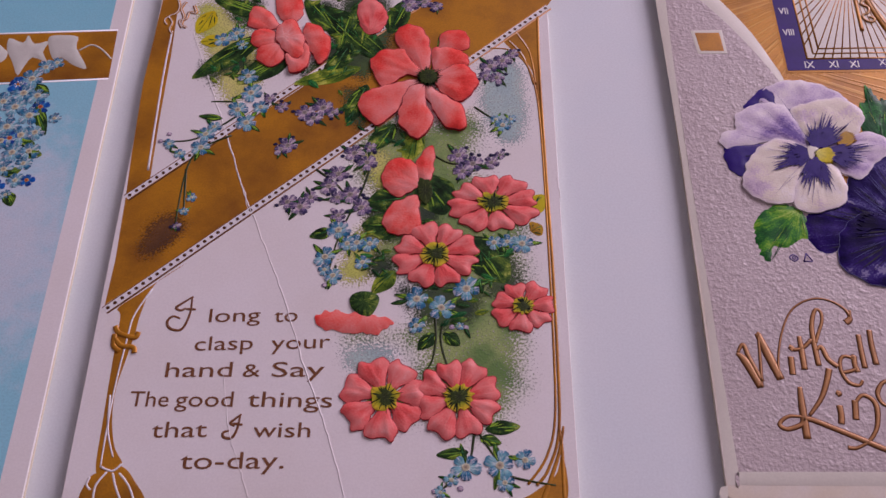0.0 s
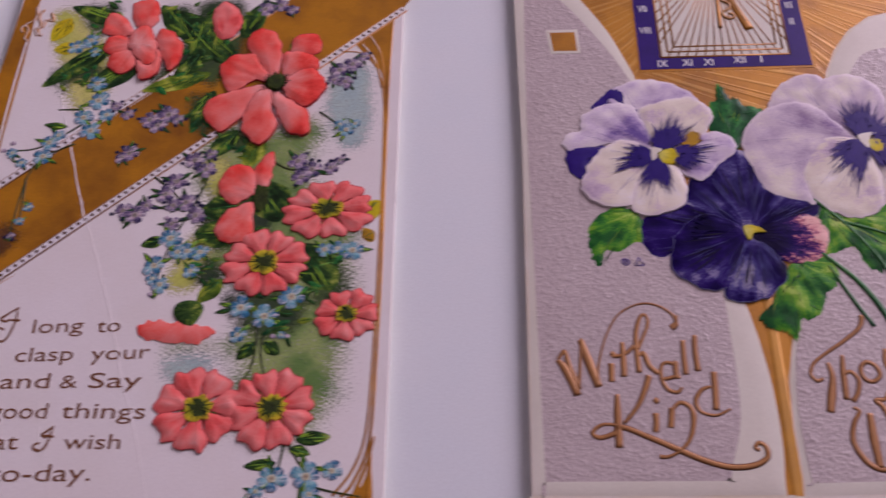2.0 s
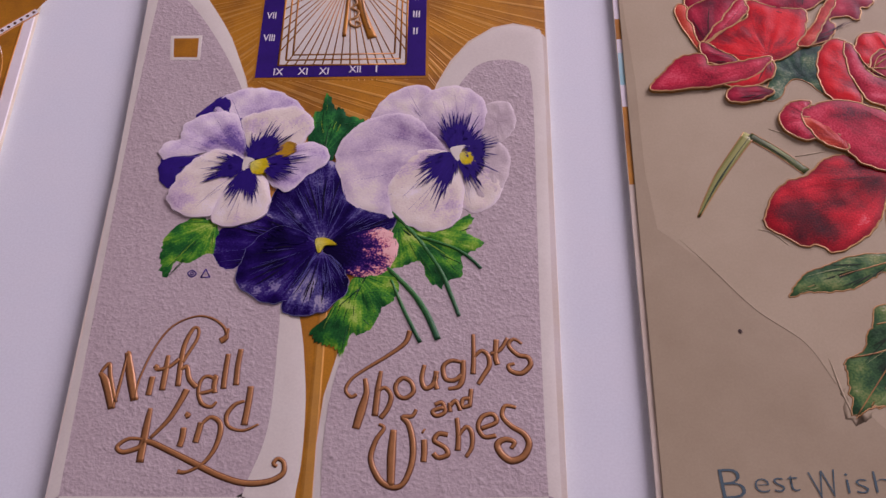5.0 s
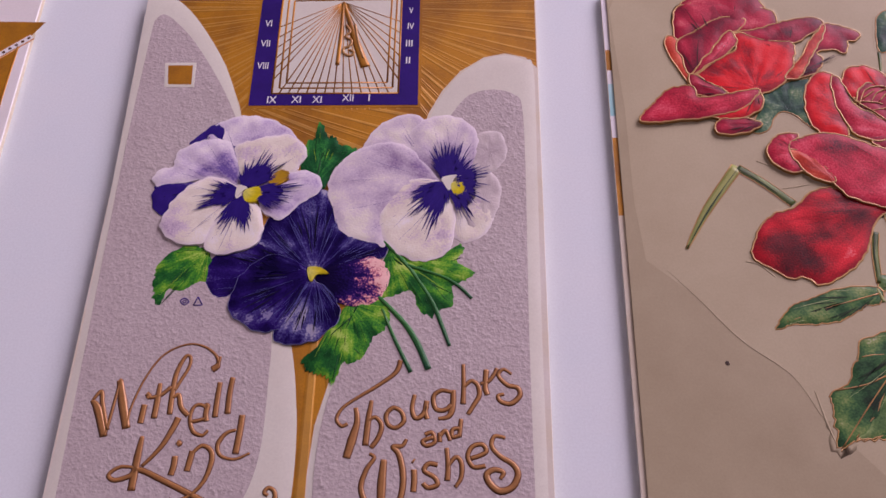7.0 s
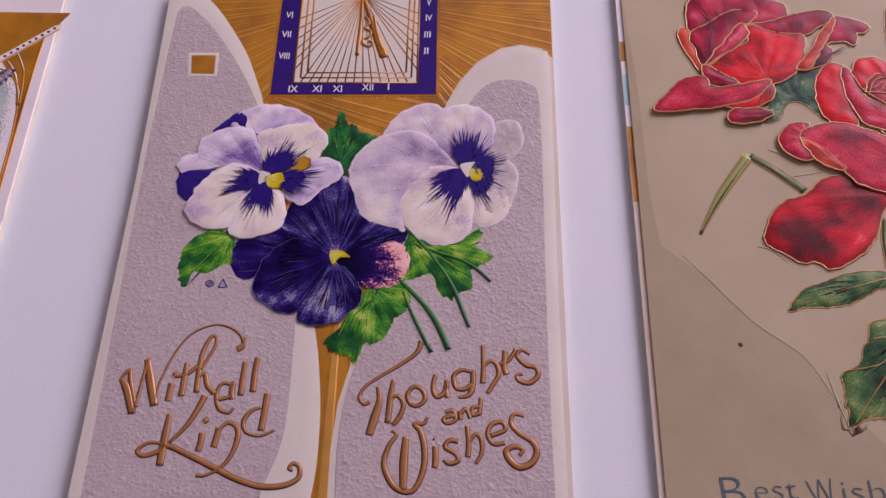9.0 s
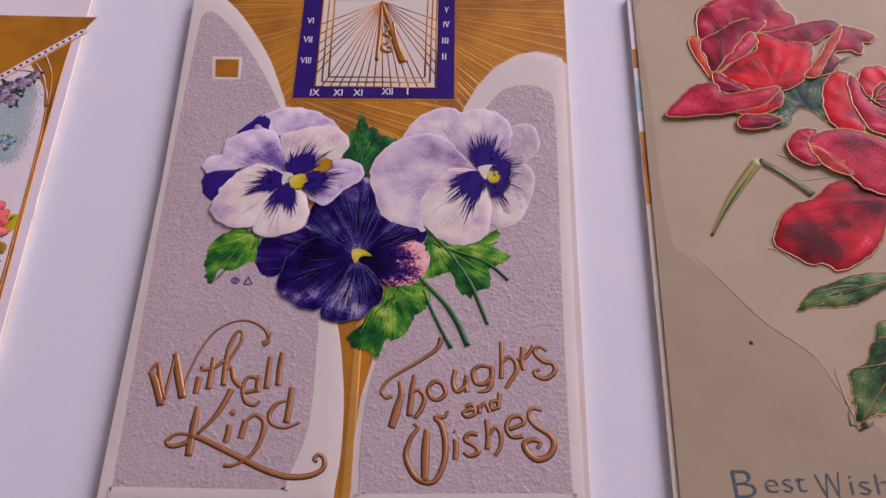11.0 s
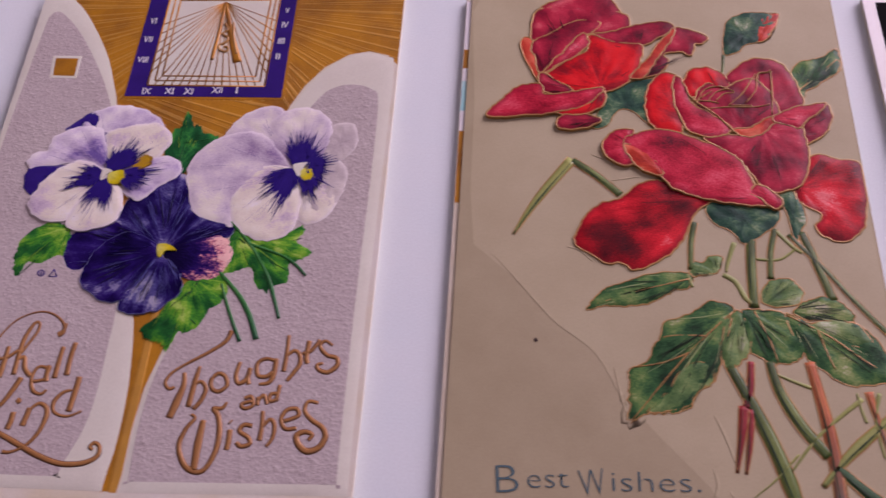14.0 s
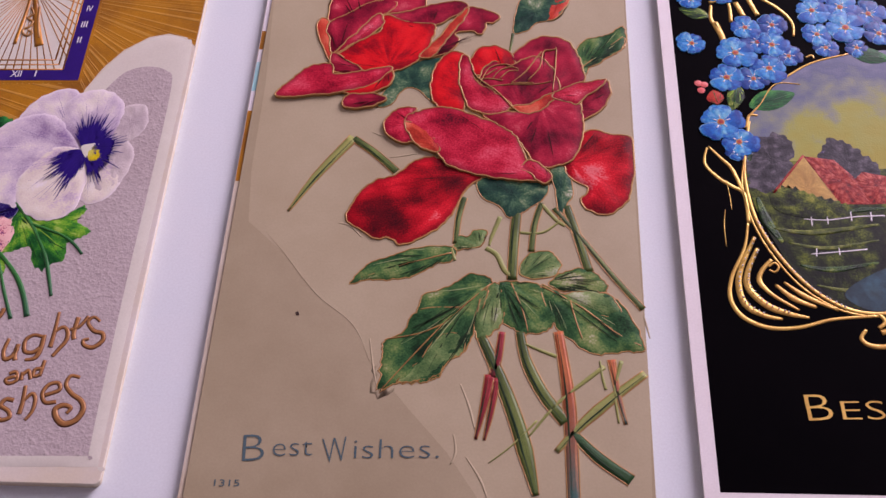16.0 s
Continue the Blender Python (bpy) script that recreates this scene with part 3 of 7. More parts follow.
shape("white_wing", "45.5,-1.0 45.5,-1.0 45.6,4.6 45.6,11.2 46.2,20.5 48.1,29.0 53.5,43.1 58.5,62.6 63.4,86.6 64.9,92.7 67.4,98.8 71.2,104.6 76.2,108.6 80.7,109.9 85.0,108.7 87.0,105.6 87.0,78.2 86.8,41.2 86.9,12.2 87.0,0.0 87.0,0.0 66.0,-0.5", "rim", c3, 0.03, 0.3, 0.9, label="raised white wing with a rounded top", step=2.0)
shape("pebbled_panel", "2.4,1.7 2.4,1.7 1.8,39.4 1.2,83.0 1.4,115.8 2.0,121.1 3.7,122.3 6.5,120.1 11.6,113.8 17.8,103.5 22.4,94.1 26.4,83.4 31.5,62.1 36.1,40.1 36.7,29.9 36.8,17.9 36.0,11.0 34.3,5.4 33.4,1.7 33.4,1.7 22.5,1.7 12.3,1.7", "grey", c3, 0.33, 0.05, 0.4, label="pebble-grained lavender grey panel", step=2.0)
shape("pebbled_panel", "46.8,1.2 46.8,1.2 46.5,6.8 46.5,13.5 47.1,21.1 48.8,29.0 53.1,40.5 61.5,65.6 67.2,87.4 71.0,95.8 74.2,98.9 78.6,99.8 82.4,98.5 84.2,95.2 84.6,78.2 84.4,41.1 84.6,12.1 84.8,2.1 84.8,2.1 73.0,1.8 58.9,1.5", "grey", c3, 0.33, 0.05, 0.4, label="pebble-grained lavender grey panel", step=2.0)
shape("square_frame", "5.9,107.4 12.9,107.5 13.3,100.3 6.8,100.3", "rim", c3, 0.46, 0.08, 0.3, smooth=False)
shape("gilt_square", "6.7,106.7 12.3,106.7 12.7,100.9 7.4,101.0", "gold", c3, 0.52, 0.06, 0.3, smooth=False)
shape("gilt_ground", "24.6,94.2 62.9,94.4 61.0,84.0 56.0,78.0 40.0,72.0 30.0,78.0 26.5,86.0", "gold_fan", c3, 0.024, smooth=False)
# the blue bands at the head, with gilt scrolls and the motto plate
shape("blue_band", "4.6,127.1 25.6,127.3 25.1,136.8 4.9,136.6", "violet", c3, 0.1, smooth=False)
shape("blue_band", "63.4,128.1 88.7,128.3 89.0,137.2 63.2,137.0", "violet", c3, 0.1, smooth=False)
for line in ("7.1,130.0 9.6,131.5 11.4,129.6 9.7,128.1 8.4,130.3", "12.5,128.9 14.8,131.9 17.5,131.2 16.8,128.5 14.5,129.6", "18.4,128.9 20.8,131.6 23.1,130.4 22.5,128.2",
             "66.3,129.6 68.9,132.3 71.5,131.2 70.5,128.9 68.4,130.0", "72.6,129.3 75.7,132.4 78.1,130.9 76.7,129.0", "79.4,129.7 82.7,132.4 85.3,130.9 83.9,129.0"):
    stroke("gilt_scroll", line, 0.7, "gold", c3, 0.12, 0.2)
stroke("white_rule", "4.8,128.1 25.5,128.2", 0.25, "numeral", c3, 0.11, 0.05)
stroke("white_rule", "63.4,129.1 88.5,129.3", 0.25, "numeral", c3, 0.11, 0.05)
plaque = shape("motto_plate", "26.1,129.7 61.3,130.2 61.5,137.6 26.2,137.3", "violet", c3, 0.16, smooth=False)
stroke("gilt_rule", "25.6,129.2 61.6,129.6", 0.5, "gold", plaque, 0.16, 0.2)
lettering("· BRIGHT · HOURS ·", "28.8,130.9 58.4,131.3", 1.9, "numeral", c3, 0.18)
# the sundial
dial = shape("dial_border", "24.9,128.2 25.3,94.5 62.6,94.8 62.2,129.1", "gold", c3, 0.12, 0.1, 0.3, smooth=False, label="blue sundial with gilt rays")
shape("dial_band", "25.5,127.5 25.7,95.2 62.0,95.5 61.6,128.3", "violet", dial, 0.26, smooth=False)
shape("dial_face", "30.2,128.4 30.4,98.6 57.7,98.8 57.4,129.2", "rim", dial, 0.3, smooth=False)
for line in ("30.2,128.4 30.4,98.6 57.7,98.8 57.4,129.2 30.2,128.4", "31.6,127.5 31.9,100.1 56.4,100.3 56.4,128.3 31.6,127.5", "32.9,126.8 33.3,101.6 55.2,101.8 55.2,127.3 32.9,126.8"):
    for a, b in zip(pts(line), pts(line)[1:]):
        part("gilt_rule", strip([a, b], 0.42, 0.3, 0.16), M["gold"], dial)
apex = pts("44.2,126.3")[0]
for a, b, k in (("30.3,119.4", "30.4,100.4", 6), ("31.4,98.7", "57.0,98.9", 13), ("57.6,101.8", "57.5,122.6", 6)):
    p, q = np.array(pts(a)[0]), np.array(pts(b)[0])
    for i in range(k):
        part("dial_ray", strip([np.array(apex), p + (q - p) * (i + 0.3) / k], 0.3, 0.3, 0.14, (0.6, 1)), M["gold"], dial)
for text, w, tp in (("44.2,126.3 44.2,115.7 44.0,106.9", 0.9, (0.6, 0.9, 1)), ("44.2,126.3 47.4,114.8 50.2,106.3", 1.9, (0.35, 0.8, 1.15))):
    stroke("gnomon", text, w, "gold", dial, 0.34, 0.4, tp)
for line in ("45.2,119.0 46.2,117.0 45.3,115.4 46.7,114.2 46.3,112.5 45.1,111.8 45.2,110.4 46.6,109.6 47.4,110.6 46.4,111.4", "47.2,119.3 48.1,114.0 49.6,108.8"):
    stroke("gnomon_scroll", line, 0.6, "gold_line", dial, 0.6, 0.25)
for word, spot, w in (("VI", "27.6,119.6", 15), ("VII", "27.5,113.4", 20), ("VIII", "27.6,106.7", 24), ("V", "59.7,123.7", 9), ("IV", "59.8,118.8", 14),
                      ("III", "59.6,113.5", 14), ("II", "59.5,108.4", 9), ("IX", "30.6,96.8", 20), ("XI", "35.8,96.9", 20), ("XI", "40.3,96.9", 20),
                      ("XII", "46.9,97.4", 24), ("I", "51.5,97.5", 3)):
    x, y = pts(spot)[0]
    k = w * 0.052
    lettering(word, f"{x - k:.2f},{y - 0.95:.2f} {x + k:.2f},{y - 0.95:.2f}", 1.9, "numeral", dial, 0.3, 0.01)
# leaves and stems of the posy
for text, mat, base in (("13.9,43.9 12.4,48.3 12.1,52.5 14.4,57.2 18.3,59.0 21.3,58.3 23.1,56.2 23.4,50.6 20.5,50.0 17.9,47.9 15.6,48.5 14.8,46.1", "leaf", "22.2,57.6"),
                        ("39.4,75.8 38.0,81.3 39.3,85.3 40.6,86.0 41.4,90.9 43.6,86.2 44.5,87.3 46.2,84.5 49.5,83.2 47.7,79.1 44.8,75.9 43.2,72.8", "leaf_dark", "41.9,74.3"),
                        ("48.5,28.7 46.5,30.4 43.7,31.1 42.5,33.8 45.0,36.4 47.0,40.4 49.6,44.4 52.9,46.4 56.2,47.2 58.4,44.6 57.8,40.3 55.2,38.2 54.5,35.1 51.5,32.6 50.0,33.2 49.2,30.5", "leaf", "50.6,45.7"),
                        ("57.6,58.3 61.7,56.3 67.5,57.1 71.7,60.0 72.1,57.2 71.0,55.5 74.5,52.2 71.6,50.5 70.1,48.8 70.4,45.1 67.6,44.3 66.3,42.2 63.3,44.7 61.9,48.7 58.5,47.0 55.6,48.5", "leaf", "57.6,56.9")):
    leaf = shape("leaf", text, mat, c3, 0.32, 0.3, 1.2, base=base, rag=0.03)
for text, w, tp in (("56.4,60.0 61.5,53.9 65.9,46.7 68.2,40.8 69.6,36.7", 0.95, (0.8, 1, 0.9, 0.7)), ("61.3,54.4 67.5,52.1 71.0,49.9 73.7,47.0", 0.75, (1, 0.9, 0.8)),
                    ("56.0,47.2 60.9,41.7 63.8,36.8 65.8,31.8", 1.1, (0.7, 1, 1.1)), ("56.8,44.5 59.4,38.0 62.6,31.2", 0.8, (0.6, 0.9, 1))):
    stroke("stem", text, w, "stem", c3, 0.45, 0.5, tp)

for text in ("52.3,45.8 49.9,39.1 48.5,29.6", "50.8,42.4 47.4,38.8", "50.1,39.4 46.3,34.2", "51.4,42.0 56.2,41.1", "49.9,37.8 53.2,34.8", "58.2,56.2 64.1,51.4 69.9,48.1", "61.8,53.9 67.5,54.6 71.6,56.3", "63.5,51.4 65.3,45.8", "65.9,50.4 69.3,46.1",
             "22.0,56.9 17.8,53.3 14.5,47.4", "18.9,54.0 17.4,49.1", "18.4,53.6 13.8,52.9", "41.9,74.6 42.4,82.1 41.6,89.6", "42.4,81.3 47.8,82.6", "42.0,83.4 39.5,82.4"):
    stroke("leaf_vein", text, 0.32, "line_green", c3, 0.6, 0.1, (1, 0.8, 0.3))


def pansy(label, petals, marks):
    """Petals from the back to the front, each embossed over the last, then the eye markings."""
    z, head = 0.36, None
    for text, mat, base in petals:
        ob = shape("petal", text, mat, head or c3, z, 0.32, 1.6, base=base)
        if head is None:
            head = ob
            ob.name = "pansy"
            tagged(ob, label)
        z += 0.13
    for text, mat, base, rag in marks:
        if mat == "blotch":
            b = np.array(pts(base)[0])
            text = " ".join("%.2f,%.2f" % tuple(b + (np.array(q) - b) * 0.76) for q in pts(text))
        shape("marking", text, mat, head, z + 0.4, 0.04, 0.4, base=base, rag=rag, n=9)
        z += 0.012


pansy("deep violet velvety pansy", (
    ("22.0,52.0 23.3,56.2 27.8,57.7 32.3,60.0 37.1,58.6 39.2,53.7 34.3,50.1 28.8,48.3 25.5,46.6 23.2,49.0", "dark", "42.5,52.4"),
    ("32.2,57.8 32.3,62.1 33.6,66.3 37.4,69.9 42.6,72.8 46.4,69.8 48.5,63.9 54.6,61.1 57.0,58.3 55.4,55.4 50.2,54.2 43.3,53.0 37.5,54.0", "dusky", "43.4,52.4"),
    ("43.4,52.7 49.0,55.3 54.2,56.5 57.1,54.4 57.7,50.2 55.9,46.4 52.4,45.0 48.4,46.0 44.7,49.4", "pinkmark", "43.4,52.1"),
    ("42.5,51.3 40.5,47.5 38.4,42.8 36.8,39.5 37.5,37.2 41.1,36.9 44.4,37.6 47.0,40.0 48.9,42.4 48.4,45.7 46.5,48.6 44.1,50.3", "dusky", "43.4,51.6"),
    ("42.9,52.4 38.5,55.7 34.3,56.7 30.5,53.8 28.1,49.3 27.7,44.6 30.1,41.3 33.6,39.3 37.0,39.8 39.5,42.8 41.6,48.2", "dark", "42.9,52.1")),
    (("33.9,55.0 37.3,55.8 40.4,54.0 38.8,52.3 35.3,52.5 32.6,50.8", "dusky", "43.4,52.4", 0.12),
     ("41.9,53.3 43.0,53.8 44.4,53.5 46.0,52.2 43.9,52.0 43.0,50.4 42.4,50.9", "yolk", "42.4,52.4", 0.12)))
pansy("lilac and cream pansy with violet blotches", (
    ("14.6,84.5 16.6,87.3 18.8,89.8 21.8,90.7 28.3,89.2 31.2,85.2 26.6,81.1 21.4,83.0 17.6,83.6", "blotch", "26.1,74.0"),
    ("17.7,84.9 19.4,89.5 23.0,91.7 26.7,92.3 30.6,91.4 34.6,89.1 37.1,85.6 32.7,82.3 27.8,81.6 24.8,80.2 22.1,83.0", "lilac", "26.8,73.2"),
    ("9.3,74.0 8.9,69.9 11.0,66.1 13.0,67.4 13.5,69.9 16.8,70.8 18.9,73.6 12.6,75.0", "blotch", "26.3,72.5"),
    ("26.2,73.2 24.3,82.6 26.2,85.2 31.1,86.6 35.0,87.0 37.8,85.3 39.5,82.7 38.7,79.5 36.8,76.8 33.6,74.8 29.8,73.1", "pale", "27.2,72.5"),
    ("27.2,73.1 25.2,79.9 23.2,84.4 20.5,85.6 16.8,85.1 13.3,83.0 12.1,80.5 11.9,78.4 9.2,77.4 8.3,75.1 9.4,73.1 12.7,73.9 16.3,74.4 21.1,75.3 24.9,74.0", "lilac", "27.2,72.5"),
    ("29.6,72.8 33.3,75.4 36.8,77.0 39.9,77.2 42.4,75.7 43.2,73.2 41.7,70.8 39.4,69.2 37.2,66.2 34.8,65.0 32.0,67.0 30.4,70.1", "lilac", "28.8,71.8"),
    ("27.3,71.9 21.0,75.8 17.6,74.1 15.8,72.9 14.1,70.7 12.6,67.7 11.5,63.9 13.0,61.0 15.9,59.1 19.5,58.8 21.6,60.2 22.9,64.0 24.8,67.9", "pale", "27.6,71.6"),
    ("27.4,70.7 24.6,67.3 22.1,62.8 21.1,59.7 21.7,57.5 24.4,56.5 27.8,57.6 30.7,58.4 32.1,60.5 32.2,63.6 31.1,67.4 29.2,69.8", "pale", "27.6,71.3")),
    (("26.4,71.2 24.6,73.5 22.2,73.8 20.7,72.1 19.6,70.1 20.4,67.8 22.9,67.6 24.9,69.1", "blotch", "27.1,71.4", 0.2),
     ("27.1,70.2 25.2,68.8 23.8,66.4 24.5,63.3 27.1,62.5 28.8,63.7 29.4,66.2 28.6,68.9", "blotch", "27.4,71.3", 0.2),
     ("26.7,73.1 26.3,75.9 27.8,79.0 30.6,80.3 33.0,78.8 33.6,76.0 31.7,74.0 29.2,73.1", "blotch", "27.5,72.2", 0.2),
     ("30.5,70.4 30.6,72.4 33.4,73.7 36.2,73.0 36.2,70.8 34.4,68.7 32.2,68.2", "blotch", "28.2,71.7", 0.2),
     ("32.4,74.1 33.8,76.8 35.6,76.8 36.0,74.7 33.8,73.2", "amber", "28.7,72.2", 0.08),
     ("26.1,73.1 27.3,73.1 28.2,72.5 27.1,71.6 26.5,69.9 25.9,70.5", "rim", "27.0,71.7", 0.0),
     ("27.5,71.6 29.2,72.7 31.0,72.7 31.2,70.3 29.8,69.0 28.0,69.3", "yolk", "27.3,71.6", 0.12)))
shape("ghost_petal", "73.4,78.0 74.4,85.9 75.2,87.6 79.4,88.1 80.8,84.1 80.3,80.5 78.5,78.1 75.8,76.5", "ghost", c3, 0.46, 0.3, 1.0)
shape("ghost_petal", "72.2,73.3 75.8,78.0 79.1,75.3 79.4,70.4 78.1,66.0 75.7,63.0 72.2,64.4", "ghost", c3, 0.48, 0.32, 1.0)
pansy("pale lilac pansy with violet blotches", (
    ("51.2,82.6 52.9,88.2 55.9,91.2 59.6,92.7 63.0,92.1 64.2,87.4 61.4,82.2 57.5,81.2", "lavender", "67.3,75.1"),
    ("69.3,71.8 73.0,73.7 76.0,71.9 77.9,67.4 77.1,63.0 73.6,59.9 70.5,60.6 69.3,65.1", "pale", "69.5,74.1"),
    ("61.1,81.2 60.3,85.7 61.5,89.5 64.7,91.7 68.4,92.4 71.7,91.3 74.2,88.5 75.0,84.7 74.4,79.6 72.8,76.4 69.8,75.1 66.1,75.4 63.4,79.1", "lavender", "69.2,75.1"),
    ("67.6,74.5 63.0,80.9 60.5,83.8 56.1,85.0 51.2,83.7 47.6,81.1 44.8,76.1 44.5,71.3 46.4,65.3 48.7,61.4 53.4,59.5 56.6,58.7 56.1,62.6 56.9,67.0 60.4,70.7 64.0,73.8", "lavender", "68.3,74.5"),
    ("68.3,74.2 63.9,75.6 60.1,74.5 57.1,70.8 55.3,66.3 56.1,61.2 58.7,57.5 62.9,55.3 67.1,55.8 69.5,58.4 70.3,62.9 70.5,67.3 69.8,71.5", "pale", "68.8,74.2")),
    (("66.9,75.7 65.6,79.4 66.4,82.3 69.5,83.9 72.2,82.1 72.8,78.6 71.2,76.4 68.8,75.7", "blotch", "68.8,74.5", 0.2),
     ("67.8,74.0 64.9,74.3 62.7,72.6 61.6,70.1 62.9,66.1 65.7,64.1 67.7,66.6 68.9,70.2", "blotch", "68.8,74.5", 0.2),
     ("69.3,72.5 71.7,73.3 74.1,74.9 75.3,71.3 73.7,67.9 71.7,66.9 70.0,69.4", "blotch", "68.8,74.5", 0.22),
     ("71.9,76.1 74.0,78.6 75.6,76.8 75.2,73.4 72.9,72.4", "blotch", "68.8,74.5", 0.18),
     ("67.5,75.4 70.0,76.2 71.7,76.1 69.9,75.0 69.4,71.9 68.4,73.0", "rim", "68.3,74.5", 0.0),
     ("69.3,73.9 71.6,74.6 72.7,73.0 71.3,70.9 70.0,71.3", "yolk", "69.0,74.2", 0.1)))
ring = curve(pts("18.2,46.0 18.9,46.7 19.8,46.0 19.1,45.2"), 5)
part("printer_mark", strip(ring, 0.24, 0.46, 0.03, closed=True), M["violet"], c3)
part("printer_mark", strip(ring * 0.4 + ring.mean(0) * 0.6, 0.2, 0.46, 0.03, closed=True), M["violet"], c3)
tri = np.array(pts("21.5,47.0 22.5,45.2 20.8,45.1"))
for i in range(3):
    part("printer_mark", strip([tri[i], tri[(i + 1) % 3]], 0.24, 0.46, 0.03), M["violet"], c3)
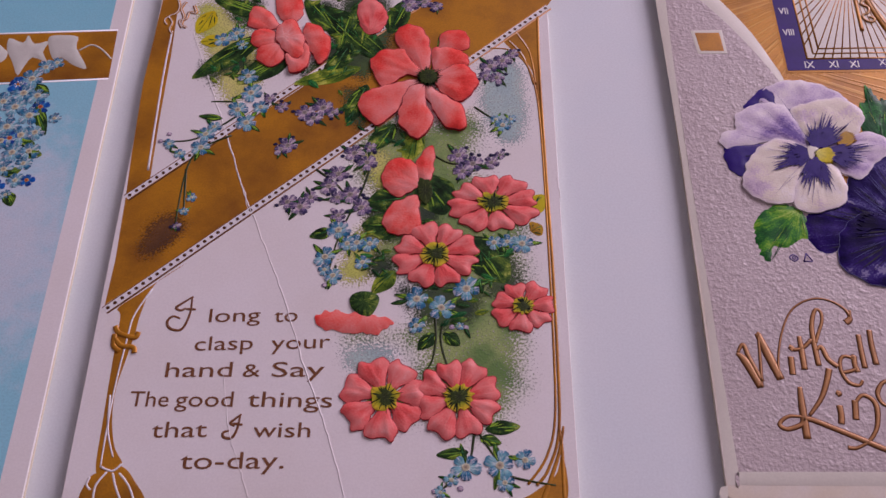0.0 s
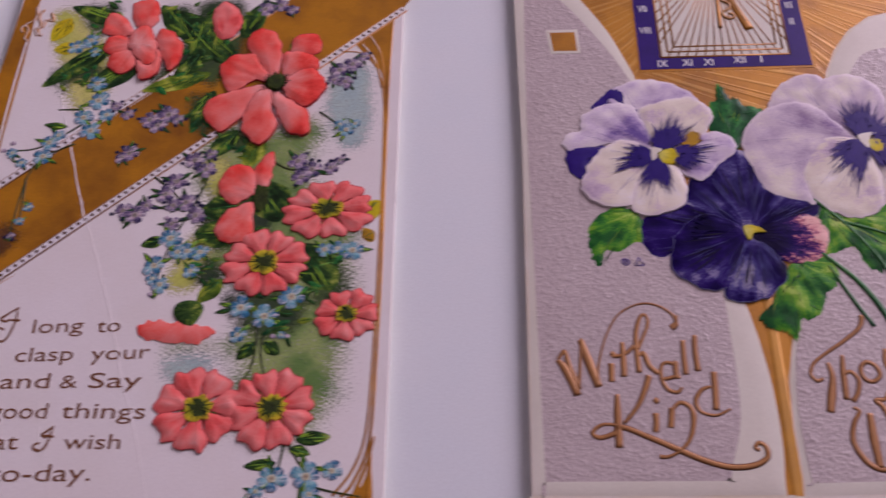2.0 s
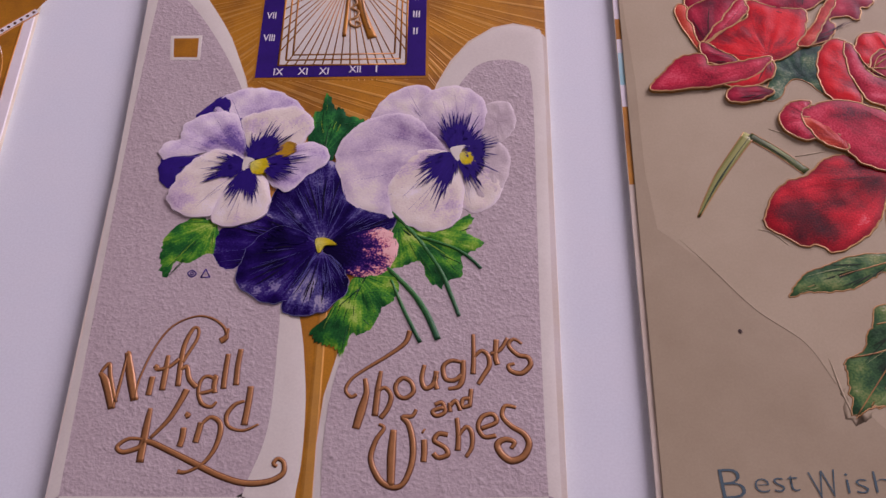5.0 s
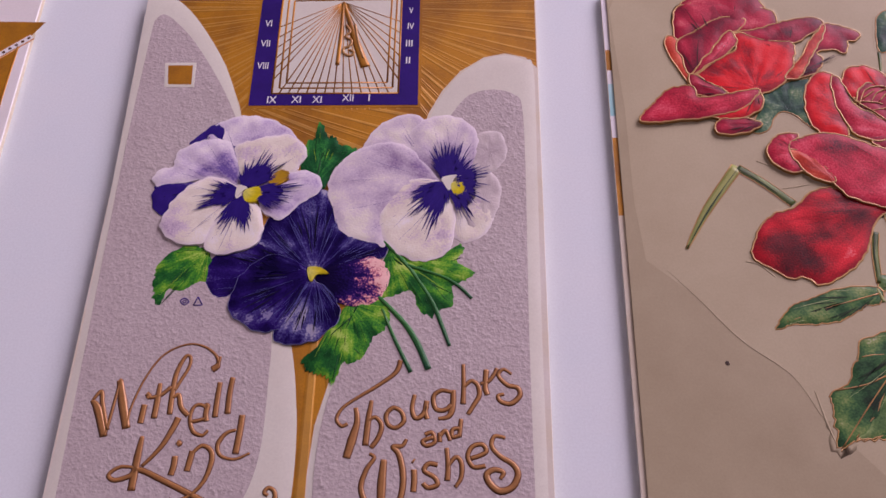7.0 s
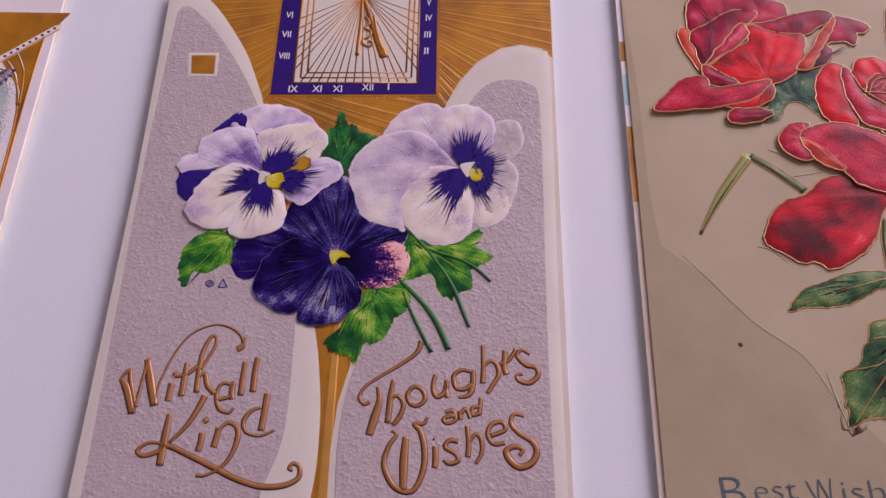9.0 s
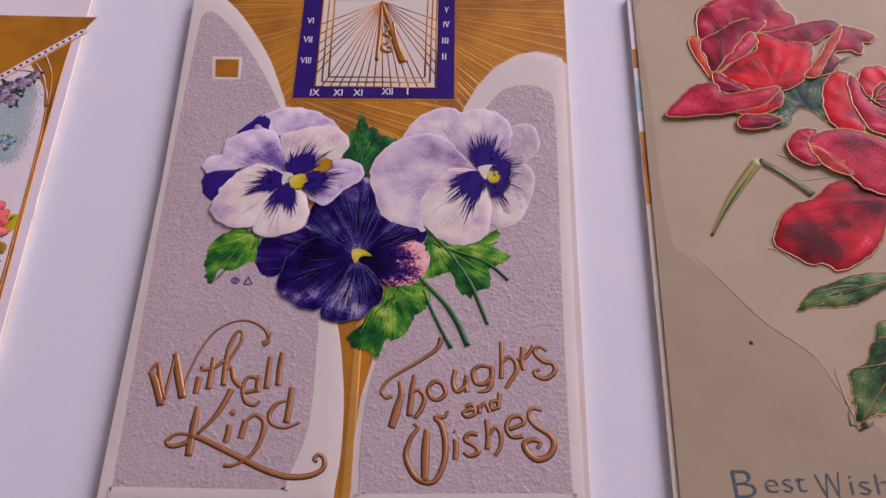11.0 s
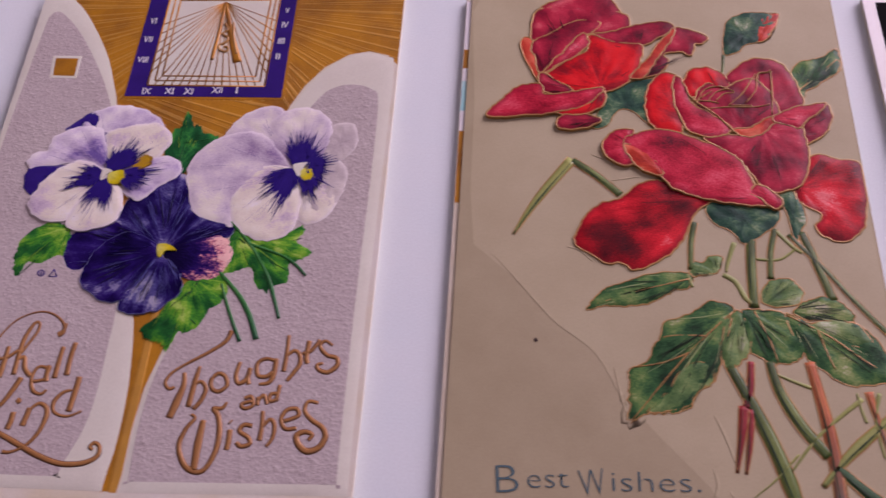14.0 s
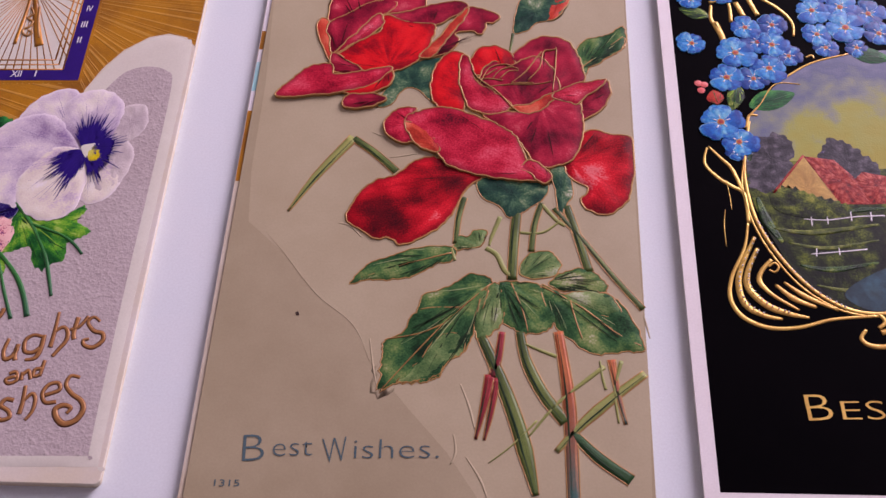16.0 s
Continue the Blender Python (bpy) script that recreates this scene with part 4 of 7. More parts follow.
# gilt lettering: With all Kind / Thoughts and Wishes
for text, w, tp in (
    # With
    ("5.2,25.0 6.6,23.2 8.6,17.9", 1.0, (0.5, 1.2, 1)), ("5.4,25.1 6.6,26.8 7.3,24.2 9.0,19.1", 0.6, (0.6, 1, 1)), ("8.6,17.9 9.1,21.4 9.7,29.4", 0.5, (1, 0.8, 0.6)), ("9.6,29.1 10.9,24.5 12.4,19.5", 1.1, (0.8, 1.2, 1)),
    ("12.4,19.5 12.5,23.3 13.9,28.8 16.0,33.3 18.4,35.6 21.6,36.7 24.5,36.0 26.7,34.1 27.2,32.2 26.2,31.3", 0.5, (0.6, 0.5, 0.5, 0.7, 1.4)), ("26.1,31.6 27.1,32.5 27.4,34.1", 0.6, (1, 0.6)),
    ("14.9,24.2 14.8,22.2 14.7,20.5", 0.8, (1, 1)), ("14.9,26.4 15.5,26.0 15.1,25.5", 0.6, (1, 1)), ("17.1,28.5 17.1,25.6 17.0,21.5", 0.8, (0.7, 1, 1)), ("15.6,25.6 17.5,26.1 19.2,27.8", 0.45, (1, 1)),
    ("19.7,22.3 19.6,27.1 19.8,30.8 20.9,34.0 21.9,33.9 21.9,31.9 20.7,29.0 19.9,27.1", 0.75, (1, 0.9, 0.6, 0.6, 0.6)), ("19.8,25.6 20.8,26.2 21.6,23.7 23.1,22.1", 0.7, (0.6, 1, 1)),
    # all
    ("26.2,23.8 24.8,24.3 23.8,23.6 23.5,21.4 24.4,19.0 26.1,18.3 27.0,19.3", 0.55, (0.8, 0.8, 1, 0.6)), ("25.8,23.6 26.3,24.2 26.2,22.4 26.5,21.0", 0.7, (1, 1)), ("23.7,20.9 25.2,21.2 26.6,21.8", 0.45, (1, 1)),
    ("28.0,28.8 27.9,25.5 27.9,21.8", 0.75, (0.9, 1)), ("30.2,29.8 30.0,26.4 30.1,22.5", 0.8, (0.9, 1)),
    # Kind
    ("15.5,18.0 15.3,14.0 15.2,7.8", 1.0, (0.6, 1, 1)), ("21.4,21.7 20.6,19.3 19.0,15.8 16.3,12.3", 0.7, (1.2, 1, 0.6)), ("15.9,11.9 12.7,12.2 10.8,10.7 12.0,9.7 14.5,10.5 15.9,11.7 20.3,9.8 24.8,7.6 29.1,5.5 33.4,4.2 37.4,4.4 39.9,5.8 40.0,7.8 38.9,8.6 38.2,7.7 38.9,7.2", 0.75, (0.5, 0.8, 1, 1.1, 1, 0.7, 0.6)),
    ("21.9,14.3 21.9,12.4 21.6,10.7", 0.8, (1, 1)), ("21.8,17.0 22.4,16.7 21.9,16.4", 0.6, (1, 1)), ("24.8,15.3 24.6,13.6 24.3,11.5", 0.8, (1, 1)), ("24.7,14.7 26.3,16.3 28.0,15.4 28.4,13.3 27.6,9.9 25.8,7.4 23.4,6.1 21.9,6.2", 0.65, (0.6, 0.9, 1.1, 0.8, 0.6, 0.9)),
    ("32.8,22.3 32.7,19.0 32.4,14.8", 0.85, (1, 1)), ("32.0,19.4 30.3,18.7 29.1,16.6 29.8,14.5 32.4,13.8 34.9,15.0", 0.6, (0.6, 1, 0.7, 0.5)),
    # Thoughts
    ("60.7,33.6 59.9,31.1 56.9,28.5 53.3,26.0 50.7,23.9 49.7,21.7 50.7,20.3 51.7,20.8", 0.55, (1.2, 0.9, 0.7, 0.8, 0.8)), ("53.0,23.9 53.4,21.2 52.7,17.7 51.9,14.2", 1.0, (0.6, 0.8, 1.2, 1)), ("55.8,25.4 55.4,21.8 55.1,16.6", 0.8, (0.6, 1, 1)),
    ("55.3,21.3 56.6,22.1 57.8,20.5 57.3,18.1 56.1,16.2", 0.6, (0.7, 1, 1)), ("58.7,23.1 59.8,24.0 61.2,23.2 61.7,21.4 60.4,20.1 59.1,20.5 58.5,21.9 58.7,23.1", 0.55, (1, 1)), ("63.5,26.6 63.1,23.8 63.8,22.0 65.1,22.7 65.7,24.5", 0.65, (0.8, 1, 1)), ("65.7,25.4 65.5,23.3 65.9,21.8", 0.65, (1, 1)),
    ("70.1,27.2 68.3,27.5 66.9,26.3 67.3,23.9 68.9,23.6 70.1,24.6", 0.6, (0.8, 1, 1)), ("70.4,27.6 70.4,24.6 69.7,22.4 67.8,21.9", 0.7, (1, 1.1, 0.6)), ("72.2,32.9 72.3,28.2 72.2,24.8", 0.7, (0.7, 1)), ("72.3,28.2 73.7,29.5 74.9,28.5 75.1,26.5 74.0,24.4 73.1,22.8", 0.65, (0.7, 1, 0.8)),
    ("76.4,31.8 76.2,28.3 76.6,26.7", 0.7, (1, 1)), ("75.3,28.9 77.0,29.6 78.4,32.1", 0.45, (1, 1)), ("81.0,30.9 79.5,31.9 78.6,30.6 80.2,28.7 82.0,28.2 82.4,26.6 80.8,25.0 79.0,25.4 78.5,26.5 79.6,26.9", 0.6, (0.6, 1, 1.1, 0.7)),
    # and
    ("65.5,18.8 66.8,19.2 67.3,17.4 65.8,16.7 65.2,17.6 67.0,18.3", 0.5, (1, 1)), ("68.1,19.2 68.2,17.4", 0.5, (1, 1)), ("68.2,18.6 69.1,19.6 69.7,18.6 70.0,17.7", 0.5, (1, 1)), ("71.9,21.9 71.6,18.4", 0.5, (1, 1)), ("71.6,20.1 70.4,19.8 70.4,18.4 71.6,18.7", 0.5, (1, 1)),
    # Wishes
    ("55.9,15.1 56.8,14.3 55.5,12.0 54.8,8.6 56.3,5.1 58.4,3.6 60.4,4.1 61.8,7.7 61.9,11.6 61.1,15.0 60.0,16.4 61.6,16.6 62.3,17.9", 0.65, (0.6, 0.9, 1.2, 1, 1.2, 1, 0.6)), ("58.5,14.0 58.3,9.3 58.4,3.8", 1.2, (0.7, 1, 0.8)),
    ("63.8,12.2 63.9,10.0 63.8,8.1", 0.75, (1, 1)), ("63.5,13.9 63.8,13.7", 0.7, (1, 1)), ("67.9,13.1 66.3,13.3 65.6,12.0 67.4,10.8 67.9,9.5 66.4,8.9 65.4,9.7", 0.6, (1, 1)), ("69.4,16.3 69.7,12.9 69.6,10.2", 0.7, (0.8, 1)), ("69.7,12.9 71.0,14.6 72.0,13.5 72.0,10.9 71.0,9.0", 0.6, (0.7, 1, 0.7)),
    ("73.6,14.3 76.2,15.5 75.7,17.0 73.9,16.6 73.1,14.7 74.1,12.8 76.2,13.0", 0.55, (1, 1)), ("79.7,18.3 77.8,18.6 77.3,16.7 78.8,14.8 80.9,13.4 81.8,11.5 80.8,9.2 78.7,8.4 77.0,9.7 76.4,11.4 77.7,12.3 79.3,11.8 78.7,10.6", 0.8, (0.6, 0.8, 1, 1.2, 1, 0.6))):
    letter = stroke("gilt_letter", text, w * 1.08, "gold_dark", c3, 0.46, 0.15, tp)
    # shadow beside the raised letter, put in as a wider dark brown strip
    part("letter_shadow", strip(curve(pts(text), 6, False), w * 1.05 + 0.36, 0.42, 0.07, tp), M["letter_shadow"], letter)


# ---- small repeated printed things ----
def spray_flower(parent, x, y, r, mats, z=0.1, squash=1.0, turn=0.0, name="small_flower", fat=1.0):
    """A five-petalled forget-me-not: round overlapping petals, a pale ring and a dark eye."""
    core = 0.28 if fat == 1 else 0.17
    eye = [(x + core * r * math.cos(a), y + core * r * squash * math.sin(a)) for a in np.linspace(0, math.tau, 8, endpoint=False)]
    head = part(name, plate(eye, z + 0.2, 0.08, 0.3), M[mats[1]], parent)
    for k in range(5):
        a = turn + k * math.tau / 5 + random.uniform(-0.12, 0.12)
        l = r * random.uniform(0.85, 1.1)
        c, s = math.cos(a), math.sin(a)
        o = []
        for u, v in ((0.12, -0.08), (0.5, -0.34), (0.85, -0.36), (1.0, -0.1), (0.94, 0.06), (0.98, 0.2), (0.82, 0.37), (0.5, 0.32), (0.12, 0.08)):
            o.append((x + l * (u * c - v * fat * s), y + l * squash * (u * s + v * fat * c)))
        o = curve(o, 2)
        if fat > 1 and k % 2:
            part("petal_edge", strip(o, 0.14, z + 0.03 * (k % 2), 0.08, closed=True), M["pale_azure"], head)
        part("petal", plate(o, z + 0.03 * (k % 2), 0.16, 0.3 * r, (x, y), step=max(0.3, r / 4)), M[mats[0] if k % 3 else mats[2]], head)
        if fat > 1:
            fleck = [(x + l * u * math.cos(a + 0.15), y + l * squash * u * math.sin(a + 0.15)) for u in (0.2, 0.32, 0.42)]
            part("white_fleck", strip(fleck, 0.3, z + 0.2, 0.06, (0.5, 1, 0.3)), M["numeral"], head)
    return head


def sprays(parent, text, mats, z=0.1, squash=1.0):
    for x, y, r in pts(text):
        r *= 1.18
        for _ in range(2 if parent == c2 else 0):
            a = random.uniform(0, math.tau)
            b = (x + r * 1.7 * math.cos(a), y + r * 1.7 * math.sin(a))
            leaf_shape(parent, f"{x:.2f},{y:.2f} {b[0]:.2f},{b[1]:.2f}", r * 0.5, "shade_leaf" if mats[0] != "mauve" else "twig", z - 0.06, 0.1)
        spray_flower(parent, x, y, r, mats, z, squash, random.uniform(0, 1.2), fat=1.3 if mats[1] == "red_eye" and r > 2.2 else 1.0)
        for _ in range(2 if mats[0] == "mauve" else 0):
            a = random.uniform(0, math.tau)
            b, t = (x + r * 1.15 * math.cos(a), y + r * 1.15 * math.sin(a)), np.linspace(0, math.tau, 7, endpoint=False)
            part("flower_bud", plate(np.c_[b[0] + 0.5 * np.cos(t), b[1] + 0.42 * np.sin(t)], z, 0.16, 0.3), M["night_bud"], parent)


def leaf_shape(parent, text, width, mat, z=0.08, h=0.15, lines=True):
    """A pointed leaf between two points."""
    (ax, ay), (bx, by) = (q[:2] for q in pts(text))
    dx, dy = bx - ax, by - ay
    l = math.hypot(dx, dy)
    ux, uy = dx / l, dy / l
    o = []
    for u, v in ((0, 0), (0.2, 0.35), (0.45, 0.5), (0.75, 0.33), (1, 0), (0.8, -0.3), (0.5, -0.46), (0.22, -0.36)):
        o.append((ax + ux * u * l - uy * v * width, ay + uy * u * l + ux * v * width))
    ob = part("leaf", plate(curve(o, 3), z, h, width * 0.4, (ax, ay)), M[mat], parent)
    if lines:
        hatching(curve(o, 3), (ax, ay), z, h, width * 0.4, "line_lime" if mat == "shade_leaf" else "line_green", ob, 5, 0.25, seed=int(l * 10))
    part("leaf_vein", strip([(ax + ux * 0.1 * l, ay + uy * 0.1 * l), (ax + ux * 0.9 * l, ay + uy * 0.9 * l)], 0.15, z + h * 0.85, 0.06), M["leaf_dark"], ob)
    return ob


def daisy(parent, spot, n, turn, z=0.3, label="coral pink flower with a yellow-green eye", lens=()):
    """A pink flower: plump heart-tipped petals round a ragged dark eye. spot: centre, right and top points."""
    (cx, cy), (rx, _), (_, ty) = (q[:2] for q in pts(spot))
    rx, ry = rx - cx, ty - cy
    eye = [(cx + rx * 0.33 * k * math.cos(a), cy + ry * 0.33 * k * math.sin(a)) for a, k in
           ((a, random.uniform(0.75, 1.15)) for a in np.linspace(0, math.tau, 26, endpoint=False))]
    head = part("flower", plate(eye, z + 0.62, 0.08, 0.6, (cx, cy)), M["flower_eye"], parent, label)
    hatching(np.array(eye), (cx, cy), z + 0.62, 0.08, 0.6, "eye_dark", head, 26, 0.28, (0.2, 0.45), (0.85, 1.25), seed=n)
    pit = [(cx + rx * 0.19 * k * math.cos(a), cy + ry * 0.19 * k * math.sin(a)) for a, k in
           ((a, random.uniform(0.5, 1.2)) for a in np.linspace(0, math.tau, 22, endpoint=False))]
    part("eye", plate(pit, z + 0.74, 0.08, 0.4, (cx, cy)), M["eye_dark"], head)
    for k in range(n):
        a0, da = turn + k * math.tau / n, math.tau / n * 0.5
        l = (lens[k] if k < len(lens) else 1) * random.uniform(0.93, 1.04)
        o = []
        for u, v in ((0.15, -0.5), (0.5, -0.92), (0.78, -1.04), (0.97, -0.66), (0.9, random.uniform(-0.2, 0.2)), (1.0, 0.55), (0.8, 1.02), (0.5, 0.92), (0.15, 0.5)):
            a = a0 + v * da
            o.append((cx + rx * l * u * math.cos(a), cy + ry * l * u * math.sin(a)))
        o = ruffle(curve(o, 5), 0.3, 1.3, k + cx)
        part("petal", plate(o, z + 0.07 * (k % 3), 0.62, 1.7, (cx, cy), 0.5, None, False, 0.5), M["coral"], head)
        part("petal_edge", strip(o, 0.13, z + 0.07 * (k % 3), 0.08, closed=True), M["line_coral"], head)
    return head


M.update(
    coral=paint("coral_petal", [(0.0, (0.60, 0.050, 0.045)), (0.26, (0.80, 0.115, 0.105)), (0.5, (0.85, 0.22, 0.195)), (0.78, (0.86, 0.31, 0.275)), (1, (0.86, 0.46, 0.41))], 0.15, 1.3, 30, 1.4, 200, 0.12, (0.80, 0.15, 0.14)),
    coral_red=paint("coral_red_petal", [(0.0, (0.62, 0.030, 0.025)), (0.25, (0.84, 0.075, 0.058)), (0.48, (0.86, 0.18, 0.145)), (0.75, (0.86, 0.28, 0.245)), (1, (0.86, 0.42, 0.37))], -0.55, 1.2, 16, 1.3, 150, 0.12),
    flower_eye=ink("yellow_green_eye", [(0, (0.089, 0.134, 0.011)), (0.45, (0.332, 0.385, 0.025)), (0.75, (0.76, 0.62, 0.04)), (1, (0.80, 0.52, 0.05))], (0.055, 0.088, 0.011), 0.6, 40),
    eye_dark=ink("dark_eye", [(0, (0.015, 0.027, 0.011)), (1, (0.055, 0.088, 0.017))], (0.188, 0.245, 0.059), 0.4, 30),
    fmn=ink("forget_me_not_blue", [(0, (0.85, 0.85, 0.85)), (0.3, (0.32, 0.64, 0.72)), (0.65, (0.045, 0.28, 0.45)), (1, (0.010, 0.080, 0.18))], (0.850, 0.850, 0.850), 0.8, 30, (0.030, 0.177, 0.324), tone=0.7),
    fmn_pale=ink("forget_me_not_pale", [(0, (0.789, 0.850, 0.850)), (0.5, (0.311, 0.658, 0.670)), (1, (0.033, 0.210, 0.364))], (0.850, 0.850, 0.850), 0.8, 30, (0.134, 0.422, 0.529), tone=0.6),
    fmn_eye=ink("forget_me_not_eye", [(0, (0.188, 0.104, 0.093)), (1, (0.824, 0.850, 0.556))], rough=0.4),
    mauve=ink("mauve_flower", [(0, (0.82, 0.72, 0.76)), (0.35, (0.36, 0.26, 0.42)), (0.7, (0.10, 0.08, 0.20)), (1, (0.030, 0.028, 0.085))], (0.80, 0.70, 0.74), 0.8, 30, (0.045, 0.045, 0.12), tone=0.7),
    mauve_pale=ink("mauve_pale_flower", [(0, (0.85, 0.82, 0.80)), (0.5, (0.68, 0.52, 0.60)), (0.8, (0.30, 0.24, 0.38)), (1, (0.09, 0.08, 0.18))], (0.850, 0.836, 0.80), 0.8, 30, (0.22, 0.17, 0.32), tone=0.6),
    mauve_eye=ink("mauve_eye", [(0, (0.055, 0.035, 0.046)), (1, (0.511, 0.489, 0.408))]),
    shade_leaf=paint("shadow_green", [(0.0, (0.006, 0.016, 0.006)), (0.4, (0.014, 0.045, 0.012)), (0.62, (0.040, 0.105, 0.020)), (0.85, (0.15, 0.24, 0.03)), (1, (0.38, 0.46, 0.10))], 0.2, 1.9, 30, 1.4, 300, gloss=0.15),
    olive=paint("olive_leaf", [(0.0, (0.03, 0.07, 0.012)), (0.4, (0.10, 0.19, 0.02)), (0.7, (0.28, 0.38, 0.035)), (1, (0.60, 0.64, 0.12))], 0.2, 1.9, 30, 1.4, 300),
    night_bud=ink("dark_violet_bud", [(0, (0.035, 0.035, 0.09)), (1, (0.02, 0.02, 0.06))], rough=0.4),
    wash_green=wash("green_stipple", (0.11, 0.235, 0.045), (0.30, 0.42, 0.12), 1.0),
    wash_blue=wash("blue_stipple", (0.36, 0.52, 0.50), (0.46, 0.62, 0.55), 0.95),
    wash_yellow=wash("yellow_stipple", (0.50, 0.56, 0.10), (0.66, 0.66, 0.20), 0.98),
    foliage=wash("foliage_stipple", (0.010, 0.035, 0.010), (0.050, 0.105, 0.018), 1.15),
    tarnish=wash("tarnish_stain", (0.09, 0.035, 0.006), (0.16, 0.065, 0.010), 1.0),
    twig=ink("dark_twig", [(0, (0.033, 0.052, 0.017)), (1, (0.059, 0.088, 0.025))]),
    letter=ink("brown_letter", [(0, (0.188, 0.078, 0.034)), (1, (0.188, 0.078, 0.034))], blot=(0.301, 0.141, 0.052), rough=0.45),
    dot=ink("brown_dot", [(0, (0.094, 0.038, 0.008)), (1, (0.094, 0.038, 0.008))]),
    bloom_yellow=ink("yellow_bloom", [(0, (0.626, 0.489, 0.011)), (1, (0.754, 0.691, 0.025))], (0.410, 0.350, 0.013), 0.5, 10),
)
M.update(
    line_coral=ink("coral_line", [(0, (0.52, 0.05, 0.05)), (1, (0.42, 0.035, 0.04))]),
)
RIMS.update(coral=("line_coral", 0.12), coral_red=("line_coral", 0.14))
LINES.update(shade_leaf=[("line_green", 10, 0.2)])

# ---- wild flower postcard with the verse ----
c2 = postcard(-114.0, -0.0062, -5.6, "white", "creased white postcard with coral flowers, gilt bands and a verse", 89.0)
shape("green_tint", "43.4,77.4 50.2,86.9 62.4,85.0 73.3,88.1 77.9,78.5 75.4,69.4 85.6,63.4 85.4,46.7 85.2,32.6 83.4,16.0 77.0,6.1 67.1,5.1 61.2,8.3 51.2,7.3 56.8,23.1 45.3,23.2 45.8,32.9 55.4,32.8 56.4,37.9 49.8,40.5 43.9,48.5 49.1,56.7 44.1,63.9", "wash_green", c2, 0.02, 0.004, 8.5, step=1.1, fade=True)
shape("blue_tint", "44.6,26.8 51.3,29.2 58.8,26.7 56.9,18.5 50.8,17.4 45.5,20.9", "wash_blue", c2, 0.03, 0.004, 5, step=1.1, fade=True)
shape("yellow_tint", "5.9,117.1 14.8,119.7 25.1,107.6 27.8,92.1 18.8,84.1 12.9,92.4", "wash_yellow", c2, 0.02, 0.004, 5, step=1.1, fade=True)
shape("yellow_tint", "44.8,72.8 55.4,75.7 58.0,63.7 55.1,43.1 49.9,37.9 42.1,40.6 44.8,51.2 48.9,61.0", "wash_yellow", c2, 0.03, 0.004, 5, step=1.1, fade=True)
shape("blue_tint", "72.2,99.8 84.6,97.9 85.0,76.8 76.6,72.4 70.8,83.3", "wash_blue", c2, 0.025, 0.004, 5, step=1.1, fade=True)
FOLIAGE = ("41.1,119.8 52.9,119.5 55.2,107.1 53.5,98.4 48.8,91.8 42.5,93.6 37.7,91.6 32.6,93.7 36.9,103.9 40.3,110.9", "10.4,97.5 13.0,101.7 20.5,102.5 25.9,98.9 30.0,95.4 22.6,93.9 18.8,94.8 15.6,90.7 11.5,93.2", "14.2,119.7 24.0,120.1 24.5,114.9 21.3,107.7 15.7,111.4",
           "42.6,91.9 48.8,90.1 50.6,77.3 45.7,79.0 43.0,85.3", "54.5,65.2 62.6,68.1 66.1,53.7 62.7,49.6 55.0,48.4 49.3,51.2 49.5,61.0", "56.1,48.4 56.3,40.4 49.7,41.8 50.5,48.4", "70.5,49.6 78.2,48.1 82.4,41.5 75.7,35.1 71.5,40.3", "50.4,81.3 62.4,78.7 60.2,72.6 53.0,74.2",
           "33.3,118.4 41.2,118.3 43.0,107.3 39.1,109.2", "50.8,16.2 56.9,17.3 60.1,12.8 56.1,11.7", "56.3,40.4 72.6,40.3 73.5,32.7 66.1,27.8 58.6,32.8")
for k, text in enumerate(FOLIAGE):
    shape("foliage", text, "foliage", c2, 0.06 + 0.006 * k, 0.004, 3.5, n=9, step=0.9, fade=True)
for k, text in enumerate(FOLIAGE):
    o = curve(pts(text), 4)
    mid, reach = o.mean(0), np.abs(o - o.mean(0)).max()
    for i in range(int(4 + reach * 1.5)):
        q = mid + (o[random.randrange(len(o))] - mid) * random.uniform(0.15, 0.95)
        a, l = random.uniform(0, math.tau), random.uniform(1.6, 3.6)
        leaf_shape(c2, f"{q[0]:.2f},{q[1]:.2f} {q[0] + l * math.cos(a):.2f},{q[1] + l * math.sin(a):.2f}", l * random.uniform(0.3, 0.55), random.choice(("shade_leaf", "shade_leaf", "olive", "leaf_dark")), 0.13 + 0.004 * i, 0.12, False)
shape("tarnish", "3.0,49.0 6.0,57.5 12.5,59.0 16.0,53.0 12.0,47.5 6.5,44.5", "tarnish", c2, 0.06, 0.004, 4, step=1.0, fade=True)
# gilt bands
shape("gilt_band", "0.9,35.9 1.2,46.3 0.8,60.9 10.9,70.0 21.7,79.6 32.9,89.6 47.1,102.9 64.0,120.1 91.4,119.5 88.9,115.1 55.1,84.5 26.2,58.1", "gold", c2, 0.04, smooth=False, label="wide tarnished gilt diagonal band")
shape("gilt_strip", "0.3,119.1 -0.4,92.6 0.2,73.5 0.8,60.9 5.1,65.2 4.7,82.4 4.6,101.0 4.1,119.0 4.4,122.7 0.4,122.8", "gold", c2, 0.05, smooth=False)
stroke("white_rule", "3.8,108.9 3.7,95.5 4.0,80.4 4.3,68.6", 0.45, "numeral", c2, 0.05, 0.06)
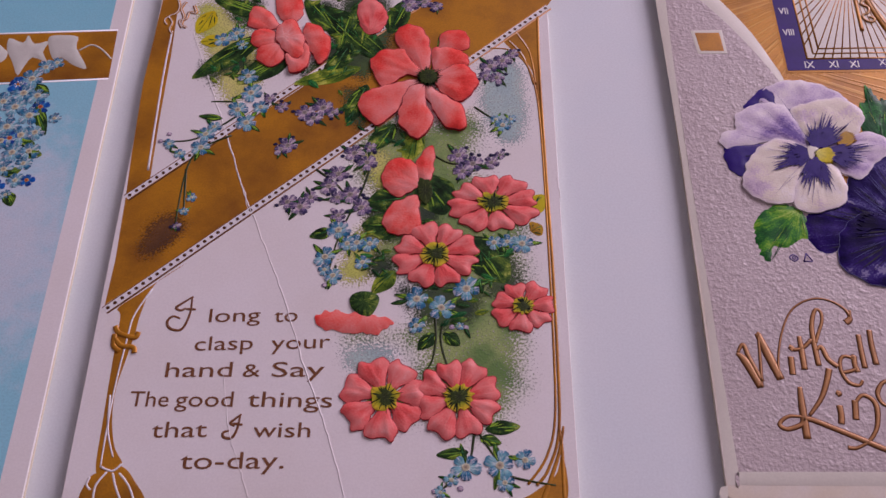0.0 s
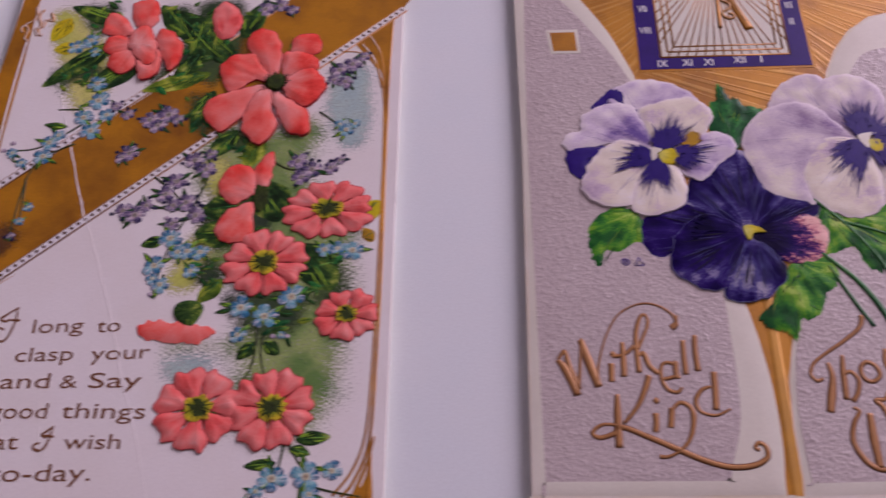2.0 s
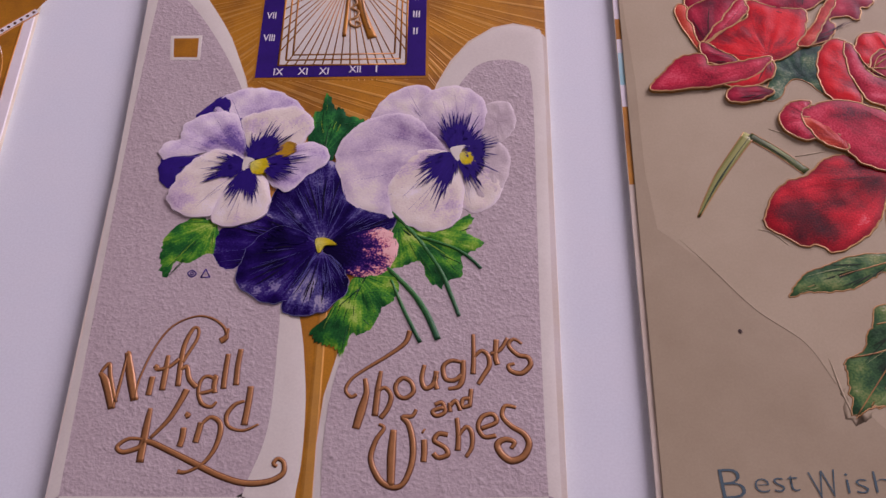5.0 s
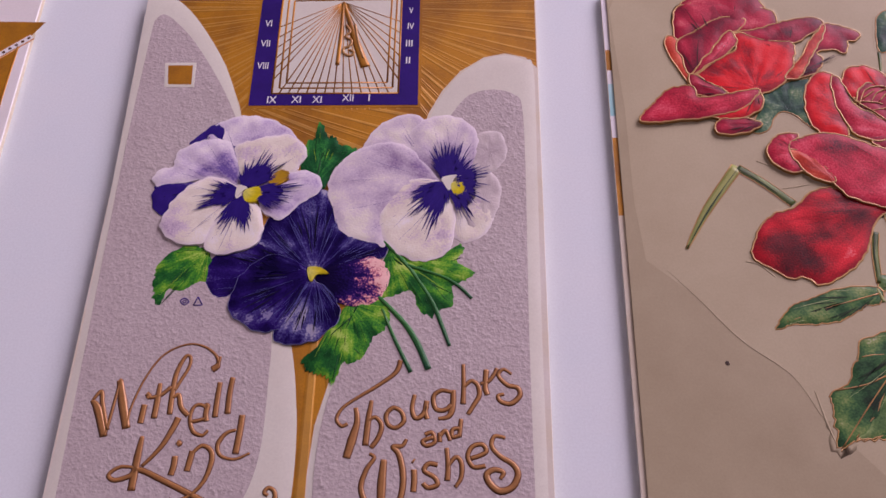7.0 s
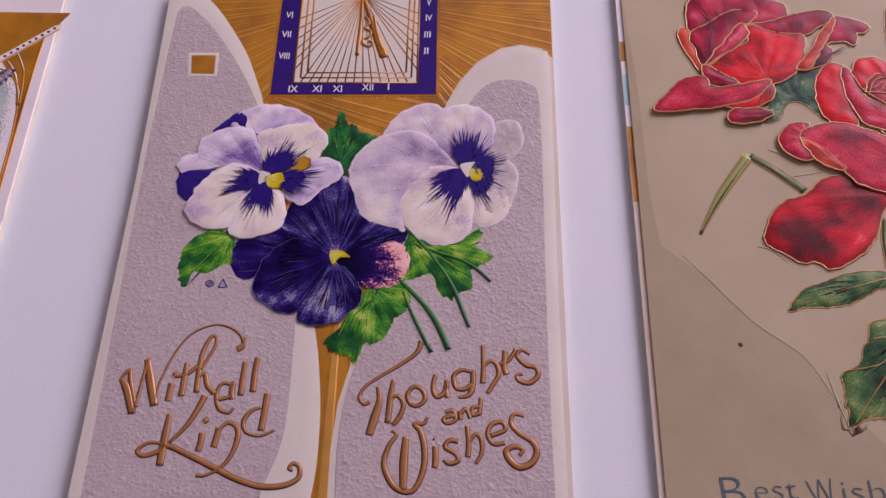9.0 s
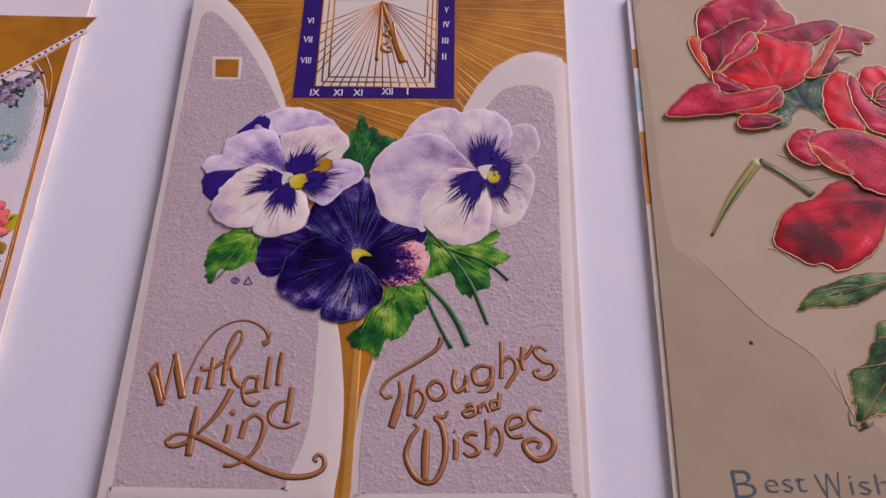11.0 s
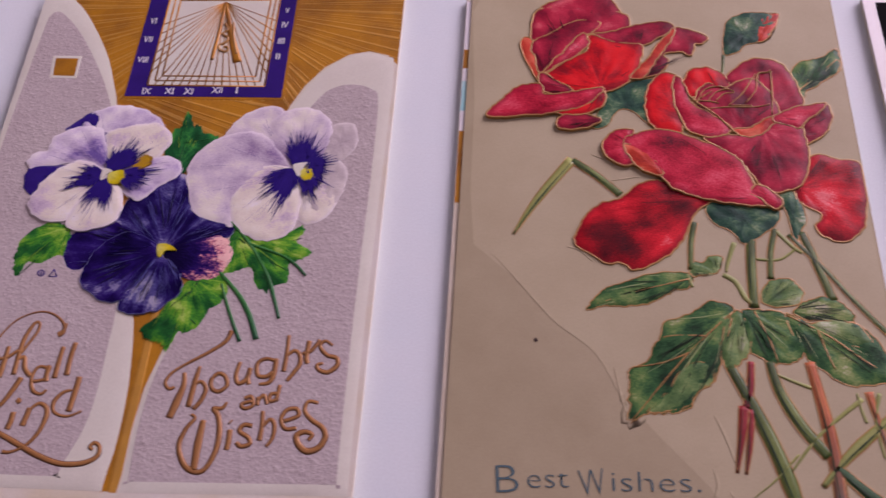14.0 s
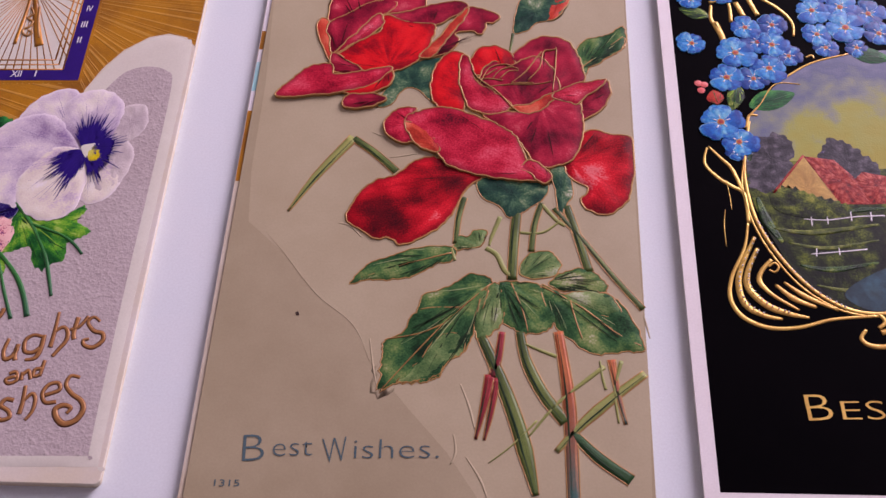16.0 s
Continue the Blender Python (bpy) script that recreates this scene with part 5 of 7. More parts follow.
for line in ("3.9,108.0 3.1,109.5 3.5,111.6 2.5,113.5 3.9,114.5 4.5,116.4 3.9,119.0", "5.9,109.8 5.1,112.0 6.5,112.7 7.0,114.8 8.6,114.5 7.8,117.0", "2.5,113.5 1.6,112.4 2.3,110.9", "6.9,109.8 5.7,110.9 5.9,113.4 5.0,116.0 5.8,118.2"):
    stroke("gilt_scroll", line, 0.75, "gold", c2, 0.07, 0.2)
    stroke("white_rule", line, 0.25, "numeral", c2, 0.2, 0.1)
for rule, k in (("1.0,34.7 89.2,115.1", 74), ("0.9,61.6 62.0,118.6", 50)):
    a, b = (np.array(q) for q in pts(rule))
    nrm = np.array((b[1] - a[1], a[0] - b[0])) / np.linalg.norm(b - a)
    ob = part("dotted_rule", plate([a - nrm * 0.65, b - nrm * 0.65, b + nrm * 0.65, a + nrm * 0.65], 0.09, 0, 1), M["numeral"], c2, "white rule with brown dots")
    part("gilt_rule", strip([a + nrm * 0.95, b + nrm * 0.95], 0.4, 0.05, 0.06), M["gold_dark"], ob)
    part("gilt_rule", strip([a - nrm * 0.75, b - nrm * 0.75], 0.2, 0.05, 0.06), M["gold_dark"], ob)
    bm = bmesh.new()
    for i in range(k):
        q = a + (b - a) * (i + 0.5) / k
        r = bmesh.ops.create_circle(bm, cap_ends=True, segments=8, radius=0.4 * MM)
        bmesh.ops.translate(bm, verts=r["verts"], vec=(q[0] * MM, q[1] * MM, 0.056 * MM))
    tagged(part("brown_dots", bm, M["dot"], ob), kind="stuff")
# right border
for text, w, tp in (("86.7,111.9 86.4,96.2 86.5,67.7 86.7,46.7 86.6,25.2 86.1,9.3 83.9,1.8 81.7,-1.3", 0.55, (1, 1)), ("75.8,102.2 80.4,101.4 84.0,96.2 85.5,87.9 86.0,73.7 86.1,50.7 86.0,27.7 85.5,11.5 83.6,3.9 80.2,-1.1", 0.5, (0.6, 1)),
                    ("81.8,106.6 84.5,100.5 85.4,91.2", 0.45, (0.5, 1)), ("79.9,104.5 83.2,98.8 85.0,91.2", 0.4, (0.5, 1)), ("86.9,9.8 85.9,4.9 84.1,-0.3 82.5,-4.4", 0.7, (0.6, 1.3)), ("86.1,9.3 86.4,4.9 86.3,-4.4", 0.6, (1, 1))):
    stroke("gilt_border", text, w, "gold", c2, 0.05, 0.16, tp)
shape("gilt_corner", "78.6,104.9 82.5,108.0 86.4,111.0 86.3,96.2 86.5,78.4 85.7,79.9 85.4,91.2 84.0,97.1", "gold", c2, 0.045)
for text in ("81.8,107.0 84.3,101.3 85.2,93.7", "80.1,104.5 82.9,100.0 84.7,92.9"):
    stroke("white_rule", text, 0.3, "numeral", c2, 0.06, 0.08, (0.4, 1, 0.4))
shape("gilt_corner", "86.4,4.9 85.1,0.7 81.1,-2.6 78.6,-4.4 86.5,-4.4", "gold", c2, 0.045)
# left torch
torch = shape("gilt_torch", "15.3,45.3 9.9,40.5 8.1,33.9 7.7,29.6 6.8,23.6 6.0,17.7 6.3,12.0 7.6,6.5 9.5,3.1 7.1,1.8 5.1,2.0 4.7,12.0 4.4,26.0 4.3,33.3 3.6,35.2 7.4,38.6", "gold", c2, 0.045, 0.15, 0.6, label="gilt torch ornament with a tassel")
for text in ("9.5,39.4 6.9,33.3 6.4,28.4 5.8,18.9 5.7,9.8 5.8,2.5", "5.2,16.6 5.9,9.8 7.7,4.4"):
    stroke("white_rule", text, 0.35, "numeral", torch, 0.16, 0.1, (1, 0.8))
for text in ("3.7,31.1 4.7,29.6 7.7,28.6 8.3,29.8", "4.0,28.4 5.5,26.9 7.8,26.5 8.2,25.3", "3.9,29.4 4.1,26.9 5.4,25.7"):
    stroke("gilt_knot", text, 1.0, "gold", torch, 0.2, 0.35)
tassel = shape("gilt_tassel", "6.1,1.8 9.4,2.7 12.1,0.1 14.2,-4.5 3.8,-4.5 4.0,0.2", "gold", c2, 0.06, 0.2, 0.8)
for text in ("7.1,1.6 5.6,-0.9 5.6,-4.0", "8.2,1.4 9.0,-0.9 10.5,-4.0", "9.3,1.4 11.3,-0.9 12.8,-4.0", "6.0,2.5 8.1,1.8 9.5,3.1", "4.3,0.7 4.0,-0.7 4.8,-1.7"):
    stroke("tassel_cord", text, 0.4, "numeral", tassel, 0.24, 0.1)
# the verse
for words, ends, hgt in (("long", "21.3,31.8 31.0,32.0", 3.0), ("to", "33.7,31.7 38.1,31.9", 3.0), ("clasp", "19.3,25.7 30.2,25.9", 3.0), ("your", "33.6,25.8 44.6,26.1", 3.0),
                         ("hand", "14.6,20.2 26.9,20.2", 3.1), ("&", "28.9,20.1 32.1,20.2", 2.7), ("Say", "34.2,20.1 43.9,20.1", 3.1), ("The", "8.9,14.3 16.0,14.2", 3.1), ("good", "17.2,14.2 27.7,14.1", 3.1),
                         ("things", "30.3,14.1 45.6,13.8", 3.1), ("that", "13.8,8.1 23.7,8.2", 3.1), ("wish", "31.9,8.1 42.1,8.0", 2.9), ("to-day.", "19.7,2.1 37.9,2.1", 3.2)):
    lettering(words, ends, hgt, "letter", c2, 0.03, 0.0, 0.06)
for text in ("17.7,37.6 15.6,36.0 14.7,35.1 15.6,34.5 16.6,35.0", "17.5,37.4 17.5,33.8 16.4,30.4 14.2,30.5 13.4,32.0 14.3,33.2 15.8,32.7", "16.6,34.8 18.5,34.7",
             "29.5,12.6 28.0,11.3 27.7,10.8 28.5,10.3", "29.3,12.4 29.0,9.7 28.2,8.0 26.8,8.1 26.6,9.0 27.6,9.4", "28.1,10.8 29.9,10.5"):
    stroke("letter_swash", text, 0.5, "letter", c2, 0.03, 0.07, (0.7, 1.2, 0.8))
# leaves behind the flowers
for text, w, mat in (("25.1,107.6 10.2,94.1", 6, "shade_leaf"), ("31.9,102.2 20.3,92.3", 7, "shade_leaf"), ("25.9,113.0 12.3,118.8", 5, "shade_leaf"), ("42.1,100.3 46.4,117.2", 5, "shade_leaf"), ("36.1,116.5 53.5,98.4", 9, "shade_leaf"),
                     ("41.8,107.3 33.3,118.4", 6, "shade_leaf"), ("47.3,96.8 32.7,92.1", 5, "olive"), ("44.5,103.8 38.9,91.9", 5, "shade_leaf"), ("53.3,107.1 56.8,118.0", 6, "shade_leaf"), ("48.8,91.8 45.0,80.5", 5, "shade_leaf"),
                     ("47.1,102.0 48.0,110.8", 4, "olive"), ("55.2,80.4 49.6,72.8", 5, "shade_leaf"), ("60.1,78.8 57.9,69.6", 5, "olive"), ("67.2,83.4 64.7,106.9", 5, "shade_leaf"), ("58.0,60.8 50.1,59.5", 7, "shade_leaf"),
                     ("58.2,53.8 49.2,53.9", 7, "shade_leaf"), ("61.4,66.6 66.1,56.5", 9, "shade_leaf"), ("70.5,50.9 78.0,40.2", 9, "shade_leaf"), ("69.4,44.2 78.2,46.8", 6, "shade_leaf"), ("56.2,43.1 52.0,37.9", 4, "olive"),
                     ("64.0,29.1 60.9,25.5", 3, "shade_leaf"), ("65.6,29.1 68.7,26.4", 3, "shade_leaf"), ("73.1,9.3 79.3,9.9", 3, "shade_leaf"), ("70.1,5.0 64.4,4.4", 2.4, "shade_leaf"), ("72.1,7.7 75.9,6.6", 2.4, "shade_leaf"),
                     ("43.6,52.9 39.0,51.3", 3, "shade_leaf"), ("18.3,82.5 13.0,83.3", 2, "shade_leaf"), ("12.7,115.1 9.7,107.9", 5, "bloom_yellow"), ("15.7,106.0 10.7,105.3", 4, "bloom_yellow"), ("81.9,56.3 85.7,61.2", 5, "bloom_yellow"), ("82.8,52.1 85.1,53.5", 4, "amber")):
    leaf_shape(c2, text, w, mat, 0.09 + random.uniform(0, 0.05))
for text in ("20.7,77.8 13.0,71.8 11.8,54.4", "22.4,84.1 13.5,77.1 6.4,76.4", "50.3,68.2 48.8,62.4 44.8,51.2 43.2,41.9", "55.2,40.5 52.5,39.2 50.5,35.4", "64.0,32.8 64.2,27.8 63.5,23.1 62.0,20.7", "65.6,31.5 65.1,27.8 66.1,23.0 67.2,21.3",
             "71.1,8.3 70.6,4.5 70.1,2.9", "72.1,8.3 75.0,3.4", "67.1,-0.2 65.2,-2.3", "75.9,0.8 79.8,-0.3 85.0,-1.3", "72.1,84.9 76.8,80.8", "62.5,72.6 67.2,69.5 73.0,70.2", "39.2,68.4 44.1,63.9 46.7,59.6", "44.6,44.5 44.3,40.6", "20.8,87.3 15.3,87.4", "12.2,68.8 13.2,57.1"):
    stroke("twig", text, 0.5, "twig", c2, 0.1, 0.15, (1, 0.6))
BLUE, PALE_BLUE, MAUVE = ("fmn", "fmn_eye", "fmn_pale"), ("fmn_pale", "fmn_eye", "fmn"), ("mauve", "mauve_eye", "mauve_pale")
sprays(c2, "22.6,94.7,2.0 23.7,89.7,2.2 21.3,84.9,2.0 23.5,81.2,2.0 26.2,85.6,1.6 15.2,78.2,1.8 14.6,74.5,1.9 16.8,80.2,1.4 7.8,75.6,1.2 10.3,73.0,1.2 44.7,52.9,2.1 42.4,46.5,2.0 46.6,49.6,1.6 49.8,45.1,1.5 48.5,49.8,1.7 44.2,42.1,1.7 42.5,43.5,1.2 51.1,49.5,1.6", BLUE, 0.2)
sprays(c2, "60.5,36.6,2.2 70.0,38.8,2.4 60.5,30.7,1.5 15.7,106.0,1.8 18.7,107.8,1.8 20.4,104.2,1.4 78.0,79.7,1.7 79.8,81.3,1.1 76.6,81.3,1.1 75.5,49.5,1.6 78.1,49.7,1.4 14.3,61.4,1.0 13.1,57.9,0.9", BLUE, 0.2)
sprays(c2, "65.2,34.6,2.2 69.6,2.1,2.3 75.5,2.4,2.3 79.9,3.4,1.7 76.3,-0.8,1.4 81.0,49.2,2.0 65.2,-2.5,1.0 67.1,-0.2,1.2 68.7,30.5,0.8", PALE_BLUE, 0.2)
sprays(c2, "35.8,83.9,1.9 39.7,85.1,2.2 37.8,82.2,1.8 41.8,83.8,1.3 32.9,74.8,1.8 31.5,73.8,1.4 47.0,72.5,1.9 49.7,70.0,1.8 44.0,67.1,1.9 42.1,63.9,1.8 46.6,61.7,1.9 49.0,58.4,1.9 36.6,58.8,2.0 34.0,60.0,1.7 44.5,56.5,1.5 38.6,61.1,1.5 44.1,61.0,1.6", MAUVE, 0.2)
sprays(c2, "75.7,96.7,1.9 78.4,98.3,1.8 80.7,100.4,1.3 77.1,93.3,1.6 74.6,93.9,1.3 68.6,71.7,1.9 71.6,69.4,1.9 75.4,69.7,1.4 69.5,67.5,1.7 77.2,71.6,1.1 57.5,116.1,1.9 61.0,117.1,1.8 64.0,115.6,1.3 30.8,85.5,1.3 27.9,88.0,1.2 12.1,54.4,0.8 50.1,74.0,1.3", MAUVE, 0.2)
for x, y, _ in pts("45.8,54.6,1 7.4,78.3,1 5.8,76.4,1 42.7,39.9,1 43.3,57.9,1 67.2,30.3,1 69.8,30.2,1 64.2,-2.3,1 68.6,-1.8,1"):
    a = np.linspace(0, math.tau, 7, endpoint=False)
    part("flower_bud", plate(np.c_[x + 0.6 * np.cos(a), y + 0.55 * np.sin(a)], 0.15, 0.2, 0.4), M["mauve_pale"], c2)


def drawn_flower(parent, label, petals, base, mat, z=0.3):
    head = None
    for text in petals:
        ob = shape("petal", text, mat, head or parent, z, 0.6, 1.9, base=base)
        if head is None:
            head = ob
            ob.name = "flower"
            tagged(ob, label)
        z += 0.16
    return head


top = drawn_flower(c2, "large coral anemone with a black eye", (
    "64.5,102.7 65.2,106.9 67.9,107.9 70.5,106.8 70.9,102.3 67.2,101.6", "63.5,94.9 63.0,101.4 65.4,102.7 68.0,102.0 70.9,99.7 70.5,97.1 66.6,96.2", "61.3,94.2 58.2,99.0 55.1,103.6 54.5,107.1 57.0,109.6 59.8,109.0 62.1,104.9 62.5,97.9",
    "61.1,93.2 57.3,94.3 54.9,92.2 52.5,90.7 50.6,93.3 49.3,97.7 50.3,100.2 52.2,101.7 54.7,102.0 57.1,101.6 57.7,99.2 60.0,96.3", "60.8,92.3 58.1,89.2 55.4,83.6 52.8,80.9 51.1,79.8 48.6,82.5 47.2,86.1 48.9,89.5 53.7,91.2 57.6,92.6",
    "63.8,93.2 67.2,96.7 69.7,97.0 72.3,93.9 73.0,91.4 70.4,87.2 67.8,86.6 64.5,89.9", "62.3,90.6 67.2,86.7 69.9,84.1 70.0,79.2 67.2,78.6 64.8,80.7 62.7,85.5 61.1,89.1", "61.3,90.6 61.6,85.9 63.3,81.8 62.1,77.8 59.9,76.0 57.0,78.6 55.9,82.0 56.7,86.7 58.4,90.6"), "61.9,92.9", "coral_red")
a = np.linspace(0, math.tau, 36, endpoint=False)
cx, cy = pts("62.1,93.2")[0]
jag = np.where(np.arange(36) % 2, 1.25, 0.85)
part("eye", plate(np.c_[cx + 1.9 * jag * np.cos(a), cy + 2.1 * jag * np.sin(a)], 2.0, 0.12, 0.6), M["eye_dark"], top)
hatching(np.c_[cx + 2.6 * np.cos(a), cy + 2.9 * np.sin(a)], (cx, cy), 2.0, 0.0, 1, "eye_dark", top, 40, 0.22, (0.5, 0.7), (0.95, 1.3), 5)
drawn_flower(c2, "half-open coral flower", ("26.7,116.7 27.3,119.6 31.9,119.9 33.3,114.3 31.5,111.1 28.6,111.7", "28.8,109.4 24.4,115.6 21.5,115.7 21.1,110.4 24.8,108.7 27.6,109.0", "28.3,107.6 23.1,108.8 22.2,105.0 24.7,102.9 27.4,103.7", "29.3,104.0 24.8,103.9 24.1,99.8 27.3,97.3 29.9,99.2 30.0,102.6",
             "34.5,110.5 38.1,108.5 40.2,103.8 39.7,99.4 37.9,98.0 35.8,101.8 34.1,107.1", "30.5,100.9 33.4,99.5 34.3,104.3 35.8,101.3 35.0,96.7 32.5,95.2 30.8,97.8", "28.5,110.3 31.2,111.5 33.7,107.5 34.4,102.9 33.5,99.3 31.5,100.4 29.0,103.0 27.5,106.7"), "29.8,105.8", "coral_red")
drawn_flower(c2, "closed coral bud", ("45.6,113.6 46.4,117.4 48.5,118.9 51.2,116.2 52.7,112.5 51.6,108.4 48.8,107.0 46.8,109.2",), "48.8,107.6", "coral")
drawn_flower(c2, "coral flower seen from the side", ("59.6,68.1 61.3,72.9 63.4,74.1 63.5,68.1 62.6,64.8 60.9,64.9", "54.3,70.0 57.2,71.0 59.9,69.0 60.3,64.3 58.7,62.0 55.8,61.0 53.4,63.6 53.0,67.5", "60.0,61.1 60.9,56.6 60.7,52.9 57.7,51.5 54.6,52.2 53.4,54.6 54.5,58.0 57.1,60.4"), "61.2,63.0", "coral_red")
shape("eye", "60.5,65.4 62.6,65.1 63.3,61.5 62.1,59.1 60.6,60.8", "eye_dark", c2, 0.6, 0.1, 0.4, rag=0.1)
daisy(c2, "75.5,59.2 85.1,59.1 75.7,66.7", 8, 0.2)
daisy(c2, "64.1,46.7 73.0,46.6 64.0,54.8", 8, 0.35, 0.42)
daisy(c2, "55.1,15.7 63.3,15.7 54.9,24.1", 7, 0.15)
daisy(c2, "68.4,15.5 76.6,15.4 68.4,24.0", 8, 0.3, 0.42)
daisy(c2, "80.7,34.7 87.0,34.7 81.0,40.6", 7, 0.1)
shape("side_flower", "41.2,32.2 43.1,34.0 46.8,34.0 50.1,33.5 54.4,32.4 56.2,30.9 53.4,29.3 48.1,29.3 43.9,30.0", "coral_red", c2, 0.25, 0.5, 1.6, base="50.6,34.8")
shape("calyx", "48.3,34.5 47.9,37.3 50.4,38.4 53.2,37.3 52.9,34.7 51.2,32.6", "shade_leaf", c2, 0.4, 0.35, 1.0)
# worn creases across the card
for text, w in (("8.6,108.8 15.7,89.0 24.4,64.2 28.3,54.2 34.7,38.1 40.2,22.1 45.2,8.4 49.3,-4.7", 0.5), ("25.1,22.2 27.5,9.7 30.3,2.1 32.9,-4.6", 0.3), ("19.3,79.4 22.8,68.6 26.2,58.4", 0.35), ("88.6,66.2 89.1,60.4", 0.3)):
    a = curve(pts(text), 9, False)
    a += np.random.RandomState(3).normal(0, 0.09, a.shape)
    part("crease", strip(a, w * 0.55, 0.06, 0.07, (0.5, 1, 0.7, 1, 0.6)), M["white"], c2)


# ---- rose postcard ----
M.update(
    red=paint("bright_red_petal", [(0.0, (0.08, 0.003, 0.008)), (0.3, (0.30, 0.004, 0.012)), (0.52, (0.68, 0.008, 0.015)), (0.82, (0.84, 0.018, 0.022)), (1, (0.85, 0.14, 0.11))], 0.2, 1.5, 16, 1.1, 100, 0.12, (0.28, 0.005, 0.012)),
    maroon=paint("maroon_petal", [(0.0, (0.042, 0.002, 0.008)), (0.22, (0.14, 0.004, 0.019)), (0.46, (0.31, 0.010, 0.036)), (0.72, (0.50, 0.024, 0.060)), (1, (0.70, 0.15, 0.17))], 0.3, 1.8, 13, 1.2, 110, 0.14, (0.14, 0.004, 0.016)),
    rose=paint("rose_pink_petal", [(0.0, (0.10, 0.003, 0.014)), (0.26, (0.36, 0.007, 0.028)), (0.5, (0.59, 0.023, 0.058)), (0.78, (0.72, 0.085, 0.13)), (1, (0.84, 0.36, 0.38))], 0.1, 1.9, 14, 1.2, 110, 0.24, (0.22, 0.005, 0.022)),
    crimson=paint("crimson_petal", [(0.0, (0.030, 0.002, 0.005)), (0.3, (0.15, 0.003, 0.008)), (0.55, (0.46, 0.006, 0.016)), (0.82, (0.76, 0.018, 0.034)), (1, (0.82, 0.18, 0.19))], -0.2, 1.8, 18, 1.1, 95, 0.18, (0.18, 0.003, 0.009)),
    flame=paint("flame_fold", [(0.0, (0.30, 0.020, 0.015)), (0.5, (0.60, 0.065, 0.035)), (1, (0.78, 0.22, 0.12))], 0.3, 1.8),
    rose_leaf=paint("rose_leaf_green", [(0.0, (0.008, 0.024, 0.010)), (0.22, (0.017, 0.066, 0.022)), (0.42, (0.040, 0.125, 0.040)), (0.62, (0.11, 0.22, 0.060)), (0.84, (0.26, 0.34, 0.11)), (1, (0.52, 0.52, 0.34))], 0.0, 1.9, 22, 1.4, 130, 0.2, (0.025, 0.075, 0.022)),
    rose_leaf_pale=paint("rose_leaf_pale", [(0.0, (0.045, 0.11, 0.035)), (0.35, (0.12, 0.22, 0.07)), (0.7, (0.26, 0.37, 0.13)), (1, (0.50, 0.54, 0.36))], 0.0, 1.9, 22, 1.4, 130),
    calyx=paint("blue_green_calyx", [(0.0, (0.012, 0.034, 0.026)), (0.42, (0.024, 0.080, 0.050)), (0.68, (0.07, 0.16, 0.08)), (0.9, (0.22, 0.32, 0.16)), (1, (0.48, 0.50, 0.36))], 0.0, 1.9, 14, 1.2, 160),
    rose_stem=ink("olive_stem", [(0, (0.059, 0.104, 0.029)), (0.5, (0.196, 0.265, 0.067)), (1, (0.094, 0.148, 0.034))], (0.033, 0.052, 0.019), 0.7, 4),
    stem_pale=ink("pale_stem", [(0, (0.332, 0.385, 0.124)), (1, (0.387, 0.422, 0.124))], (0.196, 0.245, 0.059), 0.5, 4),
    stem_rust=ink("rust_stem", [(0, (0.511, 0.148, 0.052)), (0.5, (0.387, 0.122, 0.052)), (1, (0.059, 0.162, 0.136))], (0.754, 0.285, 0.093), 0.6, 4),
    red_sepal=ink("red_sepal", [(0, (0.343, 0.027, 0.034)), (1, (0.140, 0.022, 0.025))], (0.459, 0.098, 0.093), 0.5, 4),
    slate=ink("slate_letter", [(0, (0.085, 0.150, 0.165)), (1, (0.085, 0.150, 0.165))], blot=(0.14, 0.21, 0.215)),
    taupe_crease=paper("taupe_crease", (0.626, 0.578, 0.386), (0.539, 0.476, 0.319), 0.5),
    spot=ink("dark_speck", [(0, (0.059, 0.038, 0.029)), (1, (0.059, 0.038, 0.029))]),
)
M.update(
    line_wine=ink("wine_line", [(0, (0.039, 0.004, 0.005)), (1, (0.085, 0.004, 0.011))]),
    line_moss=ink("moss_line", [(0, (0.015, 0.038, 0.013)), (1, (0.023, 0.060, 0.027))]),
    line_sage=ink("sage_line", [(0, (0.511, 0.625, 0.268)), (1, (0.343, 0.504, 0.188))]),
)
LINES.update(red=[("line_wine", 2, 0.2)], maroon=[("line_wine", 3, 0.25)], rose=[("line_wine", 2, 0.12)], crimson=[("line_wine", 2, 0.25)],
             rose_leaf=[("line_moss", 10, 0.25), ("line_sage", 3, 0.12)], rose_leaf_pale=[("line_moss", 8, 0.18), ("line_sage", 3, 0.14)])
c4 = postcard(103.8, 0.0027, -7.0, "taupe", "taupe postcard with embossed gilt-edged red roses and green leaves", 85.3)
shape("embossed_field", "3.5,56.0 12.3,47.9 19.8,38.4 27.9,31.3 32.6,22.0 39.6,13.7 47.5,4.7 54.0,-4.9 84.6,-4.0 85.3,17.3 84.8,49.3 84.9,104.1 84.9,134.2 3.9,134.0 0.4,124.0 2.0,94.6 2.2,69.9", "taupe_field", c4, 0.02, 0.05, 2.0, step=3.0, smooth=False, label="lightly embossed field of the card")
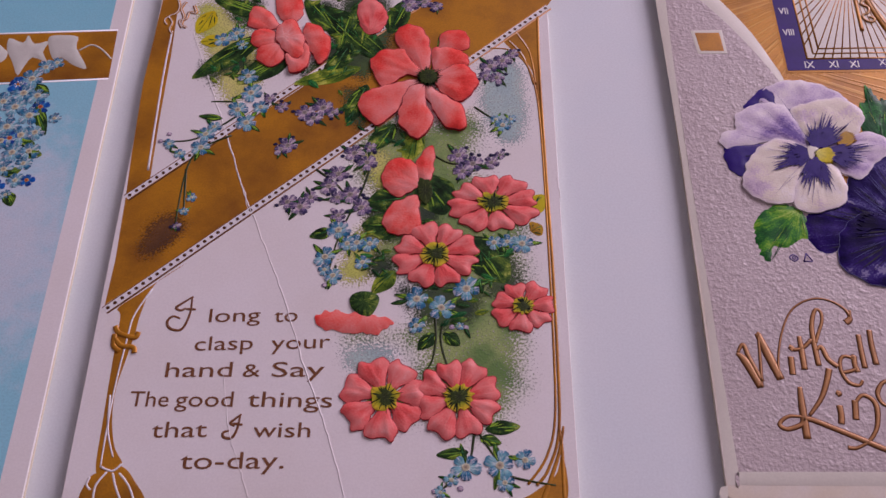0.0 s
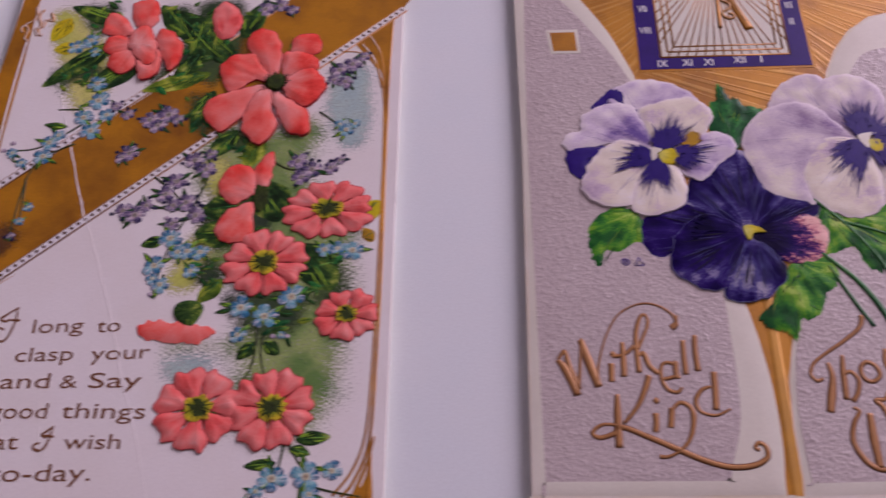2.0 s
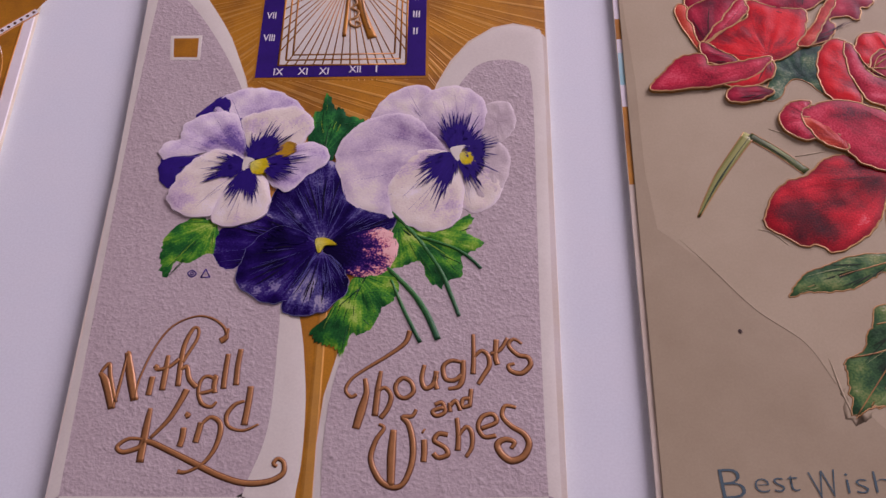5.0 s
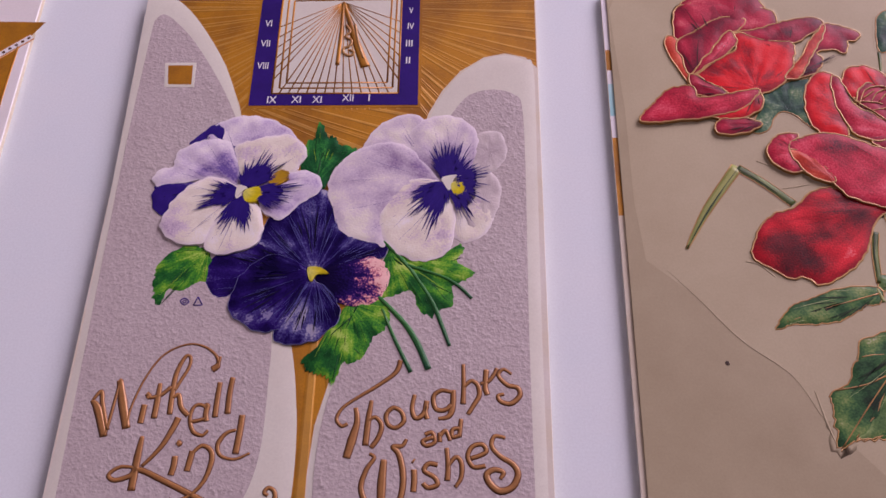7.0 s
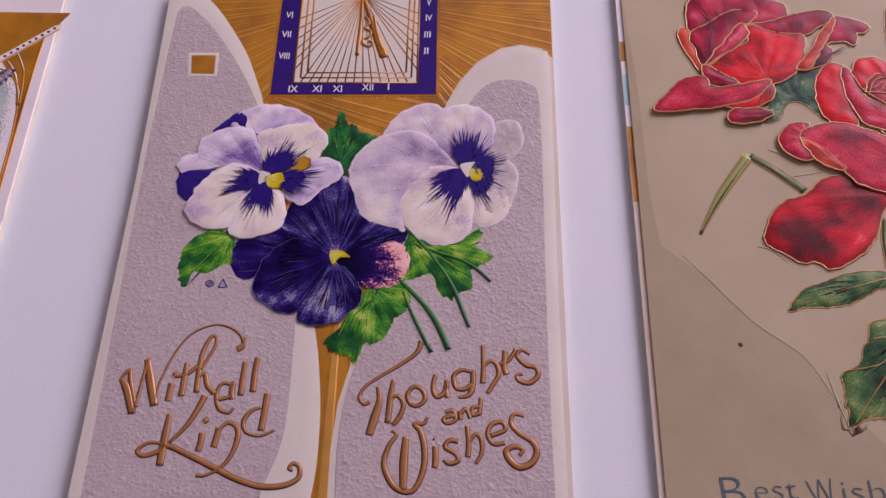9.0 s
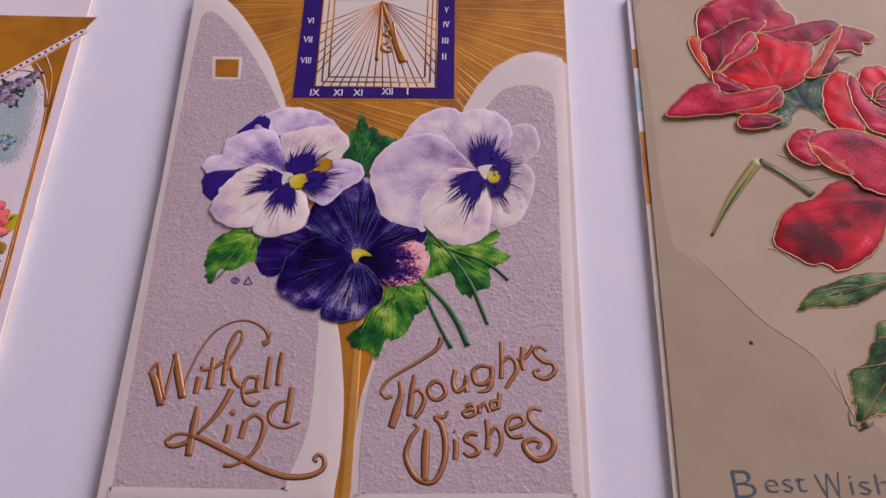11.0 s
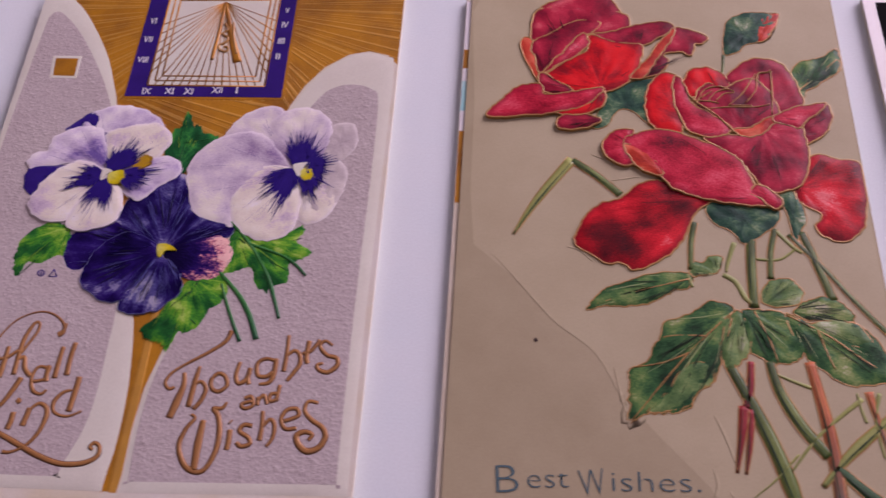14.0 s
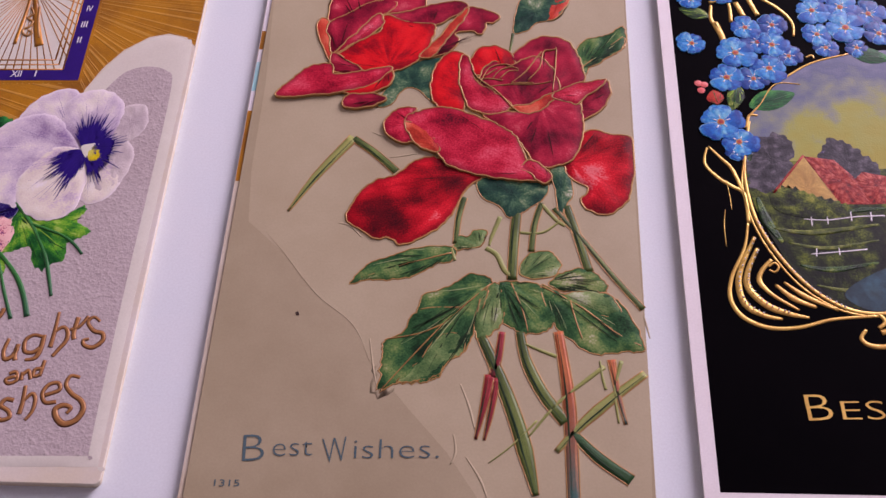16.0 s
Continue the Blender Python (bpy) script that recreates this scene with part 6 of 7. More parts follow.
for text, w in (("7.4,53.8 12.3,47.9 19.8,38.4 27.9,31.3 31.9,23.2", 0.22), ("31.5,28.2 32.6,22.0 33.8,17.1", 0.35), ("49.6,18.7 51.4,14.0 52.6,9.4", 0.5), ("48.7,8.2 49.2,4.8 48.4,2.3", 0.5), ("51.2,3.7 53.9,-0.6 55.5,-4.9", 0.5),
                ("11.8,113.6 14.7,105.3 17.3,99.1", 0.5), ("11.3,99.9 15.8,100.8", 0.4), ("22.7,55.9 25.2,55.2 27.8,52.4", 0.5), ("27.9,80.6 31.8,79.0", 0.45), ("32.2,73.5 38.3,74.8", 0.4), ("85.1,34.6 86.0,29.5", 0.4)):
    stroke("embossed_ridge", text, w, "taupe_field", c4, 0.06 if w < 0.3 else 0.1, 0.07 if w < 0.3 else 0.14, (0.4, 1, 0.4))
# stems
for text, w, mat, tp in (("60.0,60.2 59.4,51.6 59.1,42.5", 1.8, "rose_stem", (1, 0.9)), ("65.1,61.8 63.6,55.9 63.0,49.4", 1.1, "rose_stem", (1, 1)), ("70.3,61.1 72.5,53.2 74.6,44.7", 1.6, "rose_stem", (0.9, 1)),
                         ("67.7,60.4 74.0,51.8 79.4,43.7 85.0,36.1", 1.1, "rose_stem", (0.8, 1)), ("48.8,63.0 47.8,57.8 47.4,51.1", 1.2, "rose_stem", (1, 0.8)), ("65.1,61.5 68.2,57.4 70.0,56.0", 0.7, "stem_pale", (1, 1)), ("60.6,54.1 65.3,54.2 69.0,57.2", 0.6, "stem_pale", (1, 0.6)),
                         ("62.5,8.0 68.3,15.4 77.0,23.1", 0.8, "stem_pale", (0.4, 1)), ("67.7,5.3 72.5,10.9 78.4,16.5 84.7,21.8", 1.5, "stem_pale", (0.5, 1.2, 0.8)), ("55.3,2.7 59.4,6.2 64.1,11.4", 0.4, "stem_pale", (0.4, 1)),
                         ("53.3,29.2 57.1,20.1 60.4,10.8 62.5,2.9 63.9,-3.3", 2.3, "rose_stem", (0.7, 1, 1.1, 0.4)), ("60.8,30.4 62.1,23.9 65.4,16.8 69.5,11.2", 2.0, "rose_stem", (0.7, 1, 1)), ("68.3,30.6 69.5,21.7 70.2,14.5 70.5,5.4 70.7,-4.9", 1.9, "stem_rust", (0.8, 1.1, 1)),
                         ("70.5,9.3 75.4,4.2 81.1,-0.0", 1.9, "rose_leaf", (0.7, 1, 1)), ("57.3,30.3 56.7,25.0 55.7,20.3", 1.3, "red_sepal", (0.8, 1.2)), ("55.3,20.7 54.0,13.5 52.8,7.4", 1.2, "red_sepal", (1.6, 0.9, 0.3)), ("56.6,20.1 55.4,12.4 54.4,7.2", 1.0, "red_sepal", (1.2, 0.9, 0.3)),
                         ("78.4,24.6 79.2,18.3 80.6,11.1", 1.1, "stem_rust", (1.2, 0.8, 0.4)), ("76.2,24.3 76.5,21.2 77.1,18.2", 0.5, "stem_pale", (0.6, 1)), ("80.3,24.4 78.8,18.3 79.3,11.3", 0.7, "stem_pale", (1, 0.4)),
                         ("53.7,50.1 56.0,48.4 57.5,44.9 59.1,43.3", 0.9, "stem_pale", (1, 1)), ("61.9,27.7 65.2,26.2 67.9,25.1", 0.7, "stem_pale", (0.6, 1)), ("47.4,46.9 46.7,49.9", 0.6, "stem_pale", (1, 1)),
                         ("11.6,58.8 16.6,68.3 23.8,79.1", 1.7, "stem_pale", (0.2, 0.9, 1.2)), ("23.8,78.8 28.6,75.0 33.9,69.7", 1.5, "rose_stem", (1, 1)), ("58.6,111.1 58.1,106.6 57.6,103.0", 0.6, "rose_stem", (1, 0.6)), ("56.5,58.0 54.8,52.9 54.4,50.8", 0.9, "stem_pale", (1, 0.4))):
    ob = stroke("stem", text, w * 1.2, mat, c4, 0.1, 0.35, tp)
    if w > 0.9:
        line = curve(pts(text), 6, False)
        t = np.gradient(line, axis=0)
        t /= np.linalg.norm(t, axis=1)[:, None]
        reach = np.interp(np.linspace(0, 1, len(line)), np.linspace(0, 1, len(tp)), tp)[:, None] * w * 0.6
        for side in (1, -1):
            part("gilt_outline", strip(line + side * reach * np.c_[-t[:, 1], t[:, 0]], 0.24, 0.1, 0.25), M["gold_line"], ob)
        part("stem_shade", strip(line - 0.3 * reach * np.c_[-t[:, 1], t[:, 0]], w * 0.3, 0.38, 0.05, (0.2, 1, 0.2)), M["line_moss"], ob)
# leaves
for text, mat, base in (("26.4,41.2 29.5,45.4 34.0,47.6 39.7,50.1 46.9,50.2 47.1,47.1 43.4,45.7 39.0,42.9 34.4,42.1 29.8,41.7", "rose_leaf", "47.0,48.8"), ("47.1,49.7 47.5,52.8 49.9,53.1 51.2,54.7 53.8,54.2 52.7,50.6 49.6,49.7", "rose_leaf_pale", "52.5,50.0"),
                        ("60.5,45.3 62.7,48.8 67.0,49.2 68.9,46.2 67.5,43.4 62.4,42.8", "rose_leaf_pale", "61.3,43.3"), ("66.6,41.8 69.8,44.8 74.4,45.3 78.5,41.5 76.5,39.5 72.0,40.0 68.6,40.0", "rose_leaf", "65.2,42.0"),
                        ("34.1,16.9 34.2,23.3 34.3,27.6 37.5,29.6 39.0,33.3 40.8,35.5 41.7,38.6 47.1,41.0 50.4,44.0 53.6,43.2 55.3,41.8 52.7,36.4 52.1,31.2 50.1,26.1 47.2,23.8 45.3,20.2 42.6,18.9 37.2,18.3", "rose_leaf", "54.8,41.6"),
                        ("37.1,18.9 41.2,23.4 44.3,28.5 49.2,29.9 50.1,26.1 47.2,23.6 45.1,20.6 41.5,19.3", "rose_leaf_pale", "53.9,41.1"), ("52.3,35.8 54.5,40.7 56.4,41.5 57.6,33.9 55.3,29.8 53.1,28.5 51.7,31.2", "rose_leaf_pale", "56.2,41.3"),
                        ("65.0,41.2 69.7,39.3 74.2,40.3 78.9,39.1 82.6,34.5 84.8,27.3 80.4,26.3 75.0,25.8 70.5,28.9 67.2,32.9", "rose_leaf", "65.2,41.0"), ("69.7,38.9 74.8,40.2 78.7,39.0 80.8,35.1 76.3,34.4 73.0,35.8", "rose_leaf_pale", "65.5,41.0"),
                        ("55.9,41.0 60.1,42.1 65.5,40.8 68.6,35.5 66.5,31.2 61.9,29.8 58.6,31.6 56.6,34.4", "rose_leaf", "57.3,41.6"),
                        ("72.5,104.7 76.0,109.4 80.6,110.9 84.3,113.8 84.4,107.7 81.0,104.1 77.1,101.2 74.4,97.4 73.7,100.5", "rose_leaf", "73.9,99.6"), ("74.5,100.8 78.5,105.8 83.8,109.8 84.2,106.9 80.4,103.5 76.4,100.8", "rose_leaf_pale", "73.9,99.6")):
    shape("leaf", text, mat, c4, 0.12 if mat == "rose_leaf" else 0.17, 0.28, 1.2, base=base, rag=0.012, outline=0.28)
for text in ("54.8,41.3 47.4,33.7 41.1,25.9 34.6,17.2", "49.5,35.7 43.9,35.6 41.1,35.1", "46.3,32.1 40.9,29.5 35.4,28.3", "65.2,41.0 73.0,36.2 79.5,30.6 84.3,27.7", "70.8,37.5 71.8,33.0 72.9,29.2", "59.0,41.6 61.3,35.3 62.4,30.5", "46.8,48.8 37.6,45.8 28.6,42.4", "73.9,99.8 79.8,105.8 84.1,110.2", "54.5,39.8 53.0,33.8"):
    stroke("leaf_vein", text, 0.3, "gold_line", c4, 0.44, 0.12, (1, 0.7))
# sepals and calyx
for text, mat in (("30.4,94.8 31.7,99.4 37.4,102.3 43.5,103.0 40.7,96.7 42.8,89.5 40.7,89.5 37.3,93.2 34.0,93.2 31.4,88.7 28.3,88.4", "calyx"), ("51.6,67.9 58.1,68.3 65.6,67.5 66.3,64.0 63.2,60.9 58.9,57.7 55.8,61.3 52.5,63.1", "calyx"),
                  ("66.8,70.9 70.2,71.5 71.8,64.9 70.3,61.1 68.8,56.7 68.2,64.1", "calyx"), ("58.6,111.5 59.3,118.6 60.8,122.8 65.5,125.1 71.2,124.0 69.2,116.7 64.2,114.5 61.5,111.7", "calyx"), ("66.6,116.7 67.5,122.4 69.6,124.3 72.6,124.4 69.5,117.1 67.5,115.6", "flame")):
    shape("sepal", text, mat, c4, 0.2, 0.3, 1.2, outline=0.25)


def rose(label, petals, z=0.3):
    head = None
    for text, mat, base in petals:
        ob = shape("petal", text, mat, head or c4, z, 0.36, 2.6, base=base, outline=0.38)
        if head is None:
            head = ob
            ob.name = "rose"
            tagged(ob, label)
        z += 0.085
    return head


rose("half-open dark red rose with gilt outlines", (
    ("14.6,119.3 15.5,124.2 20.2,128.5 27.8,130.2 33.3,129.1 36.1,122.3 31.9,120.4 26.2,116.6 20.8,115.4 16.3,116.0", "maroon", "23.9,109.0"),
    ("14.4,114.5 15.4,124.1 22.9,126.5 36.2,124.2 37.4,118.8 33.2,117.3 27.7,117.2 22.2,118.3 17.4,114.5", "maroon", "28.7,103.6"),
    ("14.6,114.9 17.0,104.4 19.2,97.0 16.3,100.7 11.8,113.4", "flame", "18.7,98.2"),
    ("48.0,119.6 54.9,117.2 54.3,114.6 52.3,114.2 51.7,110.9 50.2,110.9 48.9,111.8 45.1,110.8 46.0,108.1 43.3,104.5 39.0,103.7 41.7,108.4 45.2,114.0", "maroon", "36.7,102.8"),
    ("14.5,113.6 19.5,117.6 25.4,121.4 30.5,120.7 28.3,117.2 26.2,116.1 23.1,110.5 18.4,104.1 16.5,104.1 15.4,108.9", "maroon", "18.3,101.7"),
    ("26.7,116.5 33.1,118.0 39.8,120.5 45.9,121.5 47.6,119.2 43.0,115.3 39.7,113.4 33.4,113.9 28.7,115.7", "maroon", "38.9,111.0"),
    ("17.9,103.5 23.0,108.6 27.3,111.6 27.8,116.7 33.3,114.6 39.9,113.6 39.7,108.8 37.6,103.3 32.0,98.7 23.9,98.6 20.1,101.0", "red", "30.3,100.1"),
    ("16.6,103.5 21.5,110.8 25.6,116.5 27.3,116.5 28.0,113.7 25.1,109.8 20.8,106.8", "rose", "18.1,103.9"),
    ("47.6,118.9 44.1,114.7 40.9,109.1 37.1,103.3 40.3,103.7 44.3,110.6 47.0,115.5", "flame", "37.3,103.3"),
    ("16.5,103.9 20.4,101.8 24.2,99.0 24.0,97.6 17.6,98.2", "maroon", "23.9,98.3"),
    ("19.2,92.3 23.0,93.7 27.3,96.4 30.9,99.0 30.9,94.8 27.0,91.9 23.2,91.3", "red", "30.4,98.3"),
    ("20.3,89.3 21.9,91.2 27.1,91.6 30.1,90.1 26.7,87.7 22.9,87.3 20.8,87.6", "maroon", "29.7,90.1"),
    ("4.7,91.3 7.8,95.5 11.3,99.5 16.7,100.5 17.9,97.5 23.9,98.4 30.9,99.4 26.8,94.5 19.3,92.0 11.6,90.7 7.1,90.3", "rose", "30.4,98.7")))
big = rose("full-blown red rose with gilt outlines", (
    ("70.4,72.8 73.8,80.4 76.5,81.9 80.2,80.6 85.0,78.9 84.4,66.6 82.6,61.9 79.4,59.1 75.9,59.5 73.4,62.5 75.1,66.1 71.7,67.9", "crimson", "71.4,72.5"),
    ("24.0,57.3 26.8,64.4 30.2,67.5 34.3,69.1 38.4,73.1 43.5,73.5 52.6,69.7 48.9,64.9 46.7,59.0 43.2,54.6 36.8,50.6 33.7,52.2 30.2,52.2 27.4,54.3", "crimson", "52.0,69.4"),
    ("57.6,102.4 59.6,105.7 62.8,108.6 66.8,110.1 71.0,108.8 73.6,104.0 74.8,96.7 72.0,93.6 68.6,92.7 62.9,98.6", "maroon", "65.4,90.1"),
    ("48.3,100.2 50.1,105.6 53.6,106.9 56.5,106.2 58.7,103.9 59.0,99.5 53.8,98.5 49.7,97.6", "red", "57.8,90.0"),
    ("40.0,94.9 41.1,101.2 44.5,105.0 47.4,103.8 47.1,98.5 48.0,87.9 43.9,87.5 41.0,89.3", "red", "52.8,88.3"),
    ("74.5,90.6 77.9,95.8 80.2,95.7 80.3,91.0 77.4,86.6 73.5,84.3 73.4,87.7", "maroon", "72.9,86.9"),
    ("50.7,95.1 53.5,101.5 58.3,101.0 63.5,103.7 67.4,100.4 69.2,94.9 68.5,91.8 61.6,88.4 58.5,87.7 53.7,91.3", "maroon", "60.4,88.4"),
    ("52.3,85.6 57.9,86.7 64.1,87.1 68.2,90.8 73.3,89.7 74.3,85.2 73.9,78.8 71.2,72.8 65.9,71.2 63.3,72.8 60.2,78.3 56.4,82.1", "maroon", "65.4,88.4"),
    ("46.5,97.1 46.8,103.4 48.5,102.7 50.3,96.3 54.2,92.7 58.5,88.4 55.3,86.0 50.3,86.9 48.2,89.6", "rose", "57.8,87.5"),
    ("58.5,88.0 62.9,89.1 67.3,92.2 68.6,91.5 66.0,88.1 62.3,86.1", "flame", "67.3,91.5"),
    ("67.6,91.5 71.8,94.6 75.6,95.8 79.9,96.5 77.6,93.5 75.0,90.9 73.2,89.0 70.5,89.8", "rose", "67.9,91.5"),
    ("30.3,82.6 32.5,86.7 37.3,87.5 35.8,84.0 36.0,79.9 38.6,77.7 33.1,77.9", "rose", "37.9,81.5"),
    ("34.9,83.1 37.0,86.1 43.9,87.7 50.3,85.3 55.7,82.7 59.4,79.6 61.4,74.7 63.3,69.9 65.6,67.5 58.7,67.5 53.2,68.5 45.6,71.0 41.7,75.8", "rose", "64.1,69.0"),
    ("34.9,83.0 38.5,82.5 41.3,79.2 43.0,74.9 38.8,76.1 36.6,78.8", "flame", "41.9,76.4"),
    ("60.7,70.6 62.9,72.7 66.1,70.2 67.5,68.1 65.3,66.6 62.9,69.0", "rose", "66.5,68.1")))
for text in ("51.3,95.1 53.2,99.4 56.4,100.8 58.7,100.0", "52.3,97.1 55.1,99.4", "54.1,96.5 55.8,98.9 58.3,100.0 60.0,99.3", "55.8,96.5 57.7,98.6 60.0,98.9", "50.3,96.4 53.9,96.3 56.4,95.8", "58.4,95.1 61.6,98.6 64.1,103.0 65.2,104.8", "62.2,96.0 64.8,100.0 65.7,104.8 67.8,105.4 68.7,106.1",
             "68.7,105.7 68.3,98.7 67.7,92.7", "53.3,93.9 57.7,94.6 64.1,94.8 67.3,95.6", "49.2,100.6 50.6,96.8 55.2,92.5 58.5,88.0", "58.4,95.1 63.5,95.2"):
    stroke("gilt_outline", text, 0.32, "gold_line", big, 1.3, 0.2, (0.6, 1, 0.6))
for words, ends, hgt in (("B", "9.9,1.7 13.9,2.0", 5.6), ("est", "15.4,2.9 22.8,3.3", 4.0), ("W", "25.0,1.6 29.5,2.2", 5.3), ("ishes.", "30.5,2.9 46.2,3.4", 4.0)):
    lettering(words, ends, hgt, "slate", c4, 0.13, -0.018, 0.05)
lettering("1315", "5.4,-3.2 10.1,-3.1", 1.3, "slate", c4, 0.13, 0.0, 0.04)
for text in ("16.1,33.8 16.6,34.1 16.9,33.4 16.4,33.3", "83.4,111.3 83.6,111.3 83.6,110.7 83.4,110.9"):
    shape("speck", text, "spot", c4, 0.16, 0.08, 0.2)
# the card under it, whose left edge shows
under = postcard(102.7, 0.0012, -7.6, "cream", "older card with blue and gilt patches peeping out underneath", 86, PILE - 0.00044)
for a, b, mat in ((-8, 67, "edge"), (67, 87, "gold"), (87, 93, "numeral"), (93, 102, "sky"), (102, 106, "numeral"), (106, 112, "gold"), (112, 128, "numeral")):
    shape("printed_patch", f"0.15,{a} 3.5,{a} 3.5,{b} 0.15,{b}", mat, under, 0.015, smooth=False)

# ---- black postcard with the cottage ----
M.update(
    bright_blue=ink("bright_blue_petal", [(0.05, (0.40, 0.76, 0.85)), (0.28, (0.015, 0.18, 0.62)), (1, (0.004, 0.042, 0.33))], (0.14, 0.55, 0.85), 0.6, 10, (0.015, 0.20, 0.64), 0.35),
    pale_azure=ink("azure_petal", [(0.05, (0.70, 0.85, 0.86)), (0.3, (0.040, 0.34, 0.78)), (1, (0.010, 0.13, 0.54))], (0.36, 0.78, 0.85), 0.6, 10, (0.06, 0.42, 0.80), 0.35),
    deep_blue=ink("deep_blue_petal", [(0, (0.059, 0.285, 0.611)), (0.4, (0.009, 0.068, 0.344)), (1, (0.006, 0.032, 0.188))], (0.059, 0.285, 0.640), 0.5, 10, (0.015, 0.088, 0.386), 0.35),
    red_eye=ink("red_eye", [(0, (0.343, 0.027, 0.034)), (0.6, (0.511, 0.078, 0.052)), (1, (0.754, 0.533, 0.136))]),
    dusk=paint("painted_sky", [(0.0, (0.40, 0.37, 0.065)), (0.3, (0.38, 0.40, 0.095)), (0.5, (0.25, 0.29, 0.24)), (0.72, (0.14, 0.17, 0.26)), (1, (0.26, 0.28, 0.36))], 1.2, 0.8, 10, 5, 160, 0.06),
    meadow=paint("painted_meadow", [(0.0, (0.006, 0.009, 0.008)), (0.35, (0.016, 0.026, 0.010)), (0.55, (0.050, 0.075, 0.014)), (0.78, (0.15, 0.20, 0.025)), (1, (0.34, 0.36, 0.06))], 0.5, 1.6, 30, 8, 260),
    trees=paint("painted_trees", [(0.0, (0.020, 0.022, 0.024)), (0.5, (0.062, 0.062, 0.070)), (1, (0.17, 0.16, 0.18))], 0.2, 1.8, broad=500),
    roof=paint("painted_roof", [(0.0, (0.10, 0.010, 0.010)), (0.5, (0.34, 0.030, 0.022)), (1, (0.62, 0.15, 0.095))], 0.0, 2.0, 60, 1, 700),
    gable=ink("painted_gable", [(0, (0.626, 0.385, 0.093)), (1, (0.688, 0.476, 0.124))], (0.387, 0.227, 0.052), 0.4, 10, (0.567, 0.350, 0.093), 0.5),
    grass=paint("painted_grass", [(0.0, (0.030, 0.048, 0.012)), (0.5, (0.085, 0.125, 0.018)), (1, (0.24, 0.28, 0.05))], 0.0, 2.0, broad=500),
    pond=ink("painted_pond", [(0, (0.030, 0.105, 0.145)), (1, (0.012, 0.022, 0.024))], (0.10, 0.30, 0.38), 0.5, 3, (0.018, 0.040, 0.046), 0.45),
)
c5 = postcard(197.6, -0.0062, -5.6, "white", "black postcard with blue flowers round a cottage in gilt scrolls")
b5 = pts("2.9,122.3 2.9,10.3 3.1,-2.9")
shape("black_field", f"{b5[0][0]:.1f},129 {b5[0][0]:.1f},-2 85.2,-2 85.2,129", "black", c5, 0.03, smooth=False)
shape("painted_sky", "16.7,82.1 20.0,89.4 28.0,98.3 34.8,102.1 42.8,104.6 54.4,105.6 63.4,100.4 67.2,83.8 63.3,71.4 47.5,68.3 23.8,66.6 16.4,68.1", "dusk", c5, 0.05, 0.004, 3, step=1.2, base="42.2,71.3")
shape("painted_meadow", "15.9,71.1 24.7,73.4 43.3,71.3 63.6,72.9 59.0,56.7 49.4,42.9 39.3,35.6 30.9,37.2 23.1,44.2 18.3,54.7 15.8,63.6", "meadow", c5, 0.06, 0.004, 3, step=1.2, base="30.5,34.9")
for text in ("15.4,66.6 17.4,77.0 21.4,80.5 25.5,79.7 25.2,72.7 22.0,65.9", "30.9,71.2 32.4,77.1 35.8,79.7 39.5,76.6 43.5,72.0 42.6,66.7 35.5,66.7"):
    shape("painted_tree", text, "trees", c5, 0.08, 0.02, 0.5, n=9)
cottage = shape("painted_gable", "20.8,64.8 28.0,74.5 33.9,62.0 27.9,62.2", "gable", c5, 0.1, 0.06, 0.4, smooth=False)
shape("painted_roof", "28.0,74.7 34.3,73.7 38.2,68.5 40.0,62.0 33.9,62.0", "roof", cottage, 0.12, 0.08, 0.4, smooth=False)
stroke("painted_eave", "20.5,64.8 28.0,74.9", 0.5, "roof", cottage, 0.16, 0.06)
shape("painted_roof", "37.5,68.2 39.7,70.5 44.0,69.5 49.5,66.8 48.7,62.4 40.0,62.0", "roof", cottage, 0.1, 0.06, 0.4, smooth=False)
shape("painted_hedge", "20.1,64.8 23.8,66.6 29.3,64.0 34.8,62.0 34.3,58.7 25.1,58.6 20.2,60.7", "meadow", c5, 0.16, 0.04, 0.4, rag=0.05, base="25.5,53.6")
shape("painted_pond", "31.4,40.1 36.4,44.1 43.6,46.9 54.4,45.7 48.9,40.3 39.4,36.3 34.1,36.9", "pond", c5, 0.09)
for text in ("25.9,58.1 30.7,57.9 36.6,58.8 42.4,59.1", "26.1,49.4 31.8,50.0 37.5,50.7", "27.4,59.0 27.3,56.4", "30.7,59.3 30.6,56.8", "35.6,60.0 35.5,57.7", "39.7,60.0 39.5,57.7", "27.4,50.8 27.1,48.8", "31.9,50.9 31.8,49.2"):
    stroke("painted_fence", text, 0.3, "numeral", c5, 0.12, 0.06, (0.7, 1))
for text, w, mat in (("19.5,55.7 25.7,54.7 32.6,55.4 40.8,56.9", 1.6, "grass"), ("21.9,52.2 29.7,50.9 40.2,53.0", 1.0, "grass"), ("17.0,63.6 18.1,57.8 20.8,52.2", 2.4, "shade_leaf"), ("20.8,61.4 25.3,60.5 31.0,59.6", 1.6, "shade_leaf"),
                     ("23.5,46.7 30.0,45.7 39.2,47.5", 1.4, "shade_leaf"), ("26.1,42.0 32.6,40.8 38.4,42.8", 1.0, "grass"), ("33.2,59.4 38.0,60.6 43.8,60.9", 1.3, "shade_leaf")):
    stroke("painted_bank", text, w, mat, c5, 0.075, 0.006, (0.3, 1, 0.3))
